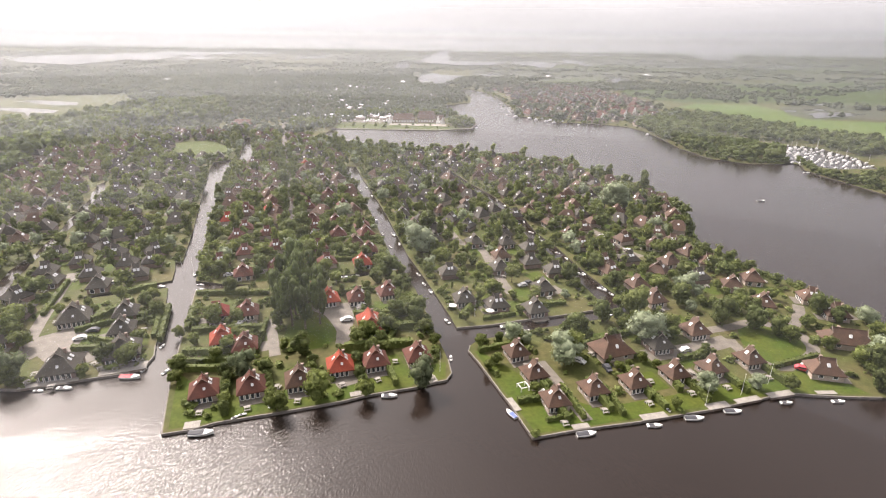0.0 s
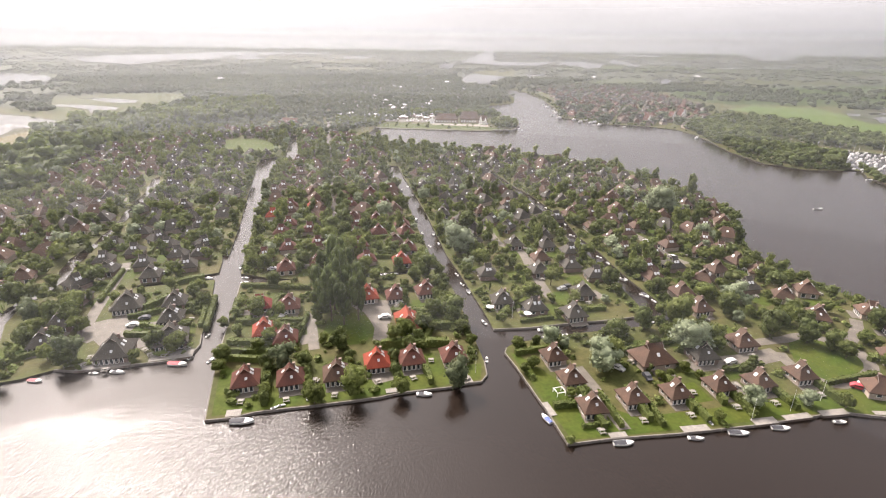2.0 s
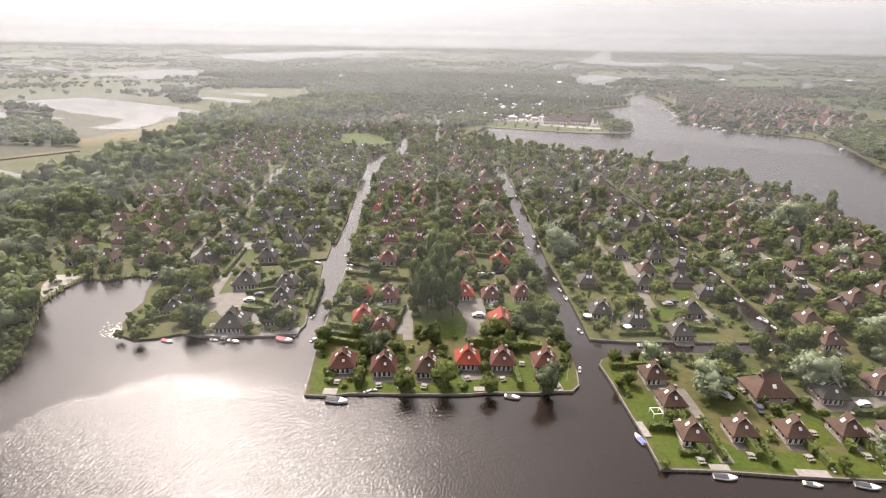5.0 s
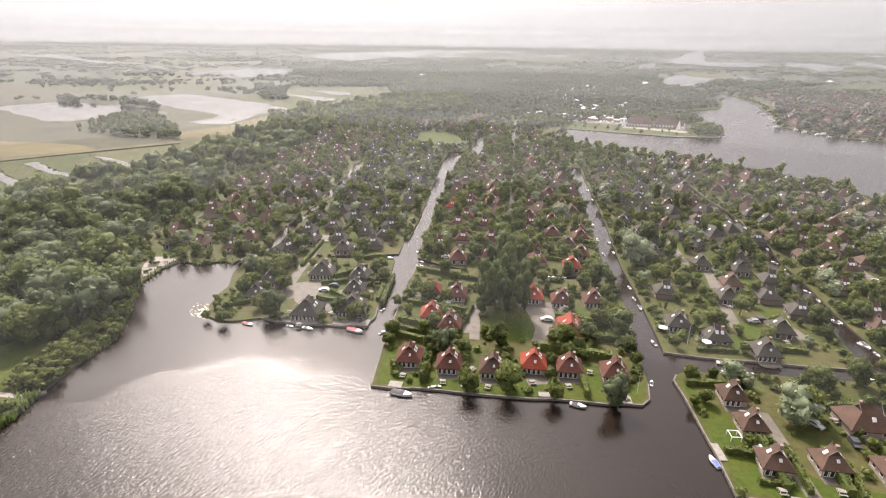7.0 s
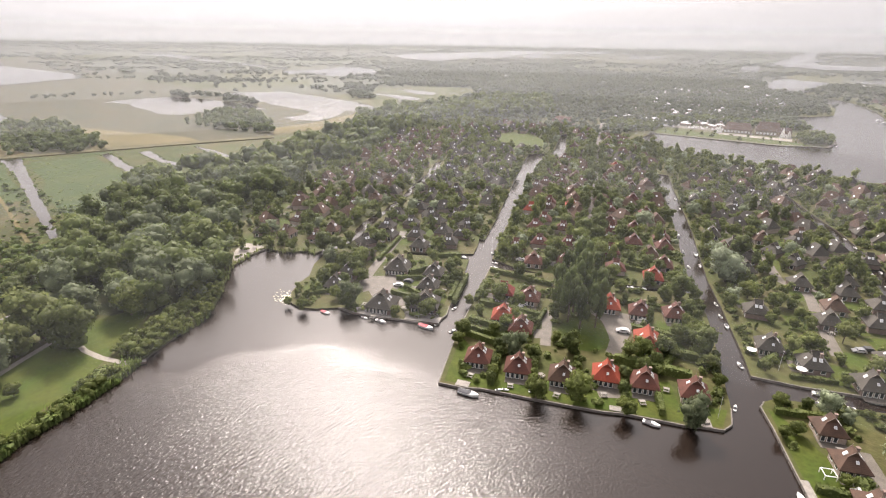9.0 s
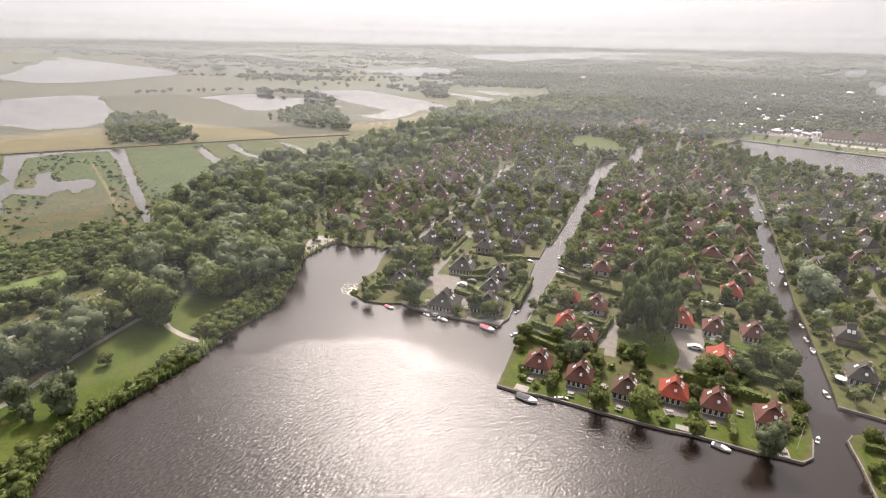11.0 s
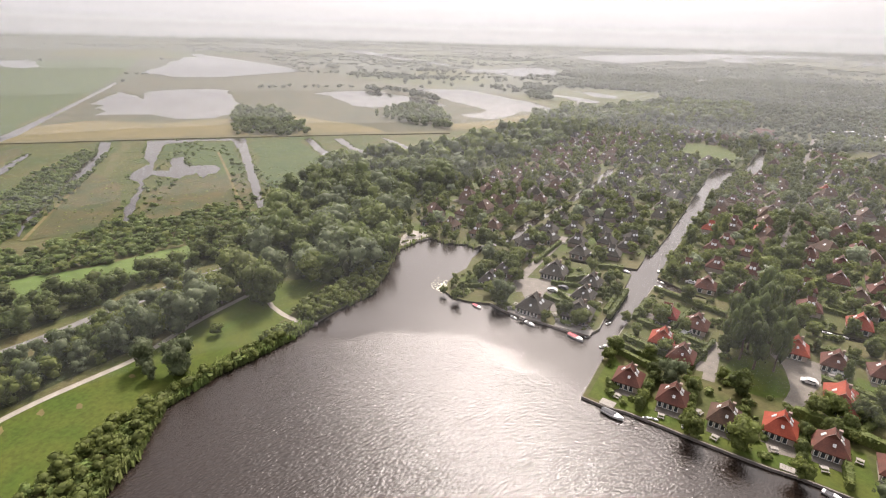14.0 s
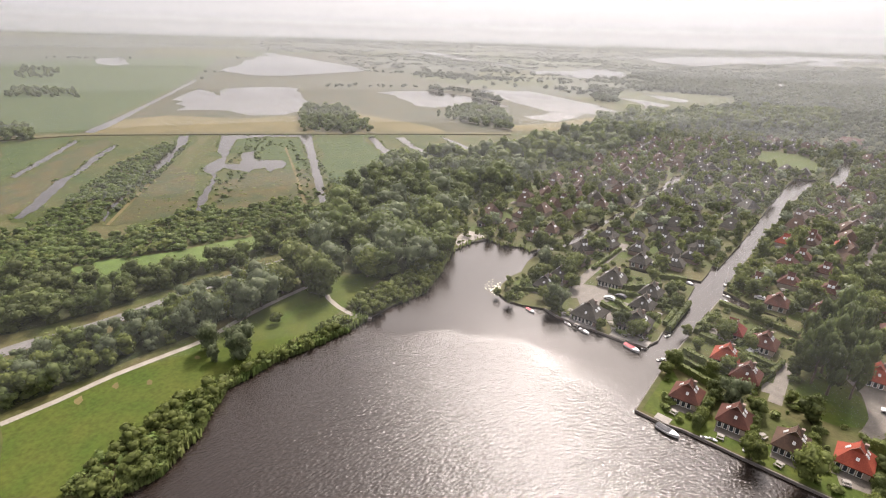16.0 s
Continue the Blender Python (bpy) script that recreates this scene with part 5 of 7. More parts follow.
def scatter(region, want, gap, seed):
    """Loose points in an outline, no two nearer than gap."""
    r = np.random.default_rng(seed)
    lo, hi = np.min(region, 0), np.max(region, 0)
    pts = r.uniform(lo, hi, (want * 6, 2))
    pts = pts[inside(pts, region)]
    cells, out = {}, []
    for p in pts:
        k = (int(p[0] // gap), int(p[1] // gap))
        if all(np.hypot(*(p - q)) > gap for i in (-1, 0, 1) for j in (-1, 0, 1) for q in cells.get((k[0] + i, k[1] + j), ())):
            cells.setdefault(k, []).append(p)
            out.append(p)
            if len(out) >= want:
                break
    return np.array(out)


rest_homes = [(x, y, random.uniform(0, 6.28), 3.6, 3.8, 2.4, 6.2, 4 if k == "g" else 3) for x, y, k in far_homes[30:]]
if rest_homes:
    tagged(new("holiday_houses", simple_houses(rest_homes)), "far rows of dark-roofed holiday houses among trees", "houses", kind="stuff")
town = [(p[0], p[1], random.uniform(0, 3.1), random.uniform(3, 4.6), random.uniform(3.6, 6), random.uniform(2.5, 4), random.uniform(6, 8.5), random.choice((2, 3, 3, 4, 4)))
        for p in scatter(village, 330, 10.5, 3)]
tagged(new("village_houses", simple_houses(town)), "far village of red and brown tiled houses", "houses", kind="stuff")
camp = [(p[0], p[1], random.uniform(0, 3.1), 2.1, 4.6, 2.8, 3.4, 1) for p in list(scatter(caravans, 270, 13.0, 4)) + list(scatter(caravans2, 26, 8.0, 5))]
tagged(new("caravans", simple_houses(camp)), "far rows of white caravans among trees", "caravans", kind="stuff")

# the long red-roofed inn on the spit of land
inn = tagged(new("inn"), "long low inn with red tiled roofs by the river", "building")
inn.matrix_basis = pose(-14, 606, LAND, 0, 0, 3)
for x, y, w, d, ze, zr in ((-17, 0, 13, 8, 3.5, 9.5), (9, 5, 11, 10, 4.0, 11.5), (24, -1, 5, 6, 3.0, 8.0)):
    part("wing", box((x - w + 0.6, x + w - 0.6, y - d + 0.6, y + d - 0.6, 0, ze)), M_WALL, inn, "brick wing")
    rf = part("roof", roof_bm(d, w, ze, zr, zr - 1.5, w * 0.8), M_ROOF["b"], inn, "red-brown tiled roof")
    rf.matrix_basis = pose(x, y, 0.15, 0, 0, 90)
    for k in range(int(w / 1.6)):
        part("window", box((x - w + 1.4 + k * 3.0, x - w + 3.2 + k * 3.0, y - d + 0.54, y - d + 0.597, 0.8, 2.6)), M_WHITE, inn, "white window frame")
for x, y, h in ((-32.5, -3, 7.5), (21, -4, 9.0), (26, -6, 7.0)):
    bm = bmesh.new()
    v = [bm.verts.new(p) for p in ((-3.2, -0.2, 0), (3.2, -0.2, 0), (0, -0.2, h), (-3.2, 0.2, 0), (3.2, 0.2, 0), (0, 0.2, h))]
    for f in ((0, 1, 2), (5, 4, 3), (0, 3, 4, 1), (1, 4, 5, 2), (2, 5, 3, 0)):
        bm.faces.new([v[i] for i in f])
    part("gable", bm, M_WHITE, inn, "white pointed gable").matrix_basis = pose(x, y - 8.0, 0, 0, 0, 35)


def far_cars(spots, label):
    """Rows of far parked cars as one mesh: a body and a cabin each."""
    vs, fs, n = [], [], 0
    for x, y, t in spots:
        c, q = math.cos(t), math.sin(t)
        for x0, x1, w, z0, z1, tuck in ((-2.0, 2.0, 0.85, 0.3, 0.9, 0.05), (-1.0, 1.4, 0.75, 0.9, 1.5, 0.35)):
            pts = [(x0, -w, z0), (x1, -w, z0), (x1, w, z0), (x0, w, z0), (x0 + tuck, -w, z1), (x1 - tuck, -w, z1), (x1 - tuck, w, z1), (x0 + tuck, w, z1)]
            vs += [(x + a_ * c - b_ * q, y + a_ * q + b_ * c, LAND + z_) for a_, b_, z_ in pts]
            fs += [[n + i for i in f] for f in ((0, 1, 5, 4), (1, 2, 6, 5), (2, 3, 7, 6), (3, 0, 4, 7), (4, 5, 6, 7))]
            n += 8
    return tagged(new("parked_cars", mesh_np("parked_cars", np.array(vs), [np.array(fs)], M_HULL)), label, "cars", kind="stuff")


lot_rng = random.Random(31)
lay("yard", [(-46, 580), (16, 574), (16, 590), (-46, 594)], 0.026, M_PATH, "pale gravel yard before the inn", "yard")
far_cars([(-150 + i * 3.1, y0 + 0.13 * i + lot_rng.uniform(-.6, .6), 1.5 + lot_rng.uniform(-.1, .1)) for y0 in (604, 615) for i in range(36) if lot_rng.random() < 0.62], "rows of white parked cars on the spit")


# ---- garden lawns and yards beside the houses ----
g_rng = random.Random(91)
for i, (x, y) in enumerate(house_spots):
    if math.hypot(x, y) > 340 or y < 112:
        continue
    for side, mat, what, name in ((1, M_LAWN, "small mown garden lawn beside a house", "lawn"), (-1, M_PAVING, "paved yard beside a house", "yard")):
        if name == "yard" and i % 3:
            continue
        a_, far_ = radians(16 + g_rng.choice((0, 90, 180, 270)) + g_rng.uniform(-12, 12)), 7.4 if name == "lawn" else 5.6
        cx, cy = x + far_ * math.cos(a_), y + far_ * math.sin(a_)
        hx, hy = (g_rng.uniform(3.0, 4.4), g_rng.uniform(3.5, 5.5)) if name == "lawn" else (g_rng.uniform(1.4, 2.2), g_rng.uniform(2, 3.4))
        q = [(cx + u * hx * math.cos(a_) - v * hy * math.sin(a_), cy + u * hx * math.sin(a_) + v * hy * math.cos(a_)) for u, v in ((-1, -1), (1, -0.9), (0.9, 1), (-1, 0.9))]
        if inside(q, main_land).all() and edge_distance(q, main_coast).min() > 0.7 and not inside(q, canal_f).any() and edge_distance([(cx, cy)], canal_f, True).min() > 6:
            lay(name, ragged(q, 0.35, 2.0, i), (0.036 if name == "lawn" else 0.048) + 0.00005 * i, mat, what, name)


# ---- leaves ----
def ico(sub=1):
    bm = bmesh.new()
    bmesh.ops.create_icosphere(bm, subdivisions=sub, radius=1.0)
    v = np.array([tuple(p.co) for p in bm.verts])
    f = np.array([[p.index for p in t.verts] for t in bm.faces])
    bm.free()
    return v, f


ICO1, ICO2 = ico(1), ico(2)


def crown(r, n_leaf, leaf, lobes, spread=(1, 1, 1), base=0.35, core=0.78, shape="round"):
    """Verts, quads and tris of a crown one unit high and about one wide: ragged lobes of small leaf sprays over a dark core."""
    vs, quads, tris, n = [], [], [], 0
    cs = []
    for i in range(lobes):
        a, u = r.uniform(0, 2 * math.pi), r.uniform(0, 1) ** 0.6
        z = r.uniform(base, 0.84)
        wide = {"round": math.sqrt(max(0.05, 1 - ((z - 0.58) / 0.46) ** 2)), "tall": 0.55, "cone": 1.25 - z}[shape]
        rad = r.uniform(0.15, 0.24) * (0.9 if shape == "tall" else 1.05)
        cs.append((math.cos(a) * u * 0.30 * wide * spread[0], math.sin(a) * u * 0.30 * wide * spread[1], z, rad))
    cs.append((0, 0, 0.62, 0.28 if shape == "round" else 0.2))
    cv, cf = ICO1
    for x, y, z, rad in cs:
        k = cv * rad * core * (1 + r.uniform(-0.25, 0.2, (len(cv), 1))) + (x, y, z)
        vs.append(k), tris.append(cf + n)
        n += len(cv)
    per = max(4, n_leaf // len(cs))
    for x, y, z, rad in cs:
        d = r.normal(size=(per, 3))
        d[:, 2] = np.abs(d[:, 2]) * 0.9 - 0.35 + 0.2 * r.normal(size=per)
        d /= np.linalg.norm(d, axis=1)[:, None]
        c = d * rad * r.uniform(0.82, 1.18, (per, 1)) + (x, y, z)
        nrm = d + r.normal(size=(per, 3)) * 0.45
        nrm /= np.linalg.norm(nrm, axis=1)[:, None]
        u = np.cross(nrm, r.normal(size=(per, 3)))
        u /= np.linalg.norm(u, axis=1)[:, None]
        w = np.cross(nrm, u)
        s = leaf * r.uniform(0.6, 1.35, (per, 1))
        q = np.stack([c - u * s, c - w * s * 0.6 + u * s * 0.1, c + u * s, c + w * s * 0.75 - u * s * 0.2], 1).reshape(-1, 3)
        vs.append(q), quads.append(np.arange(per * 4).reshape(-1, 4) + n)
        n += per * 4
    return np.concatenate(vs), np.concatenate(quads), np.concatenate(tris)


def join_crowns(name, temps, spots, mat, label, category, trunk=False):
    """Many crowns as one mesh. spots: x, y, height, width, ground height."""
    vs, qs, ts, n = [], [], [], 0
    for i, (x, y, h, w, z) in enumerate(spots):
        v, q, t = temps[i % len(temps)]
        a = rng.uniform(0, 6.28)
        c, s = math.cos(a), math.sin(a)
        k = np.stack([(v[:, 0] * c - v[:, 1] * s) * w + x, (v[:, 0] * s + v[:, 1] * c) * w + y, v[:, 2] * h + z], 1)
        vs.append(k), qs.append(q + n), ts.append(t + n)
        n += len(v)
    me = mesh_np(name, np.concatenate(vs), [np.concatenate(qs), np.concatenate(ts)], mat)
    return tagged(new(name, me), label, category, kind="stuff")


def trunk_bm(h, r0, limbs, seed, bare=0.3):
    r = random.Random(seed)
    bm = bmesh.new()
    top = h * 0.8
    last = Vector((0, 0, -0.1))
    lr = r0
    for i in range(1, 5):
        p = Vector((r.uniform(-.12, .12) * i, r.uniform(-.12, .12) * i, top * i / 4))
        taper(bm, last, p, lr, r0 * (1 - i / 4.6))
        last, lr = p, r0 * (1 - i / 4.6)
    for i in range(limbs):
        z = h * r.uniform(bare, 0.65)
        a = r.uniform(0, 6.28)
        ln = h * r.uniform(0.18, 0.3)
        taper(bm, Vector((0, 0, z)), Vector((math.cos(a) * ln, math.sin(a) * ln, z + ln * 0.7)), r0 * 0.45, r0 * 0.12)
    return bm


def taper(bm, a, b, ra, rb, sides=6):
    q = (b - a).to_track_quat("Z", "Y")
    rings = [[bm.verts.new(p + q @ Vector((r * math.cos(2 * math.pi * i / sides), r * math.sin(2 * math.pi * i / sides), 0))) for i in range(sides)]
             for p, r in ((a, ra), (b, rb))]
    for i in range(sides):
        j = (i + 1) % sides
        bm.faces.new((rings[0][i], rings[0][j], rings[1][j], rings[1][i]))
    bm.faces.new(rings[1])


TREES = {}
TREE_KINDS = {
    # leaf key, height, width, leaves, leaf size, lobes, lowest lobe, shape, label
    "oak": ("oak", 8.0, 8.5, 820, 0.045, 13, 0.22, "round", "round green broadleaf tree beside a garden"),
    "dark": ("dark", 8.0, 7.6, 820, 0.045, 14, 0.10, "round", "dense dark green broadleaf tree"),
    "lime": ("lime", 8.0, 7.5, 740, 0.045, 12, 0.25, "round", "light green young broadleaf tree"),
    "silver": ("silver", 8.0, 9.0, 820, 0.042, 15, 0.20, "round", "silvery grey-green willow with a loose crown"),
    "willow": ("willow", 8.0, 7.0, 820, 0.042, 14, 0.12, "round", "tall drooping grey-green willow by the water"),
    "poplar": ("dark", 14.0, 9.5, 640, 0.034, 14, 0.10, "tall", "tall dark columnar poplar"),
    "grove": ("grove", 14.0, 5.6, 430, 0.036, 12, 0.30, "round", "tall slim tree with a bare trunk in a grove"),
}


def make_tree(kind, v):
    leaf, h, w, n, size, lobes, base, shape, label = TREE_KINDS[kind]
    root = tagged(new("tree"), label, "tree", group=f"{kind} trees")
    r = np.random.default_rng(100 + v)
    part("trunk", trunk_bm(h, 0.22 if h < 10 else 0.28, 5, v, base), M_BARK, root, "brown bark")
    vs, q, t = crown(r, n, size, lobes, base=base, shape=shape, core=0.86)
    part("crown", mesh_np("crown", vs * (w, w, h), [q, t], LEAF[leaf]), None, root)
    return root


def put_tree(x, y, kind, h, z=None):
    v = random.randrange(3)
    s = h / TREE_KINDS[kind][1]
    return place(TREES, (kind, v), lambda: make_tree(kind, v + 10 * len(TREES)),
                 pose(x, y, LAND if z is None else z, 0, 0, random.uniform(0, 360)) @ Matrix.Diagonal((s * random.uniform(.9, 1.1), s * random.uniform(.9, 1.1), s, 1)))


trees_a = [(-27.1, 105.8, "oak", 7.5), (-35.5, 101.2, "oak", 6), (-15.5, 106.6, "oak", 6.5), (-2, 110.2, "willow", 9.5), (-47.5, 114.6, "willow", 7.5), (-63.7, 112.4, "oak", 4), (-4.6, 143.7, "dark", 9), (-7.6, 151.9, "oak", 8), (-11.1, 136.8, "oak", 6), (1.4, 130.5, "oak", 4), (-1.1, 136.8, "oak", 5), (-56.5, 133.5, "oak", 4), (-11, 147.3, "dark", 6), (-15, 177.8, "dark", 8), (-19.7, 172.8, "oak", 6), (24.1, 133, "silver", 6), (36.4, 120.4, "silver", 9), (44.8, 139.6, "silver", 7)]
trees_c = [(63.2, 132.1, "silver", 9), (69.4, 137, "silver", 6), (69.1, 108, "silver", 6), (82.4, 110, "silver", 6), (18, 120.4, "oak", 6), (14.3, 129.9, "oak", 4), (15.5, 117.8, "oak", 3.5), (26.1, 108.7, "oak", 3), (99.4, 139.8, "dark", 8), (104.4, 136.4, "dark", 7), (105.4, 131.9, "oak", 9), (90.7, 143.3, "dark", 8), (115.8, 140.5, "oak", 6), (50.1, 117.8, "oak", 4), (57.7, 121.8, "oak", 5), (58.4, 102.1, "oak", 4), (90.9, 109.1, "oak", 6), (60.5, 119.1, "oak", 4)]
trees_n = [(46.2, 133.7, "oak", 5), (128.2, 144.1, "dark", 6), (117.9, 116.4, "dark", 8), (118.2, 121.8, "oak", 6), (114.1, 109, "dark", 7), (78, 109.1, "oak", 4), (90.4, 155.6, "oak", 6), (82.8, 155.6, "dark", 7), (105.4, 151.7, "dark", 7), (99.7, 151.6, "oak", 7), (71.4, 133.7, "oak", 5), (62, 153.4, "oak", 5), (98, 265.4, "silver", 14), (124.1, 296.9, "poplar", 15), (130.1, 288.4, "oak", 7), (112.8, 290.4, "oak", 7), (-4, 201.9, "silver", 11), (-0.4, 185.9, "silver", 7)]
trees_w = [(-1.9, 228.9, "dark", 9), (34.4, 361.9, "silver", 7), (-64.8, 297.8, "lime", 7), (-94.3, 310.1, "dark", 7), (-95.2, 339.9, "dark", 8), (-60.5, 341.2, "dark", 8), (-181.6, 392.1, "oak", 8), (-175, 467.6, "dark", 12), (-174.2, 479.8, "dark", 11), (-6.6, 210.4, "oak", 7), (11.7, 188.9, "oak", 7), (21.1, 163.8, "oak", 6), (29.4, 173.2, "lime", 7), (23.1, 163.8, "lime", 5), (12.8, 188.9, "oak", 6), (-134.9, 14.8, "willow", 8), (-127.8, 21.3, "willow", 9), (-139.7, 34.1, "oak", 4)]
trees_e = [(-151.2, 52.5, "dark", 15), (-161.8, 51.4, "dark", 12), (-166.1, 43.9, "oak", 10), (-155.9, 71, "oak", 12), (-156.3, 80.2, "willow", 12), (-151.2, 89.2, "oak", 12), (-104.4, 110.7, "dark", 8), (-115.1, 102.3, "oak", 6), (-132.2, 133.3, "willow", 7), (-112.6, 128.2, "oak", 8), (-156.7, 136.4, "oak", 6), (-144.1, 142.7, "dark", 8), (-142.1, 155.7, "oak", 6), (-122.5, 139.8, "oak", 8), (-121.1, 102, "oak", 4), (-72.5, 134.2, "oak", 4)]
trees_p = [(-117.8, 131.9, "dark", 8.5), (-124.7, 133.7, "dark", 7), (-104.3, 113.2, "willow", 8), (-119.2, 108.2, "dark", 4.5), (-123.6, 108.7, "oak", 4), (-115.1, 121.9, "dark", 6), (-109.7, 143.7, "oak", 5), (-146.8, 26.9, "willow", 13.5), (-148.3, 17.7, "willow", 10.5), (-146.9, 10.7, "willow", 9), (-146.4, 2.8, "willow", 6.5), (-126.3, 20.5, "willow", 8.5), (-128.3, 14.6, "willow", 6), (-157.9, 41.4, "lime", 12.5), (-163, 49.8, "lime", 11), (-152, 33, "willow", 9), (-152, 23, "oak", 8)]
tree_spots = []
for x, y, k, h in trees_a + trees_c + trees_n + trees_w + trees_e + trees_p:
    put_tree(x, y, k, h)
    tree_spots.append((x, y))
for x0, y0, x1, y1, k in ((-53.1, 118.5, -46.9, 99.5, 8), (-43.7, 120.4, -36.9, 103.0, 7), (-32.3, 122.1, -27.5, 106.9, 5), (-20.0, 122.1, -16.8, 109.8, 4)):
    for i in range(k):
        f = (i + 0.5) / k
        put_tree(x0 + (x1 - x0) * f + random.uniform(-.3, .3), y0 + (y1 - y0) * f, random.choice(("oak", "dark", "dark")), random.uniform(2.7, 4.0))
grove_spots = [(-46, 143), (-42, 140.5), (-37.5, 139.5), (-33.5, 143), (-47.5, 150), (-42.5, 148.5), (-38, 149), (-48, 158), (-43, 157), (-38, 158), (-46, 166), (-50, 174)]
for x, y in grove_spots:
    put_tree(x + random.uniform(-.6, .6), y + random.uniform(-.6, .6), "grove", random.uniform(13.0, 17.0))
    tree_spots.append((x, y))
lane = smooth_line(a_road[4:], 9.0)
for x, y in lane:
    if y < 430:
        for sx in (-3.6, 3.4):
            if random.random() < 0.75:
                put_tree(x + sx + random.uniform(-.6, .6), y + random.uniform(-2, 2), random.choice(("dark", "oak", "grove")), random.uniform(6, 10))
                tree_spots.append((x + sx, y))

# ---- garden trees: the nearest as trees of their own, those behind joined ----
everywhere = [(-228, 125), (-185, 118), (-130, 100), (-60, 92), (10, 110), (24, 90), (150, 110), (150, 180), (140, 300), (110, 380), (20, 440), (-90, 480), (-250, 530), (-360, 480), (-300, 330), (-262, 205)]
pts = scatter(everywhere, 5200, 3.7, 11)
hs = np.array(house_spots)
keep = inside(pts, main_land) & ~inside(pts, canal_f) & ~inside(pts, lawn_round) & ~inside(pts, woods_main) & ~inside(pts, c_lawn_oval) & ~inside(pts, a_grove) & ~inside(pts, e_yard)
d_coast = np.minimum(edge_distance(pts, main_coast), edge_distance(pts, canal_f, True))
keep &= d_coast > 1.3
for rd in roads:
    keep &= edge_distance(pts, rd) > 2.6
d_house = np.min(np.hypot(pts[:, None, 0] - hs[None, :, 0], pts[:, None, 1] - hs[None, :, 1]), axis=1)
keep &= d_house > 4.3
front = np.minimum(edge_distance(pts, a_front), edge_distance(pts, c_front[:9]))
keep &= (front > 17) | ((front > 8) & (rng.uniform(size=len(pts)) < 0.12))
near_gardens = pts[:, 1] < 175
keep &= ~near_gardens | (rng.uniform(size=len(pts)) < 0.66)
keep &= rng.uniform(size=len(pts)) < 0.74
pts = pts[keep]
pts = pts[np.argsort(np.hypot(pts[:, 0], pts[:, 1]))]
n_single = 190
for x, y in pts[:n_single]:
    put_tree(x, y, random.choice(("oak", "oak", "dark", "oak", "lime", "dark", "silver") if x > 8 else ("oak", "dark", "oak", "dark", "lime", "poplar")), random.uniform(3.2, 7.2))
tmpl = [crown(np.random.default_rng(40 + i), 140, 0.082, 7, base=0.22) for i in range(6)]
tmpl_tall = [crown(np.random.default_rng(240 + i), 140, 0.076, 7, base=0.2, shape="tall") for i in range(5)]
rest_pts = pts[n_single:]
for key, sel, label in (("oak", rng.uniform(size=len(rest_pts)), "garden trees between the far houses"),):
    groups = {"oak": rest_pts[sel < 0.40], "dark": rest_pts[(sel >= 0.40) & (sel < 0.78)], "lime": rest_pts[(sel >= 0.78) & (sel < 0.93)], "silver": rest_pts[sel >= 0.93]}
    for k, g in groups.items():
        spots = [(x, y, h, h * random.uniform(1.0, 1.35), LAND - 0.5) for (x, y), h in zip(g, rng.uniform(2.6, 8.0, len(g)))]
        upright = [(x, y, h * 1.5, h * 1.05, z) for x, y, h, w, z in spots[::4]] if k != "silver" else []
        spots = [s for i, s in enumerate(spots) if i % 4 or k == "silver"]
        if upright:
            join_crowns("garden_trees", tmpl_tall, upright, LEAF[k], "upright " + {"oak": "green", "dark": "dark green", "lime": "light green"}[k] + " trees in the gardens of far houses", "trees")
        join_crowns("garden_trees", tmpl, spots, LEAF[k], {"oak": "green", "dark": "dark green", "lime": "light green", "silver": "silver-grey"}[k] + " trees in the gardens of far houses", "trees")

# ---- garden shrubs ----
shrub_t = [crown(np.random.default_rng(190 + i), 44, 0.16, 3, base=0.25) for i in range(5)]
shrubs = scatter(everywhere, 9000, 2.1, 51)
shrubs = shrubs[(np.hypot(shrubs[:, 0], shrubs[:, 1]) < 330) & inside(shrubs, main_land) & ~inside(shrubs, canal_f) & ~inside(shrubs, c_lawn_oval) & ~inside(shrubs, a_grove) & ~inside(shrubs, e_yard)]
ok = (np.min(np.hypot(shrubs[:, None, 0] - hs[None, :, 0], shrubs[:, None, 1] - hs[None, :, 1]), axis=1) > 4.4) & (edge_distance(shrubs, main_coast) > 0.6)
for rd in roads:
    ok &= edge_distance(shrubs, rd) > 2.3
clump = np.array([noise.noise((x / 7, y / 7, 4.2)) for x, y in shrubs])
on_front = np.minimum(edge_distance(shrubs, a_front), edge_distance(shrubs, c_front[:9])) < 11
ok &= (clump > 0.02) & (~on_front | (clump > 0.30))
shrubs = shrubs[ok]
for key, part_of in (("hedge", shrubs[::2]), ("oak", shrubs[1::4]), ("lime", shrubs[3::4])):
    join_crowns("shrubs", shrub_t, [(x, y, h, h * random.uniform(1.2, 2.0), LAND - 0.25 * h) for (x, y), h in zip(part_of, rng.uniform(0.9, 2.4, len(part_of)))],
                LEAF[key], "leafy garden shrubs between houses and lawns", "shrubs")

bank = []
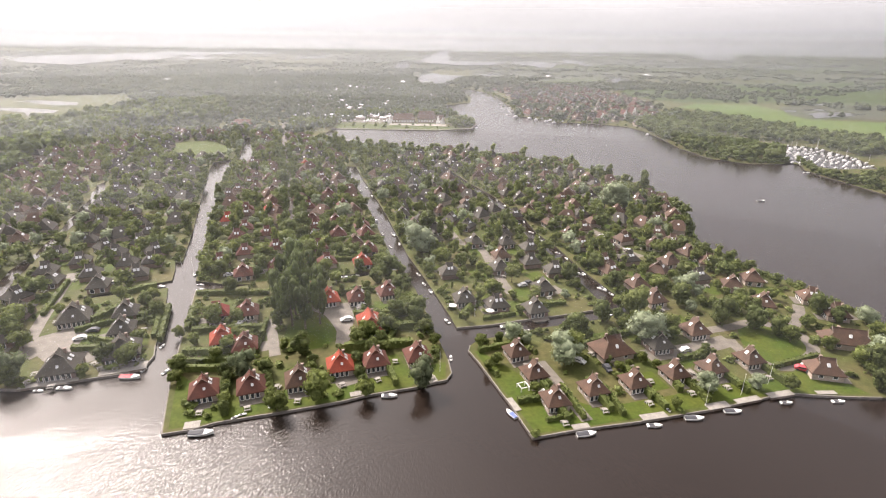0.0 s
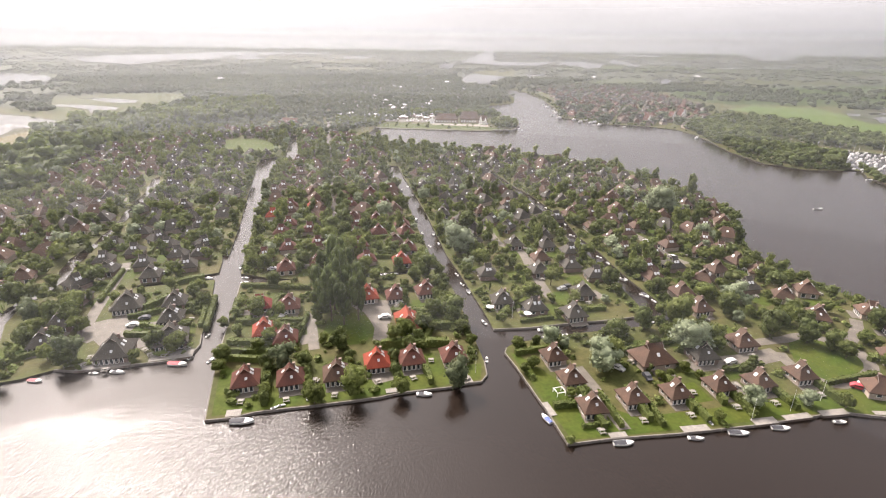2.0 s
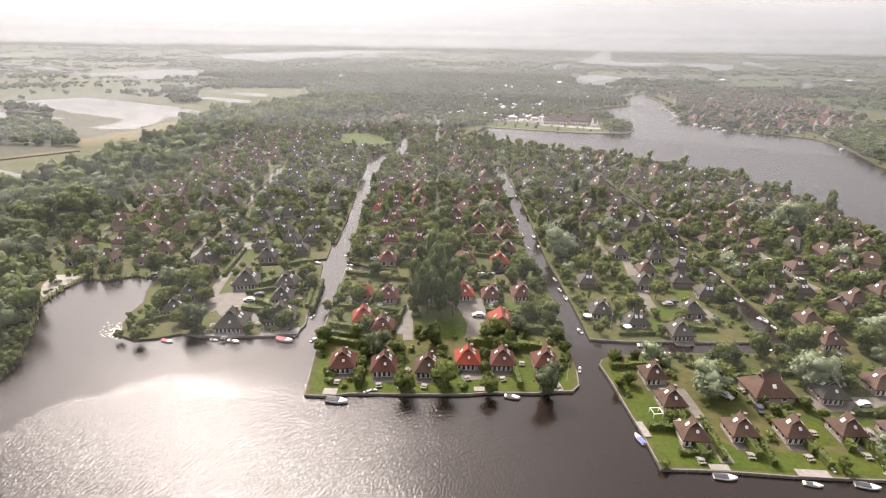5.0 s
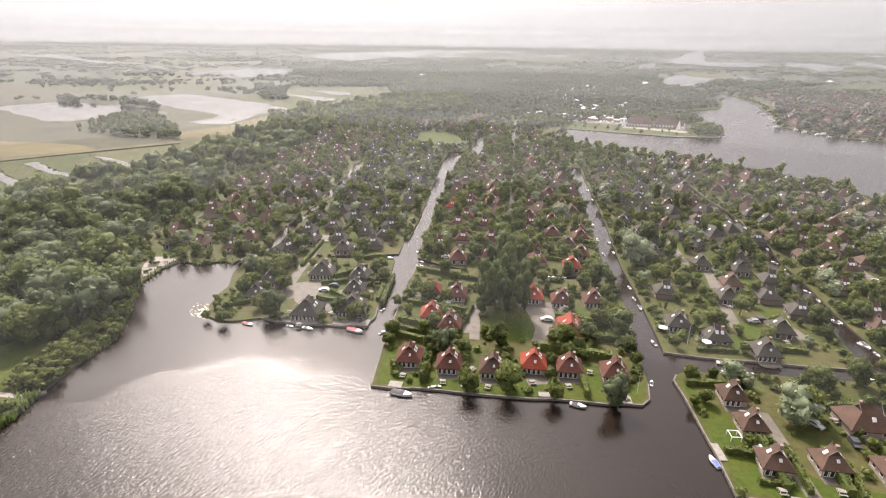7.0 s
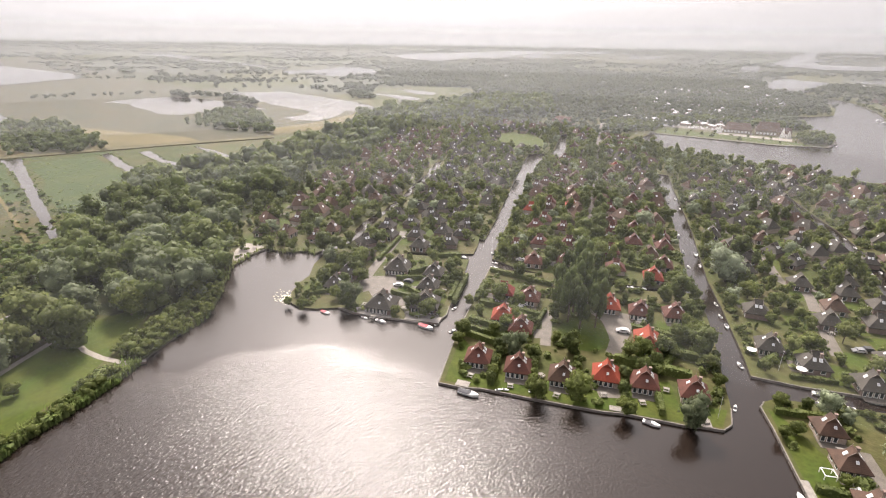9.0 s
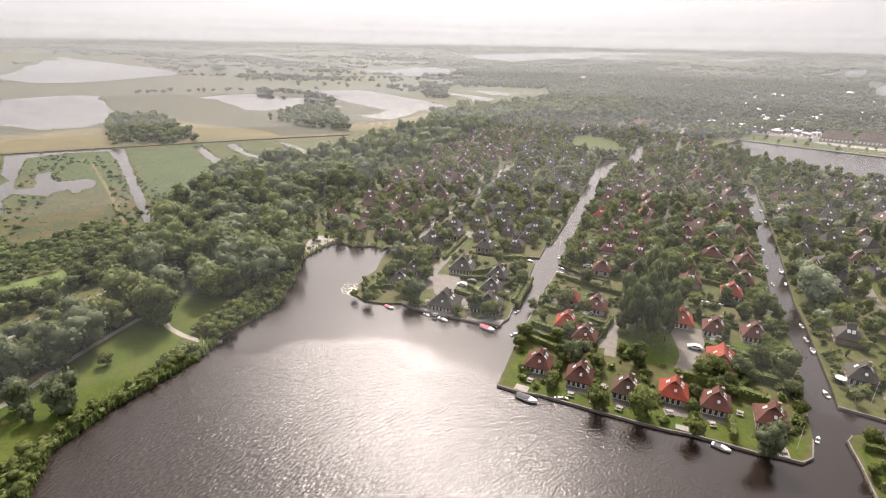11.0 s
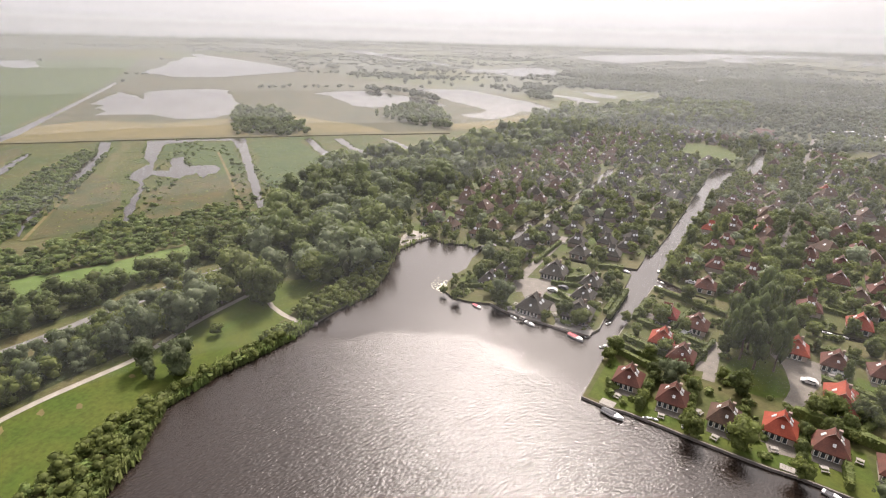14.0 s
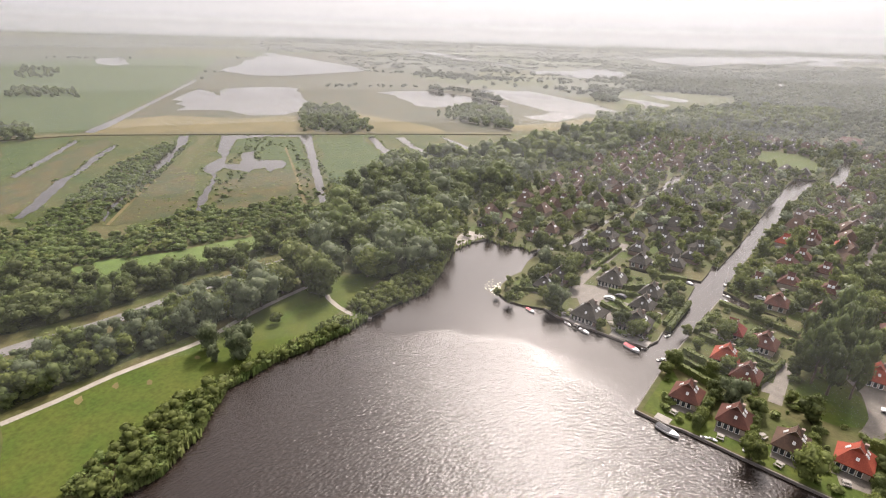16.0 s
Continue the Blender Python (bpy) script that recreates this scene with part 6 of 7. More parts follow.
for line in (canal1, a_west[:8], a_east, b_west[1:10], b_west[16:], canal3, c_west[:6], c_east[1:14]):
    for (x0, y0), (x1, y1) in zip(line[:-1], line[1:]):
        d = Vector((x1 - x0, y1 - y0))
        s = Vector((-d.y, d.x)).normalized() if d.length > 0.1 else Vector((1, 0))
        if not inside([(x0 + d.x / 2 + s.x, y0 + d.y / 2 + s.y)], main_land)[0]:
            s = -s
        for i in range(int(d.length / 1.3)):
            p = Vector((x0, y0)) + d * random.random() + s * random.uniform(0.9, 3.4)
            if noise.noise((p.x / 9, p.y / 9, 8.1)) > -0.18:
                bank.append((p.x, p.y))
bank = np.array(bank)
bank = bank[inside(bank, main_land) & (np.min(np.hypot(bank[:, None, 0] - hs[None, :, 0], bank[:, None, 1] - hs[None, :, 1]), axis=1) > 4.2)]
for key, part_of in (("hedge", bank[::2]), ("dark", bank[1::4]), ("oak", bank[3::4])):
    join_crowns("shrubs", shrub_t, [(x, y, h, h * random.uniform(1.0, 1.6), LAND - 0.2 * h) for (x, y), h in zip(part_of, rng.uniform(0.9, 2.8, len(part_of)))],
                LEAF[key], "bushes and hedges along the canal banks", "shrubs")

# ---- woods ----
wood_t = [crown(np.random.default_rng(60 + i), 400, 0.047, 11, base=0.12, core=0.86) for i in range(6)]
far_t = [crown(np.random.default_rng(80 + i), 30, 0.15, 4, base=0.2, core=0.95) for i in range(6)]
bush_t = [crown(np.random.default_rng(90 + i), 54, 0.12, 4, base=0.2, core=0.95) for i in range(6)]
tuft_t = [crown(np.random.default_rng(290 + i), 14, 0.22, 1, base=0.2) for i in range(4)]


def woods(region, want, gap, low, high, mat, label, temps, seed, wide=1.15, category="woods"):
    p = scatter(region, want, gap, seed)
    p = p[inside(p, main_land) | inside(p, east_land)]
    for d in ditches[:9] + [meadow_north, meadow_west]:
        p = p[~inside(p, d)]
    spots = [(x, y, h, h * random.uniform(0.8, 1.2) * wide, LAND - 0.06 * h) for (x, y), h in zip(p, rng.uniform(low, high, len(p)))]
    mats = mat if isinstance(mat, tuple) else (mat,)
    for i, each in enumerate(mats):
        own = spots[i::len(mats)]
        near = [q for q in own if math.hypot(q[0], q[1]) < 330 or temps is not wood_t]
        join_crowns("woods", temps, near, each, label, category)
        if len(near) < len(own):
            join_crowns("woods", far_t, [q for q in own if q not in near], each, label, category)


# undergrowth sheets; the shade of the crowns is put into their dark colour
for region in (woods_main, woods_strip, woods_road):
    lay("woodland_floor", ragged(region, 2.0, 8.0, 6), 0.022, M_FLOOR, "undergrowth and leaf litter, coloured dark for tree shade", "ground")
woods([p for p in woods_main if p[1] < 1e9], 820, 7.6, 9.0, 17.0, (LEAF["wood"], LEAF["dark"], LEAF["wood"], LEAF["willow"]), "dense green woodland beside the bay", wood_t, 21)
woods(woods_strip, 240, 3.6, 3.2, 7.5, (LEAF["wood"], LEAF["willow"], LEAF["oak"]), "belt of trees between path and road", wood_t, 22)
woods(field_marsh, 1500, 2.0, 0.2, 0.65, LEAF["reed"], "tufts of reed and sedge in the marsh", tuft_t, 53, 3.6, "scrub")
woods(field_dry1, 500, 3.4, 0.2, 0.6, LEAF["reed"], "tufts of reed and sedge in the marsh", tuft_t, 54, 3.6, "scrub")
woods(woods_road, 240, 4.6, 4.0, 8.5, (LEAF["wood"], LEAF["dark"]), "belt of trees along the road", wood_t, 23)
woods(scrub, 1700, 2.8, 1.4, 3.6, LEAF["scrub"], "low willow scrub in the marsh", bush_t, 24, 1.6, "scrub")
woods(shore_bush, 420, 2.2, 1.6, 3.8, LEAF["oak"], "leafy bushes along the bay shore", bush_t, 25, 1.3, "bushes")
woods(shore_bush, 1100, 1.2, 0.8, 2.0, LEAF["reed"], "light green reeds and bushes along the bay shore", tuft_t, 36, 1.6, "bushes")
woods(shore_bush2, 200, 1.9, 1.8, 4.2, LEAF["oak"], "leafy bushes along the bay shore", bush_t, 26, 1.3, "bushes")
thicket1 = [(-268.4, -29.9), (-308.7, -16.0), (-361.7, 12.1), (-436.4, 43.0), (-431.4, 53.8), (-353.0, 29.4), (-305.0, 13.2), (-271.3, -3.2), (-248.4, -21.6)]
thicket2 = [(-270.7, -41.3), (-242.7, -17.8), (-243.7, 8.0), (-262.7, 30.8), (-251.1, 48.7), (-261.6, 73.4), (-233.8, 81.1), (-253.2, 100.7), (-242.9, 108.9), (-198.8, 68.2), (-228.4, 43.5), (-218.4, 19.6), (-214.9, -3.7), (-215.7, -20.8), (-219.2, -36.8)]
woods(thicket1, 800, 2.4, 1.2, 3.0, (LEAF["scrub"], LEAF["scrub"], LEAF["willow"]), "dense willow thicket between the ditches", bush_t, 61, 1.7, "scrub")
woods(thicket2, 1100, 2.6, 1.4, 4.2, (LEAF["scrub"], LEAF["oak"], LEAF["scrub"], LEAF["wood"]), "dense willow thicket beside the meadow", bush_t, 62, 1.6, "scrub")
lay("path", ribbon(smooth_line([(-393.7, 115.9), (-324.6, 99.8), (-251.4, 81.6)], 5.0), 1.6), 0.30, M_STRAW, "trodden straw-coloured path across the marsh", "path")
lay("path", ribbon(smooth_line([(-335.3, 22.8), (-300.6, 10.1), (-258.9, -3.9)], 5.0), 1.6), 0.30, M_STRAW, "trodden straw-coloured path across the marsh", "path")
marsh_rows = [(-452, 112), (-440, 100), (-345, 62), (-300, 40), (-262, 22), (-250, 34), (-285, 52), (-330, 74), (-400, 104), (-420, 130), (-300, 95), (-240, 62), (-232, 110), (-290, 165), (-300, 120)]
woods(marsh_rows, 300, 3.2, 0.7, 2.4, LEAF["scrub"], "low scrub in the marsh", bush_t, 35, 2.0, "scrub")
woods(grove1, 130, 7.0, 7.0, 11.0, LEAF["wood"], "dark clump of trees in the fields", far_t, 27)
woods(grove2, 130, 7.0, 7.0, 10.0, LEAF["wood"], "dark clump of trees in the fields", far_t, 28)
for grove in (grove3, grove4, grove5):
    woods(grove, 60, 6.0, 6.0, 9.0, LEAF["wood"], "dark copse of trees in the meadows", far_t, 71)
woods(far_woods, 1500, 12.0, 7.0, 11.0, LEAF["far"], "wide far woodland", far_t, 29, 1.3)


def far_belts(seed, want, r0, r1, a0, a1, h0, h1, cut):
    """Patchy woods and tree belts over the far plain, where a slow noise is high."""
    g = np.random.default_rng(seed)
    rad, ang = np.sqrt(g.uniform(r0 * r0, r1 * r1, want)), np.radians(g.uniform(a0, a1, want))
    p = np.stack([rad * np.sin(ang), rad * np.cos(ang)], 1)
    if r1 < 1800:
        val = np.array([noise.noise((x / 320, y / 190, seed)) + 0.5 * noise.noise((x / 90, y / 60, seed + 3)) for x, y in p])
    else:
        val = np.array([noise.noise((a * 7, q / 230, seed)) + 0.5 * noise.noise((a * 22, q / 90, seed + 3)) for a, q in zip(ang, rad)])
    p = p[(val > cut) & (inside(p, main_land) | inside(p, east_land))]
    for lake in lakes + [field_green1, field_green2, field_green3, meadow_north, field_straw1, field_straw2, field_straw3]:
        p = p[~inside(p, lake)]
    spots = [(x, y, h, h * random.uniform(1.0, 2.2) * (1.0 if r1 < 1800 else 2.4), LAND - 0.1 * h + rise(x, y)) for (x, y), h in zip(p, g.uniform(h0, h1, len(p)))]
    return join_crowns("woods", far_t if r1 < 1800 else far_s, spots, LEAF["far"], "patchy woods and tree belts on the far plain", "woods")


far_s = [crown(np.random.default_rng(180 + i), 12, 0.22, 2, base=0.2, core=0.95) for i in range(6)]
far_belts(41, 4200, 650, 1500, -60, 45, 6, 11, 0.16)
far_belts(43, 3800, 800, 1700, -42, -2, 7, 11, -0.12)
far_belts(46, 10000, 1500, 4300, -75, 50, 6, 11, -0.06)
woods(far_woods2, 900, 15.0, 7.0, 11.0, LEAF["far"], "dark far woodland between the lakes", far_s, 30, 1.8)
far_belts(47, 1500, 1080, 1500, -25, 12, 7, 12, -0.2)
far_belts(48, 1600, 1000, 1500, 14, 50, 6, 10, 0.05)


def tree_rows(seed, count, r0, r1, a0, a1):
    """Long uneven rows of trees, as along far dikes and field edges."""
    g = np.random.default_rng(seed)
    out = []
    for _ in range(count):
        rad, ang = math.sqrt(g.uniform(r0 * r0, r1 * r1)), math.radians(g.uniform(a0, a1))
        x, y, turn, ln = rad * math.sin(ang), rad * math.cos(ang), -ang + g.normal() * 0.35, g.uniform(120, 420) * (0.6 + rad / 2500)
        k = int(ln / 9)
        s = (np.arange(k) / k - 0.5) * ln
        p = np.stack([x + s * math.cos(turn) + g.normal(size=k) * 7, y + s * math.sin(turn) + g.normal(size=k) * 12], 1)
        out.append(p[g.uniform(size=k) < 0.85])
    p = np.concatenate(out)
    p = p[(inside(p, main_land) | inside(p, east_land)) & (np.hypot(p[:, 0], p[:, 1]) < 4500)]
    for lake in lakes + [field_green1, field_green2, field_green3, meadow_north, field_straw1, field_straw2, field_straw3]:
        p = p[~inside(p, lake)]
    spots = [(x, y, h, h * g.uniform(1.1, 2.0), LAND - 0.12 * h + rise(x, y)) for (x, y), h in zip(p, g.uniform(5, 9, len(p)))]
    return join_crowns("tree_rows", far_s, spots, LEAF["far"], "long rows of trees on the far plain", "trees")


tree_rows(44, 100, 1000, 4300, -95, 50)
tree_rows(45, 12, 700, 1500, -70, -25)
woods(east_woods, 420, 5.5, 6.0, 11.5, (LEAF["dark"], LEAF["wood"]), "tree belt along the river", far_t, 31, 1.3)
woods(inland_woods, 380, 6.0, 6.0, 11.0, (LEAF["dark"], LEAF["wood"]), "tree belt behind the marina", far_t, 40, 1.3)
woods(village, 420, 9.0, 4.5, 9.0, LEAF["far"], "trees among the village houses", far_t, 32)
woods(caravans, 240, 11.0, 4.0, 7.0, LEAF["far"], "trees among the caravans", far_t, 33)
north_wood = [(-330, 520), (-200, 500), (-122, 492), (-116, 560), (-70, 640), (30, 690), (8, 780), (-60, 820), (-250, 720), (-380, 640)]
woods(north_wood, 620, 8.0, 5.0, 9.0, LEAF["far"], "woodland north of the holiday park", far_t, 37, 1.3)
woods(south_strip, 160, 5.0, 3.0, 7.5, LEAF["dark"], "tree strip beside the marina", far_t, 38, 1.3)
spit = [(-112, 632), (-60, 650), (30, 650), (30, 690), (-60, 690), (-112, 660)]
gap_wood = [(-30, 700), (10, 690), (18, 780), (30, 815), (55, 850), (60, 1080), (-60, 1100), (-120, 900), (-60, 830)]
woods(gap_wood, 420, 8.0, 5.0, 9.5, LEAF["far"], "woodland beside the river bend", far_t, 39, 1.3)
for k, clump_of in enumerate((spit, [(-142, 536), (-150, 592), (-112, 594), (-104, 575), (-102, 550)], [(24, 612), (19, 585), (30, 562), (46, 575), (47, 600), (38, 614)])):
    woods(clump_of, 90, 5.0, 5.0, 10.0, LEAF["dark"], "trees round the inn on the spit", far_t, 34 + 60 * k)
woods([(-100, 556), (30, 552), (20, 572), (-100, 590)], 26, 11.0, 2.0, 5.0, LEAF["oak"], "small trees on the lawn of the spit", far_t, 72)

for x, y, w in ((-127.7, -14.9, 2.2), (-129.4, -7.5, 1.8), (-126.8, -0.5, 1.8), (-132.3, 11.2, 1.6)):
    lay("sand_patch", [(x + w * math.cos(a) * random.uniform(.5, 1), y + w * 0.55 * math.sin(a) * random.uniform(.5, 1)) for a in [i * math.pi / 5 for i in range(10)]], 0.05, M_STRAW, "bare sandy patch in the park lawn", "sand")
lay("yard", [(-172, 38), (-166, 39), (-168, 55), (-178, 54)], 0.05, M_PATH, "pale sandy yard behind the hedge", "yard")

east_bank = []
for (x0, y0), (x1, y1) in zip(river_east[3:-1], river_east[4:]):
    d = Vector((x1 - x0, y1 - y0))
    s = Vector((-d.y, d.x)).normalized()
    if not inside([(x0 + d.x / 2 + 3 * s.x, y0 + d.y / 2 + 3 * s.y)], east_land)[0]:
        s = -s
    for i in range(int(d.length / 2.2)):
        p = Vector((x0, y0)) + d * random.random() + s * random.uniform(1.0, 9.0)
        if (y0 > 480 and random.random() < 0.35) or y0 <= 480:
            east_bank.append((p.x, p.y))
east_bank = np.array(east_bank)
east_bank = east_bank[inside(east_bank, east_land)]
join_crowns("bushes", bush_t, [(x, y, h, h * 1.4, LAND - 0.15 * h) for (x, y), h in zip(east_bank, rng.uniform(2.0, 5.5, len(east_bank)))], LEAF["dark"], "dark bushes along the far river bank", "bushes")

# reeds along the natural shores
reed_v, reed_f, n = [], [], 0
for line, depth, per in ((bay_shore[:12], 5.5, 46), (bay_shore[12:], 1.6, 3), (c_east, 2.5, 5)):
    for (x0, y0), (x1, y1) in zip(line[:-1], line[1:]):
        d = Vector((x1 - x0, y1 - y0))
        s = Vector((-d.y, d.x)).normalized()
        if not inside([(x0 + d.x / 2 + s.x * 0.5, y0 + d.y / 2 + s.y * 0.5)], main_land)[0]:
            s = -s
        for i in range(int(d.length * per)):
            p = Vector((x0, y0)) + d * random.random() + s * random.uniform(-0.9, depth) * random.random()
            a, h, w = random.uniform(0, 3.14), random.uniform(0.8, 1.9), random.uniform(0.15, 0.35)
            u, lean = Vector((math.cos(a), math.sin(a))) * w, Vector((random.uniform(-.4, .4), random.uniform(-.4, .4)))
            reed_v += [(p.x - u.x, p.y - u.y, -0.2), (p.x + u.x, p.y + u.y, -0.2), (p.x + u.x * .5 + lean.x, p.y + u.y * .5 + lean.y, h + 0.3), (p.x - u.x * .7 + lean.x, p.y - u.y * .7 + lean.y, h)]
            reed_f.append((n, n + 1, n + 2, n + 3))
            n += 4
tagged(new("reeds", mesh_np("reeds", np.array(reed_v), [np.array(reed_f)], LEAF["reed"])), "green and straw-coloured reeds along the shores", "reeds", kind="stuff")


# rough growth along the ditches and lake shores
edge_rng = random.Random(17)
for lines, step, low, high, key in ((ditches[:9], 2.2, 0.5, 1.5, "scrub"), (lakes[:7], 9.0, 1.0, 2.4, "wood")):
    rim = []
    for line in lines:
        for (x0, y0), (x1, y1) in zip(line, line[1:] + line[:1]):
            d = Vector((x1 - x0, y1 - y0))
            for i in range(int(d.length / step)):
                f = edge_rng.random()
                p = (x0 + d.x * f + edge_rng.uniform(-1.6, 1.6), y0 + d.y * f + edge_rng.uniform(-1.6, 1.6))
                if noise.noise((p[0] / 25, p[1] / 25, 2.7)) > -0.12:
                    rim.append(p)
    rim = np.array(rim)
    for line in lines:
        rim = rim[~inside(rim, line)]
    join_crowns("shore_growth", tuft_t, [(x, y, h, h * edge_rng.uniform(1.4, 2.8), LAND - 0.15 * h) for (x, y), h in zip(rim, rng.uniform(low, high, len(rim)))],
                LEAF[key], "rough reeds and bushes along the water's edge", "bushes")


# patch of small pale discs on the water off the tip of the dark-roofed gardens
pad_rng = np.random.default_rng(12)
pad_c = pad_rng.normal(size=(260, 2)) * (2.6, 1.7) + (-125.0, 106.5)
pad_c = pad_c[~inside(pad_c, main_land)]
pad_v = np.concatenate([[(x + r * math.cos(k * math.pi / 3), y + r * math.sin(k * math.pi / 3), 0.05 + 0.0002 * i) for k in range(6)] for i, ((x, y), r) in enumerate(zip(pad_c, pad_rng.uniform(0.15, 0.4, len(pad_c))))])
pads = mesh_np("lily_pads", pad_v, [np.arange(len(pad_v)).reshape(-1, 6)], M_PADS)
tagged(new("lily_pads", pads), "patch of small pale discs on the water off the bank", "water lilies", kind="stuff")


# ---- hedges ----
def hedge(a, b, h=1.7, w=1.2, label="clipped dark green garden hedge"):
    a, b = Vector(a), Vector(b)
    d = b - a
    ln = d.length
    k = max(2, int(ln / 0.9))
    vs, fs, n = [], [], 0
    r = np.random.default_rng(int(abs(a.x * 31 + a.y * 17)) + 1)
    for i in range(k + 1):
        x = ln * i / k
        hh, ww = h * r.uniform(0.82, 1.02), w * r.uniform(0.42, 0.52)
        vs += [(x, -ww, -0.05), (x, ww, -0.05), (x, ww * 0.85, hh), (x, -ww * 0.85, hh)]
    for i in range(k):
        o = i * 4
        fs += [(o, o + 4, o + 7, o + 3), (o + 1, o + 2, o + 6, o + 5), (o + 3, o + 7, o + 6, o + 2)]
    fs += [(0, 3, 2, 1), (k * 4, k * 4 + 1, k * 4 + 2, k * 4 + 3)]
    n = len(vs)
    for i in range(int(ln * 14)):
        x, side = r.uniform(0, ln), r.uniform()
        c = Vector((x, r.uniform(-w / 2, w / 2), h * r.uniform(0.9, 1.12))) if side < 0.45 else Vector((x, w / 2 * (1 if side < 0.72 else -1), r.uniform(0.2, h)))
        u = Vector(r.normal(size=3)).normalized() * r.uniform(0.15, 0.34)
        v = u.cross(Vector(r.normal(size=3))).normalized() * r.uniform(0.15, 0.3)
        vs += [tuple(c - u), tuple(c - v), tuple(c + u), tuple(c + v)]
        fs.append((n, n + 1, n + 2, n + 3))
        n += 4
    ob = new("hedge", mesh_of("hedge", vs, fs, LEAF["hedge"]))
    ob.matrix_basis = pose(a.x, a.y, LAND, 0, 0, math.degrees(math.atan2(d.y, d.x)))
    return tagged(ob, label, "hedge", group="garden hedges")


for a, b, h, w in (((-102.4, 142.7), (-97.1, 156.0), 2.2, 1.8), ((-94.1, 141.9), (-86.6, 150.1), 1.8, 1.6), ((-104.8, 161.2), (-95.6, 168.8), 1.8, 1.8), ((-97.4, 133.0), (-88.3, 130.4), 1.7, 1.2), ((-85.9, 152.2), (-79.6, 133.9), 1.6, 1.4),
                   ((-53.1, 118.5), (-46.9, 99.5), 1.9, 1.7), ((-43.7, 120.4), (-36.9, 103.0), 1.8, 1.6), ((-32.3, 122.1), (-27.5, 106.9), 1.8, 1.6), ((-20.0, 122.1), (-16.8, 109.8), 1.7, 1.4), ((28.2, 110.8), (31.4, 97.1), 2.0, 1.7), ((39.9, 112.4), (42.5, 100.5), 2.0, 1.7), ((51.5, 117.5), (54.3, 105.0), 2.0, 1.7), ((61.7, 117.7), (62.3, 108.1), 2.0, 1.6),
                   ((-8.5, 111.0), (-12.0, 121.0), 2.0, 1.4),
                   ((-64.0, 117.5), (-53.5, 117.5), 1.8, 1.4), ((-67.5, 125.5), (-50.0, 126.5), 1.8, 1.6), ((-70.0, 137.0), (-50.0, 139.5), 1.8, 1.8), ((-66.0, 121.0), (-48.5, 122.0), 1.6, 1.2),
                   ((-48.0, 125.0), (-50.0, 144.0), 1.6, 1.2), ((-72.0, 138.0), (-76.0, 152.0), 1.6, 1.4), ((-61.5, 141.0), (-63.0, 156.0), 1.7, 1.4), ((-24.0, 127.5), (-5.0, 130.0), 2.4, 2.0),
                   ((-13.0, 139.0), (-1.5, 141.0), 2.2, 2.2), ((-24.0, 147.5), (-4.0, 149.5), 2.0, 2.0), ((-12.0, 128.0), (-10.5, 141.0), 2.0, 1.6), ((-32.0, 163.0), (-8.0, 168.0), 1.8, 1.6),
                   ((-79.0, 162.5), (-55.0, 163.0), 1.6, 1.4), ((21.0, 104.0), (34.0, 106.5), 1.7, 1.4), ((35.5, 98.0), (33.0, 110.0), 1.6, 1.2), ((45.0, 99.0), (43.5, 110.0), 1.6, 1.2),
                   ((56.0, 101.5), (53.0, 113.0), 1.7, 1.4), ((67.5, 104.0), (65.0, 114.5), 1.7, 1.4), ((79.0, 107.5), (76.0, 119.0), 1.7, 1.4), ((91.0, 110.5), (89.0, 121.0), 1.8, 1.6),
                   ((92.0, 118.5), (108.0, 124.0), 1.5, 1.2), ((26.5, 97.3), (33.0, 99.0), 1.1, 0.8), ((13.5, 126.5), (26.0, 131.0), 1.6, 1.4), ((42.0, 129.0), (60.0, 137.0), 1.7, 1.4),
                   ((68.0, 122.5), (80.0, 126.0), 1.5, 1.2), ((60.0, 131.0), (72.0, 146.0), 1.6, 1.4), ((111.0, 131.0), (124.0, 137.0), 1.8, 1.6), ((125.0, 150.0), (137.0, 151.5), 1.8, 1.6),
                   ((9.5, 146.0), (16.0, 160.0), 1.8, 1.4), ((16.5, 145.0), (27.0, 148.5), 1.2, 1.0), ((28.0, 153.0), (45.0, 156.0), 1.5, 1.3), ((-98.0, 122.0), (-88.0, 114.5), 1.7, 1.6),
                   ((-98.5, 127.0), (-88.0, 128.5), 1.8, 1.6), ((-104.0, 137.0), (-86.0, 150.0), 1.6, 1.2), ((-92.0, 140.0), (-82.0, 147.0), 1.6, 1.2), ((-120.0, 147.0), (-128.0, 172.0), 1.6, 1.3),
                   ((-77.0, 132.0), (-84.0, 153.0), 1.7, 1.6), ((-112.0, 121.0), (-122.0, 110.0), 1.5, 1.4), ((-84.0, 180.5), (-64.0, 184.5), 1.5, 1.3), ((-66.0, 192.0), (-50.0, 195.0), 1.6, 1.3),
                   ((-46.0, 193.0), (-30.0, 194.0), 1.6, 1.3), ((-37.0, 198.5), (-20.0, 192.0), 1.5, 1.2), ((-85.0, 205.0), (-57.0, 212.0), 1.7, 1.4), ((-52.0, 214.0), (-22.0, 219.0), 1.7, 1.4)):
    hedge(a, b, h, w)
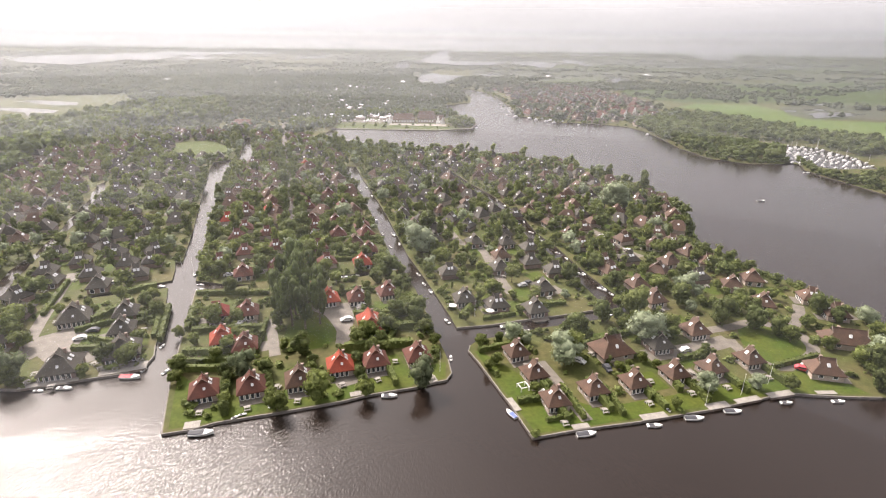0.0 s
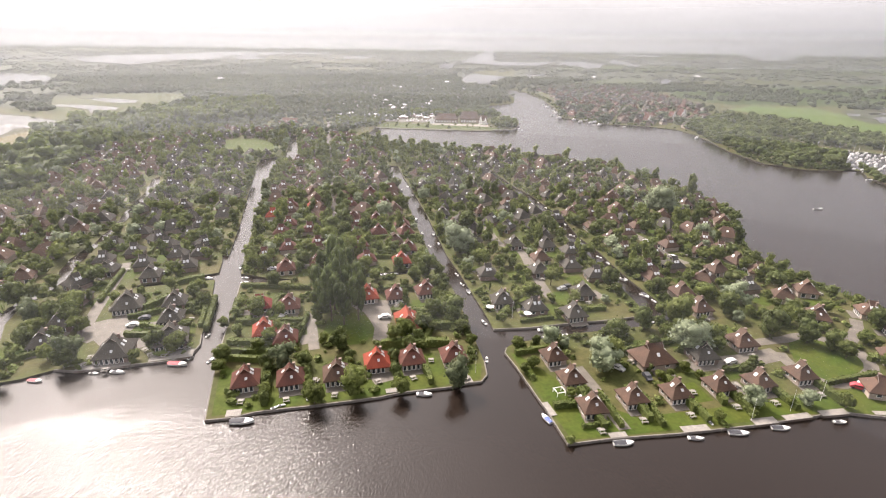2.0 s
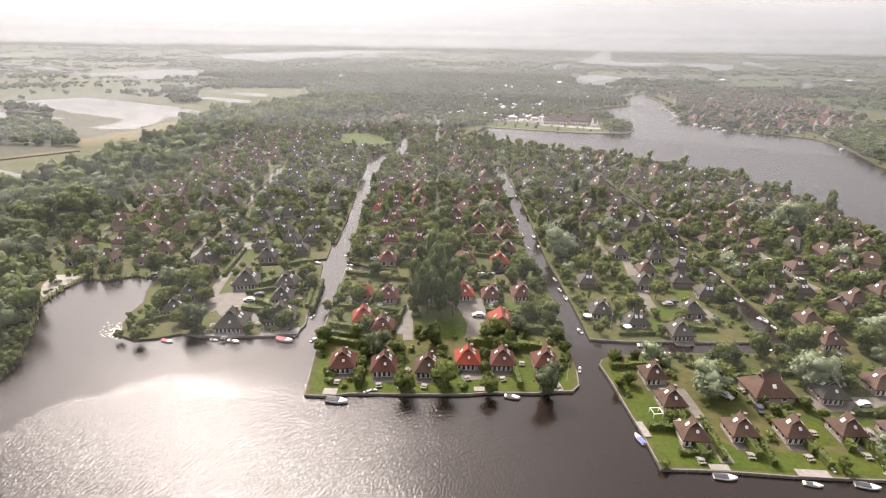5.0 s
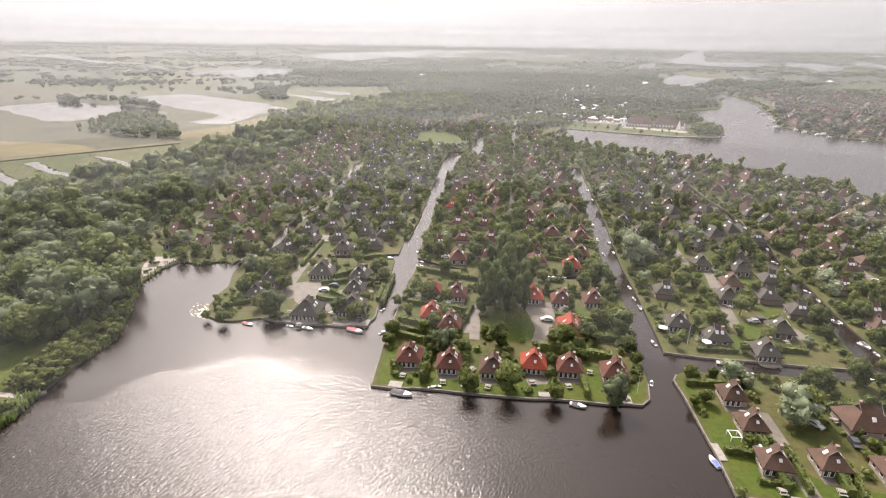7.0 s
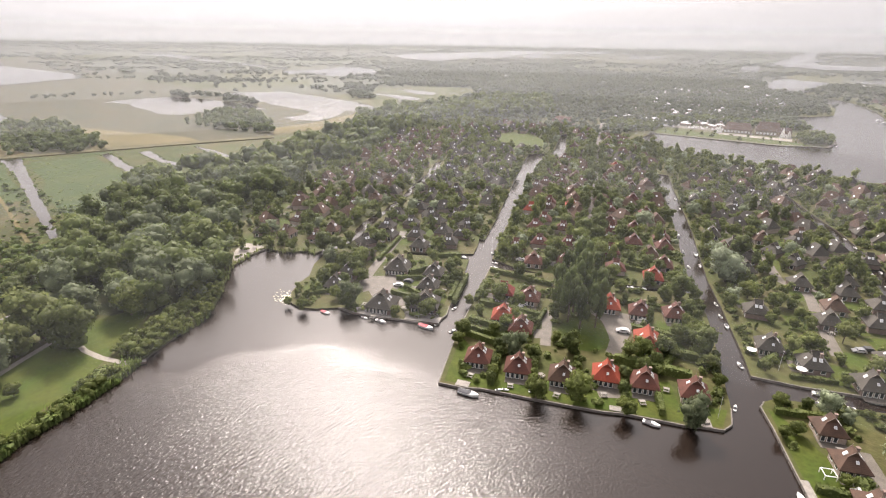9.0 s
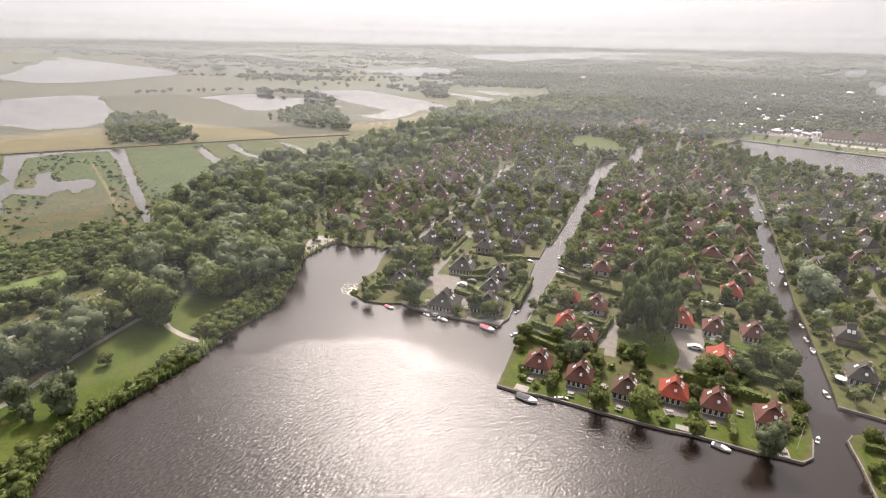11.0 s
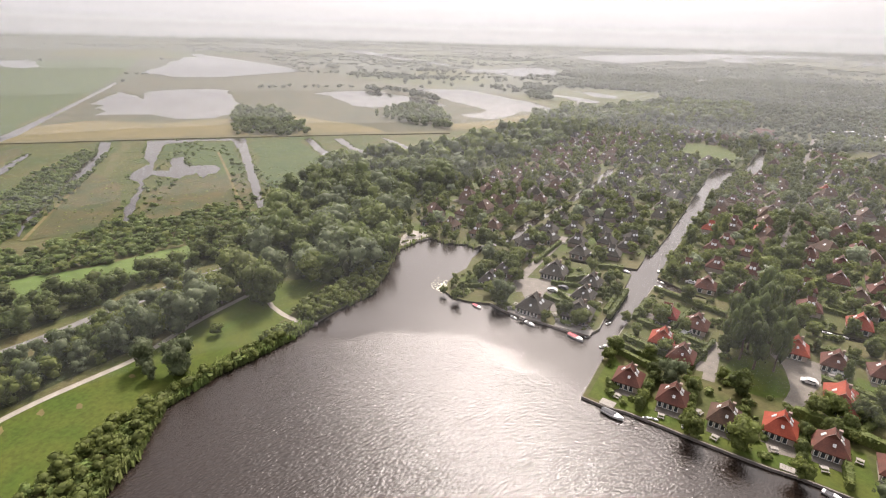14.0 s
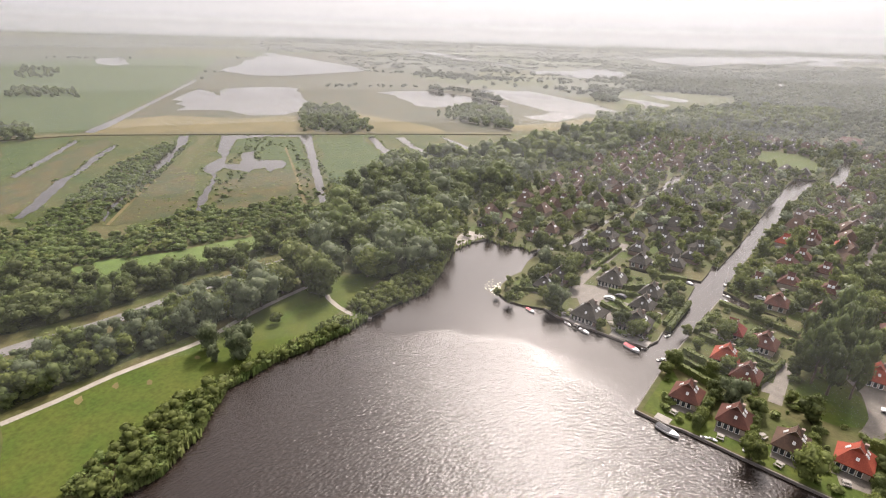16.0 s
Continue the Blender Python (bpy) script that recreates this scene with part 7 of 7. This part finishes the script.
for i, (x, y) in enumerate(house_spots):
    if y > 168 and i % 2 == 0 and y < 420:
        t = radians(16 + random.choice((0, 90)))
        c, s = math.cos(t), math.sin(t)
        p, q = (x - 5 * c - 6 * s, y - 5 * s + 6 * c), (x + 5 * c - 6 * s, y + 5 * s + 6 * c)
        if inside([p, q], main_land).all() and edge_distance([p, q], main_coast).min() > 1.2 and min(edge_distance([p, q], r).min() for r in roads) > 2.5:
            hedge(p, q, random.uniform(1.3, 1.9), random.uniform(1.0, 1.5))


# ---- boats ----
def loft(sections):
    """A hull from rings of points, bow to stern."""
    bm = bmesh.new()
    rings = [[bm.verts.new(p) for p in s] for s in sections]
    k = len(rings[0])
    for a, b in zip(rings[:-1], rings[1:]):
        for i in range(k - 1):
            bm.faces.new((a[i], a[i + 1], b[i + 1], b[i]))
    bm.faces.new(rings[-1])
    bm.faces.new(rings[0][::-1])
    return bm


def tube(points, r, sides=4):
    """A bent rail through the points."""
    bm = bmesh.new()
    pts = [Vector(p) for p in points]
    rings = []
    for i, p in enumerate(pts):
        q = (pts[min(i + 1, len(pts) - 1)] - pts[max(i - 1, 0)]).to_track_quat("Z", "Y")
        rings.append([bm.verts.new(p + q @ Vector((r * math.cos(2 * math.pi * k / sides), r * math.sin(2 * math.pi * k / sides), 0))) for k in range(sides)])
    for a, b in zip(rings[:-1], rings[1:]):
        for k in range(sides):
            bm.faces.new((a[k], a[(k + 1) % sides], b[(k + 1) % sides], b[k]))
    return bm


def make_boat(kind):
    what = {"dark": "white sloop with a dark canvas cover, moored", "white": "small white motor boat moored at the bank",
            "red": "moored boat under a red canvas cover", "blue": "small moored boat with a blue cover"}[kind]
    root = tagged(new("boat"), what, "boat", group="moored boats")
    secs, deck = [], []
    for i in range(9):
        t = i / 8
        x = 3.0 - 6.0 * t
        w = 1.15 * (1 - (1 - min(1, t / 0.55)) ** 2.2) * (1 - 0.18 * max(0, t - 0.6) / 0.4) + 0.03
        z = 0.75 + 0.28 * (1 - t) ** 2
        secs.append([(x, -w, z), (x, -w * 0.86, 0.1), (x, -w * 0.35, -0.25), (x, w * 0.35, -0.25), (x, w * 0.86, 0.1), (x, w, z)])
        deck.append([(x, -w * 0.99, z - 0.03), (x, -w * 0.7, z + 0.04), (x, 0, z + 0.07), (x, w * 0.7, z + 0.04), (x, w * 0.99, z - 0.03)])
    part("hull", loft(secs), M_HULL, root, "white hull")
    cover = {"dark": M_DARKPAINT, "red": M_REDPAINT, "blue": M_BLUEPAINT, "white": M_WHITE}[kind]
    part("deck", loft(deck[:4]), M_WHITE, root, "pale fore deck")
    top = [[(x, y, z + (0.35 if abs(y) < 0.01 else 0.16 if abs(y) < abs(s[0][1]) * 0.8 else 0.02)) for x, y, z in s] for s in deck[3:]]
    top[0] = deck[3]
    if kind == "white":
        part("cockpit", loft([[(x, y * 0.8, z - 0.12 if abs(y) > 0.01 else z - 0.25) for x, y, z in s] for s in deck[4:8]]), M_DARKPAINT, root, "dark open cockpit")
        cab = bmesh.new()
        add_box(cab, -0.2, 0.9, -0.75, 0.75, 0.7, 1.25)
        part("cabin", cab, M_WHITE, root, "low white cabin")
        part("windscreen", box((-0.3, -0.24, -0.72, 0.72, 1.1, 1.55)), M_GLASS, root)
        part("side_deck", loft([[(x, y, z) for x, y, z in s] for s in deck[7:]]), M_WHITE, root)
    else:
        part("cover", loft(top), cover, root, "taut canvas cover")
    rail = tube([s[0] for s in secs[::-1]] + [s[5] for s in secs], 0.05)
    part("rubbing_strake", rail, M_WHITE if kind != "white" else M_TIMBER, root)
    return root


BOATS = {}


def put_boat(x, y, kind, length, turn):
    s = length / 6.0
    c0, s0 = math.cos(radians(turn)), math.sin(radians(turn))
    offs = [(q * 0.4 * math.cos(k * math.pi / 6), q * 0.4 * math.sin(k * math.pi / 6)) for q in range(20) for k in range(12 if q else 1)]
    hull = np.array([[(x + ox + h * s * c0, y + oy + h * s * s0) for h in (-2.8, 0, 2.8)] for ox, oy in offs]).reshape(-1, 2)
    ok = ~inside(hull, main_land) & ~inside(hull, east_land) & (edge_distance(hull, main_coast) > 1.15 * s)
    for (ox, oy), good in zip(offs, ok.reshape(-1, 3).all(axis=1)):
        if good:
            return place(BOATS, kind, lambda: make_boat(kind), pose(x + ox, y + oy, 0.03, 0, 0, turn) @ Matrix.Diagonal((s, s * 0.95, s * 0.9, 1)))
    return None


boats_south = [(-50.1, 95.3, "dark", 6.8, 6), (-9.9, 108.9, "white", 5, 0), (4.5, 124.1, "white", 5, 90), (-78.4, 128.7, "white", 4.5, 80), (-74.8, 118.5, "white", 3.5, 60), (-77, 115.2, "red", 6.5, 0), (-90.7, 111.6, "white", 7.5, 0), (-96.2, 109.6, "white", 5, 0), (19.4, 100.4, "blue", 4.5, 120), (34.8, 93.5, "dark", 6.6, 8), (51.8, 97.3, "white", 7, 0), (61.5, 99.1, "dark", 6.5, 0), (72.1, 101.5, "dark", 6, 0), (86.9, 104.4, "white", 6, 0), (100.1, 104.8, "white", 6.5, 0), (-81.6, 171.2, "white", 5, 0), (-68.5, 170.9, "white", 6, 0), (-94.9, 169.3, "white", 8, 0), (-102.7, 165.1, "dark", 7, 0), (-35.6, 176.5, "white", 7, 0), (-25.5, 178.6, "white", 6, 0), (-19.6, 181.8, "white", 5, 0), (-3.6, 180.4, "white", 5, 120)]
boats_canal = [(-0.8, 172.4, "white", 5, 120), (5.9, 144.4, "white", 6, 120), (-27.9, 246.6, "white", 4, 120), (-20.8, 209.9, "white", 5, 120), (23.7, 146, "white", 9, 10), (34.8, 147.9, "white", 7, 10), (55.9, 145.7, "white", 6, 10), (59.5, 145.7, "white", 5, 10), (64.7, 155.4, "white", 6, 135), (63.1, 168.6, "white", 6, 135), (58.2, 182, "white", 7, 135), (56.4, 190.3, "white", 6, 135), (53.4, 203.7, "white", 5, 135), (48.6, 219.4, "white", 6, 135), (46.6, 229.3, "white", 6, 135), (24.3, 137.6, "white", 6, 10), (188.8, 286.6, "dark", 7, 0), (46.3, 569.4, "white", 9, 60), (278.1, 397.3, "white", 8, 0), (271.4, 361.9, "white", 9, 0), (-109.7, 108.1, "red", 5.5, 0), (-158, 168, "white", 5, 20), (-158.5, 172.5, "white", 5, 20), (-172, 205.2, "white", 5, 30)]
for x, y, k, ln, turn in boats_south + boats_canal:
    put_boat(x, y, k, ln * 0.78, turn)
for line, every in ((b_west[2:10], 34.0), (canal3[:8], 18.0), (canal3[12:], 17.0), (a_east[10:15], 22.0), (canal1[16:], 26.0), (c_west[1:6], 13.0)):
    for (x0, y0), (x1, y1) in zip(line[:-1], line[1:]):
        d = math.hypot(x1 - x0, y1 - y0)
        for i in range(int(d / every + random.random())):
            s = random.random()
            put_boat(x0 + (x1 - x0) * s, y0 + (y1 - y0) * s, random.choice(("white", "white", "white", "dark")), random.uniform(3.6, 5.0), math.degrees(math.atan2(y1 - y0, x1 - x0)))
berths = [(p[0], p[1], 0.95) for p in scatter(marina, 190, 4.8, 8)] + [(p[0], p[1], 1.3) for p in scatter(
    [(215, 560), (222, 520), (130, 655), (112, 690), (112, 760), (90, 1000), (60, 1000), (85, 700), (120, 630), (200, 540)], 110, 5.0, 9)]
berths = [b for b in berths if inside([b[:2]], marina)[0] or edge_distance([b[:2]], river_east)[0] < 11.0]
bv, bf, n = [], [], 0
for x, y, s in berths:
    t = 0.6 + random.uniform(-0.25, 0.25)
    c, q, k = math.cos(t), math.sin(t), s * random.uniform(0.8, 1.4)
    z0 = 0.0 if inside([(x, y)], marina)[0] or not inside([(x, y)], east_land)[0] else LAND
    for px, py, pz in ((2.2, 0, 1.0), (1.0, .75, .9), (-2, .7, .8), (-2, -.7, .8), (1.0, -.75, .9), (2.0, 0, 0), (.9, .6, 0), (-1.9, .55, 0), (-1.9, -.55, 0), (.9, -.6, 0),
                       (.7, .45, .9), (-.9, .5, .85), (-.9, -.5, .85), (.7, -.45, .9), (.5, .4, 1.4), (-.8, .45, 1.4), (-.8, -.45, 1.4), (.5, -.4, 1.4)):
        bv.append((x + (px * c - py * q) * k, y + (px * q + py * c) * k, z0 + pz * k * 0.8))
    bf += [[n + i for i in f] for f in ((0, 1, 6, 5), (1, 2, 7, 6), (2, 3, 8, 7), (3, 4, 9, 8), (4, 0, 5, 9), (1, 0, 4, 3), (1, 3, 2, 2), (10, 11, 15, 14), (11, 12, 16, 15), (12, 13, 17, 16), (13, 10, 14, 17), (14, 15, 16, 17))]
    n += 18
quads, tri = [f for f in bf if f[2] != f[3]], [f[:3] for f in bf if f[2] == f[3]]
tagged(new("marina_boats", mesh_np("marina_boats", np.array(bv), [np.array(quads), np.array(tri)], M_HULL)), "white yachts moored in far marinas", "boats", kind="stuff")


# ---- cars ----
def make_car(kind):
    paint = {"white": M_HULL, "dark": M_DARKPAINT, "red": M_REDPAINT}[kind]
    root = tagged(new("car"), f"{kind} parked car on a paved lane", "car", group="parked cars")
    prof = [(-2.1, 0.35), (-2.15, 0.75), (-1.3, 0.92), (-0.7, 1.42), (1.2, 1.45), (1.9, 0.95), (2.1, 0.8), (2.1, 0.35)]
    part("body", loft([[(x, y, z if z < 0.95 or abs(y) < 0.86 else z) for x, z in prof] for y in (-0.86, 0.86)]), paint, root, "painted body")
    part("windscreen", box((-0.98, -0.92, -0.7, 0.7, 0.98, 1.3)), M_GLASS, root)
    for sy in (-1, 1):
        part("side_window", box((-0.6, 1.2, sy * 0.865 - 0.006, sy * 0.865 + 0.006, 0.98, 1.35)), M_GLASS, root)
        for x in (-1.35, 1.35):
            bm = bmesh.new()
            bmesh.ops.create_cone(bm, cap_ends=True, segments=14, radius1=0.33, radius2=0.33, depth=0.2)
            wheel = part("wheel", bm, M_RUBBER, root, "black tyre")
            wheel.matrix_basis = pose(x, sy * 0.8, 0.33, 90, 0, 0)
    return root


CARS = {}
for x, y, kind, turn in ((-25.8, 144.3, "white", 15), (-57.4, 142.6, "white", 70), (-50.5, 176, "white", 20), (-51, 179, "dark", 20), (40.5, 121.5, "white", 140),
                         (28.5, 107.5, "white", 20), (99.5, 117.5, "red", 150), (101.8, 118.6, "white", 150), (-100, 133, "white", 20), (-99, 137.5, "dark", 10), (-112, 170, "white", 60),
                         (78, 223, "white", -60), (83, 205, "white", -55), (-74, 178, "white", 20), (47, 118, "dark", 100), (72, 127, "white", 15), (-22, 154, "white", 10), (33, 170, "white", 20), (35, 172, "dark", 20)):
    place(CARS, kind, lambda: make_car(kind), pose(x, y, LAND + 0.07, 0, 0, turn) @ Matrix.Diagonal((0.92, 0.92, 0.92, 1)))


# ---- landing stages and garden furniture ----
def stage(x, y, w, d, turn, label="pale timber landing stage at the water"):
    root = tagged(new("landing_stage"), label, "jetty", group="landing stages")
    n = max(3, int(w / 0.5))
    for i in range(n):
        part("plank", box((-w / 2 + w * i / n, -w / 2 + w * (i + 1) / n - 0.03, -d / 2, d / 2, 0.12, 0.2)), M_DECK, root)
    part("joist", box((-w / 2, w / 2, -d / 2 + 0.1, -d / 2 + 0.25, -0.9, 0.119), (-w / 2, w / 2, d / 2 - 0.25, d / 2 - 0.1, -0.9, 0.119)), M_TIMBER, root)
    root.matrix_basis = pose(x, y, LAND, 0, 0, turn)


for x, y, w, d, turn in ((-53.0, 96.4, 3.4, 2.4, 13), (-18.0, 107.6, 3.0, 1.8, 17), (-0.5, 113.3, 4.5, 2.8, 20), (69, 102.8, 6, 2.2, 13), (77.5, 105.0, 7, 1.8, 14), (87, 107.2, 7, 2.0, 12),
                         (52, 99, 6.5, 2.0, 11), (20.0, 103.4, 1.6, 5.0, 20), (-129.5, 57.0, 5.5, 1.2, 60), (34, 95.6, 4, 1.6, 12), (-95, 112.6, 13, 3.0, 17), (-80, 118.6, 11, 4.0, 19), (99, 107.8, 5, 1.4, 0)):
    stage(x, y, w, d, turn)


def garden_set(x, y, turn):
    root = tagged(new("garden_table"), "white garden table with benches on a terrace", "table", group="garden tables")
    part("tabletop", box((-0.7, 0.7, -0.4, 0.4, 0.68, 0.73)), M_DECK, root)
    for sx in (-0.62, 0.54):
        for sy in (-0.34, 0.26):
            part("leg", box((sx, sx + 0.08, sy, sy + 0.08, 0, 0.679)), M_WHITE, root)
    for sy in (-0.95, 0.6):
        part("bench", box((-0.75, 0.75, sy, sy + 0.35, 0.38, 0.44), (-0.7, -0.6, sy, sy + 0.35, 0, 0.38), (0.6, 0.7, sy, sy + 0.35, 0, 0.38)), M_DECK, root)
    root.matrix_basis = pose(x, y, LAND + 0.10, 0, 0, turn)
    return root


SETS = {}
for x, y, k in homes_a[:6] + homes_c[1:8] + homes_e[:2]:
    m = pose(x + 1.4 + random.uniform(-.5, .5), y - 5.6, LAND + 0.10, 0, 0, random.uniform(0, 40))
    place(SETS, "set", lambda: garden_set(0, 0, 0), m)


def parasol(x, y, h=2.5):
    root = tagged(new("parasol"), "white folded-out parasol on a terrace", "parasol", group="parasols")
    bm = bmesh.new()
    bar(bm, (0, 0, 0), (0, 0, h), 0.03, 6)
    part("pole", bm, M_DECK, root)
    bm = bmesh.new()
    bmesh.ops.create_cone(bm, segments=8, radius1=1.3, radius2=0.05, depth=0.5)
    cp = part("canopy", bm, M_WHITE, root, "white canopy")
    cp.matrix_basis = pose(0, 0, h - 0.25)
    root.matrix_basis = pose(x, y, LAND + 0.1)


parasol(7.2, 151.0), parasol(18.8, 147.5)


def flagpole(x, y, h=9.0):
    root = tagged(new("flagpole"), "slim white flagpole in a garden", "flagpole", group="flagpoles")
    bm = bmesh.new()
    taper(bm, Vector((0, 0, 0)), Vector((0, 0, h)), 0.045, 0.025)
    part("pole", bm, M_WHITE, root)
    bm = bmesh.new()
    bmesh.ops.create_icosphere(bm, subdivisions=1, radius=0.1)
    part("finial", bm, M_WHITE, root).matrix_basis = pose(0, 0, h)
    root.matrix_basis = pose(x, y, LAND)


for x, y in ((66.0, 102.8), (77.0, 107.0), (86.5, 111.5), (14.0, 147.0), (2.6, 117.0), (-93.0, 183.0), (-88, 181)):
    flagpole(x, y, 6.0)


# ---- harbour building, pergola, sheds and masts ----
def long_house(x, y, w, d, h, zr, turn, roof, label):
    root = tagged(new("building"), label, "building")
    part("wall", box((-d + 0.5, d - 0.5, -w + 0.5, w - 0.5, 0, h)), M_WALL, root)
    part("roof", roof_bm(d, w, h, zr, zr - 1.0, w * 0.8), roof, root)
    for i in range(int(w / 2)):
        part("window", box((-d + 0.44, -d + 0.497, -w + 2 + i * 4, -w + 3.6 + i * 4, 1.0, 2.2)), M_GLASS, root)
    root.matrix_basis = pose(x, y, LAND, 0, 0, turn)


def pergola(x, y, turn, s=3.0):
    root = tagged(new("pergola"), "white open garden pergola frame on a lawn", "pergola")
    for px in (-s / 2, s / 2):
        for py in (-s / 2, s / 2):
            part("post", box((px - 0.06, px + 0.06, py - 0.06, py + 0.06, 0, 1.1)), M_WHITE, root)
    for p in (-s / 2, s / 2):
        part("beam", box((-s / 2 - 0.1, s / 2 + 0.1, p - 0.07, p + 0.07, 1.1, 1.2)), M_WHITE, root)
        part("beam", box((p - 0.07, p + 0.07, -s / 2 + 0.08, s / 2 - 0.08, 1.201, 1.28)), M_WHITE, root)
    root.matrix_basis = pose(x, y, LAND, 0, 0, turn)
    return root


lay("pier", ribbon([(x, y + 3.0) for x, y in river_west[1:7]], 3.0), 0.07, M_PAVING, "pale paved walk along the spit", "pier")
long_house(-192, 552, 11, 6, 4, 8, 80, M_ROOF["d"], "harbour building with a red tiled roof")
pergola(23.2, 109.6, 20, 2.2)
for x, y, s, turn in ((-44.3, 98.8, 0.45, 40), (-42.9, 99.8, 0.45, 15), (-37.8, 103.0, 0.5, 110), (56.2, 101.2, 0.42, 100)):
    place(BOATS, "white", lambda: make_boat("white"), pose(x, y, LAND + 0.16, 0, 0, turn) @ Matrix.Diagonal((s, s, s, 1)))
for x, y in [(-40.3, 176.8), (-37.4, 178.4), (-31.6, 180.9), (-27.8, 182.0), (-21.8, 184.0), (-80.4, 167.0), (-70.5, 168.6), (-63.7, 169.1)]:
    put_boat(x, y, "white", 4.2, 14)
put_boat(-68.5, 117.5, "white", 4.0, 75)
for x, y in ((-100.6, 115.5), (-97.3, 113.4), (-98.1, 116.5), (-94.8, 114.4), (-96.1, 117.5), (-91.8, 115.3), (-85.5, 117.8), (-83.4, 122.3), (-81.8, 126.1), (-88.4, 120.1), (-91.6, 113.6), (-97.2, 112.6), (-80.7, 119.2), (-77.6, 122.0), (-100.0, 111.9), (0.2, 114.0), (-1.2, 113.2)):
    place(SETS, "set", lambda: garden_set(0, 0, 0), pose(x, y, LAND + 0.21, 0, 0, random.uniform(0, 90)))


set_rng = random.Random(63)
for i, (x, y) in enumerate(house_spots):
    if 108 < y < 240 and i % 2 == 0:
        a_ = radians(set_rng.choice((-74, -74, 16, 196)) + set_rng.uniform(-15, 15))
        px, py = x + 5.4 * math.cos(a_), y + 5.4 * math.sin(a_)
        if inside([(px, py)], main_land)[0] and edge_distance([(px, py)], main_coast)[0] > 1.5:
            place(SETS, "set", lambda: garden_set(0, 0, 0), pose(px, py, LAND + 0.1, 0, 0, set_rng.uniform(0, 90)))


def tent(x, y, w, h, turn):
    """A white gabled front of a boathouse, with its roof."""
    root = tagged(new("boathouse"), "white gabled boathouse at the village quay", "boathouse", group="boathouses")
    bm = bmesh.new()
    v = [bm.verts.new(p) for p in ((-w, 0, 0), (w, 0, 0), (0, 0, h), (-w, 0.3, 0), (w, 0.3, 0), (0, 0.3, h))]
    for f in ((0, 1, 2), (5, 4, 3), (0, 3, 4, 1), (1, 4, 5, 2), (2, 5, 3, 0)):
        bm.faces.new([v[i] for i in f])
    part("gable", bm, M_WHITE, root, "white pointed gable")
    bm = bmesh.new()
    v = [bm.verts.new(p) for p in ((-w, 0.31, 0), (w, 0.31, 0), (0, 0.31, h), (-w, 9, 0), (w, 9, 0), (0, 9, h))]
    for f in ((0, 1, 2), (5, 4, 3), (0, 3, 4, 1), (1, 4, 5, 2), (2, 5, 3, 0)):
        bm.faces.new([v[i] for i in f])
    part("roof", bm, M_ROOF["d"], root)
    root.matrix_basis = pose(x, y, LAND, 0, 0, turn)


tent(238, 655, 5, 11, 20), tent(262, 690, 5, 11, 20), tent(205, 640, 4, 9, 25)

# yacht masts in the marina
mv, mf, n = [], [], 0
for p in scatter(marina, 22, 11.0, 18):
    for dx, dy in ((-.05, -.05), (.05, -.05), (.05, .05), (-.05, .05)):
        mv += [(p[0] + dx, p[1] + dy, 0.5), (p[0] + dx, p[1] + dy, random.uniform(7, 10))]
    mf += [(n + 2 * i, n + (2 * i + 2) % 8, n + (2 * i + 3) % 8, n + 2 * i + 1) for i in range(4)]
    n += 8
tagged(new("masts", mesh_np("masts", np.array(mv), [np.array(mf)], M_HULL)), "slim white yacht masts in the marina", "masts", kind="stuff")

# white sheds far off among the woods
shed_rng = random.Random(5)
sheds = [(x + shed_rng.uniform(-25, 25), y, shed_rng.uniform(0, 3), shed_rng.uniform(5, 9), shed_rng.uniform(12, 28), 4.5, 6.5, 1) for x, y in
         ((-452, 1156), (-335, 1177), (-240, 1120), (-160, 1090), (-560, 1240), (-80, 1260), (-640, 1000), (150, 1500), (350, 1600), (700, 1750))]
tagged(new("sheds", simple_houses(sheds)), "long white sheds among far trees", "sheds", kind="stuff")
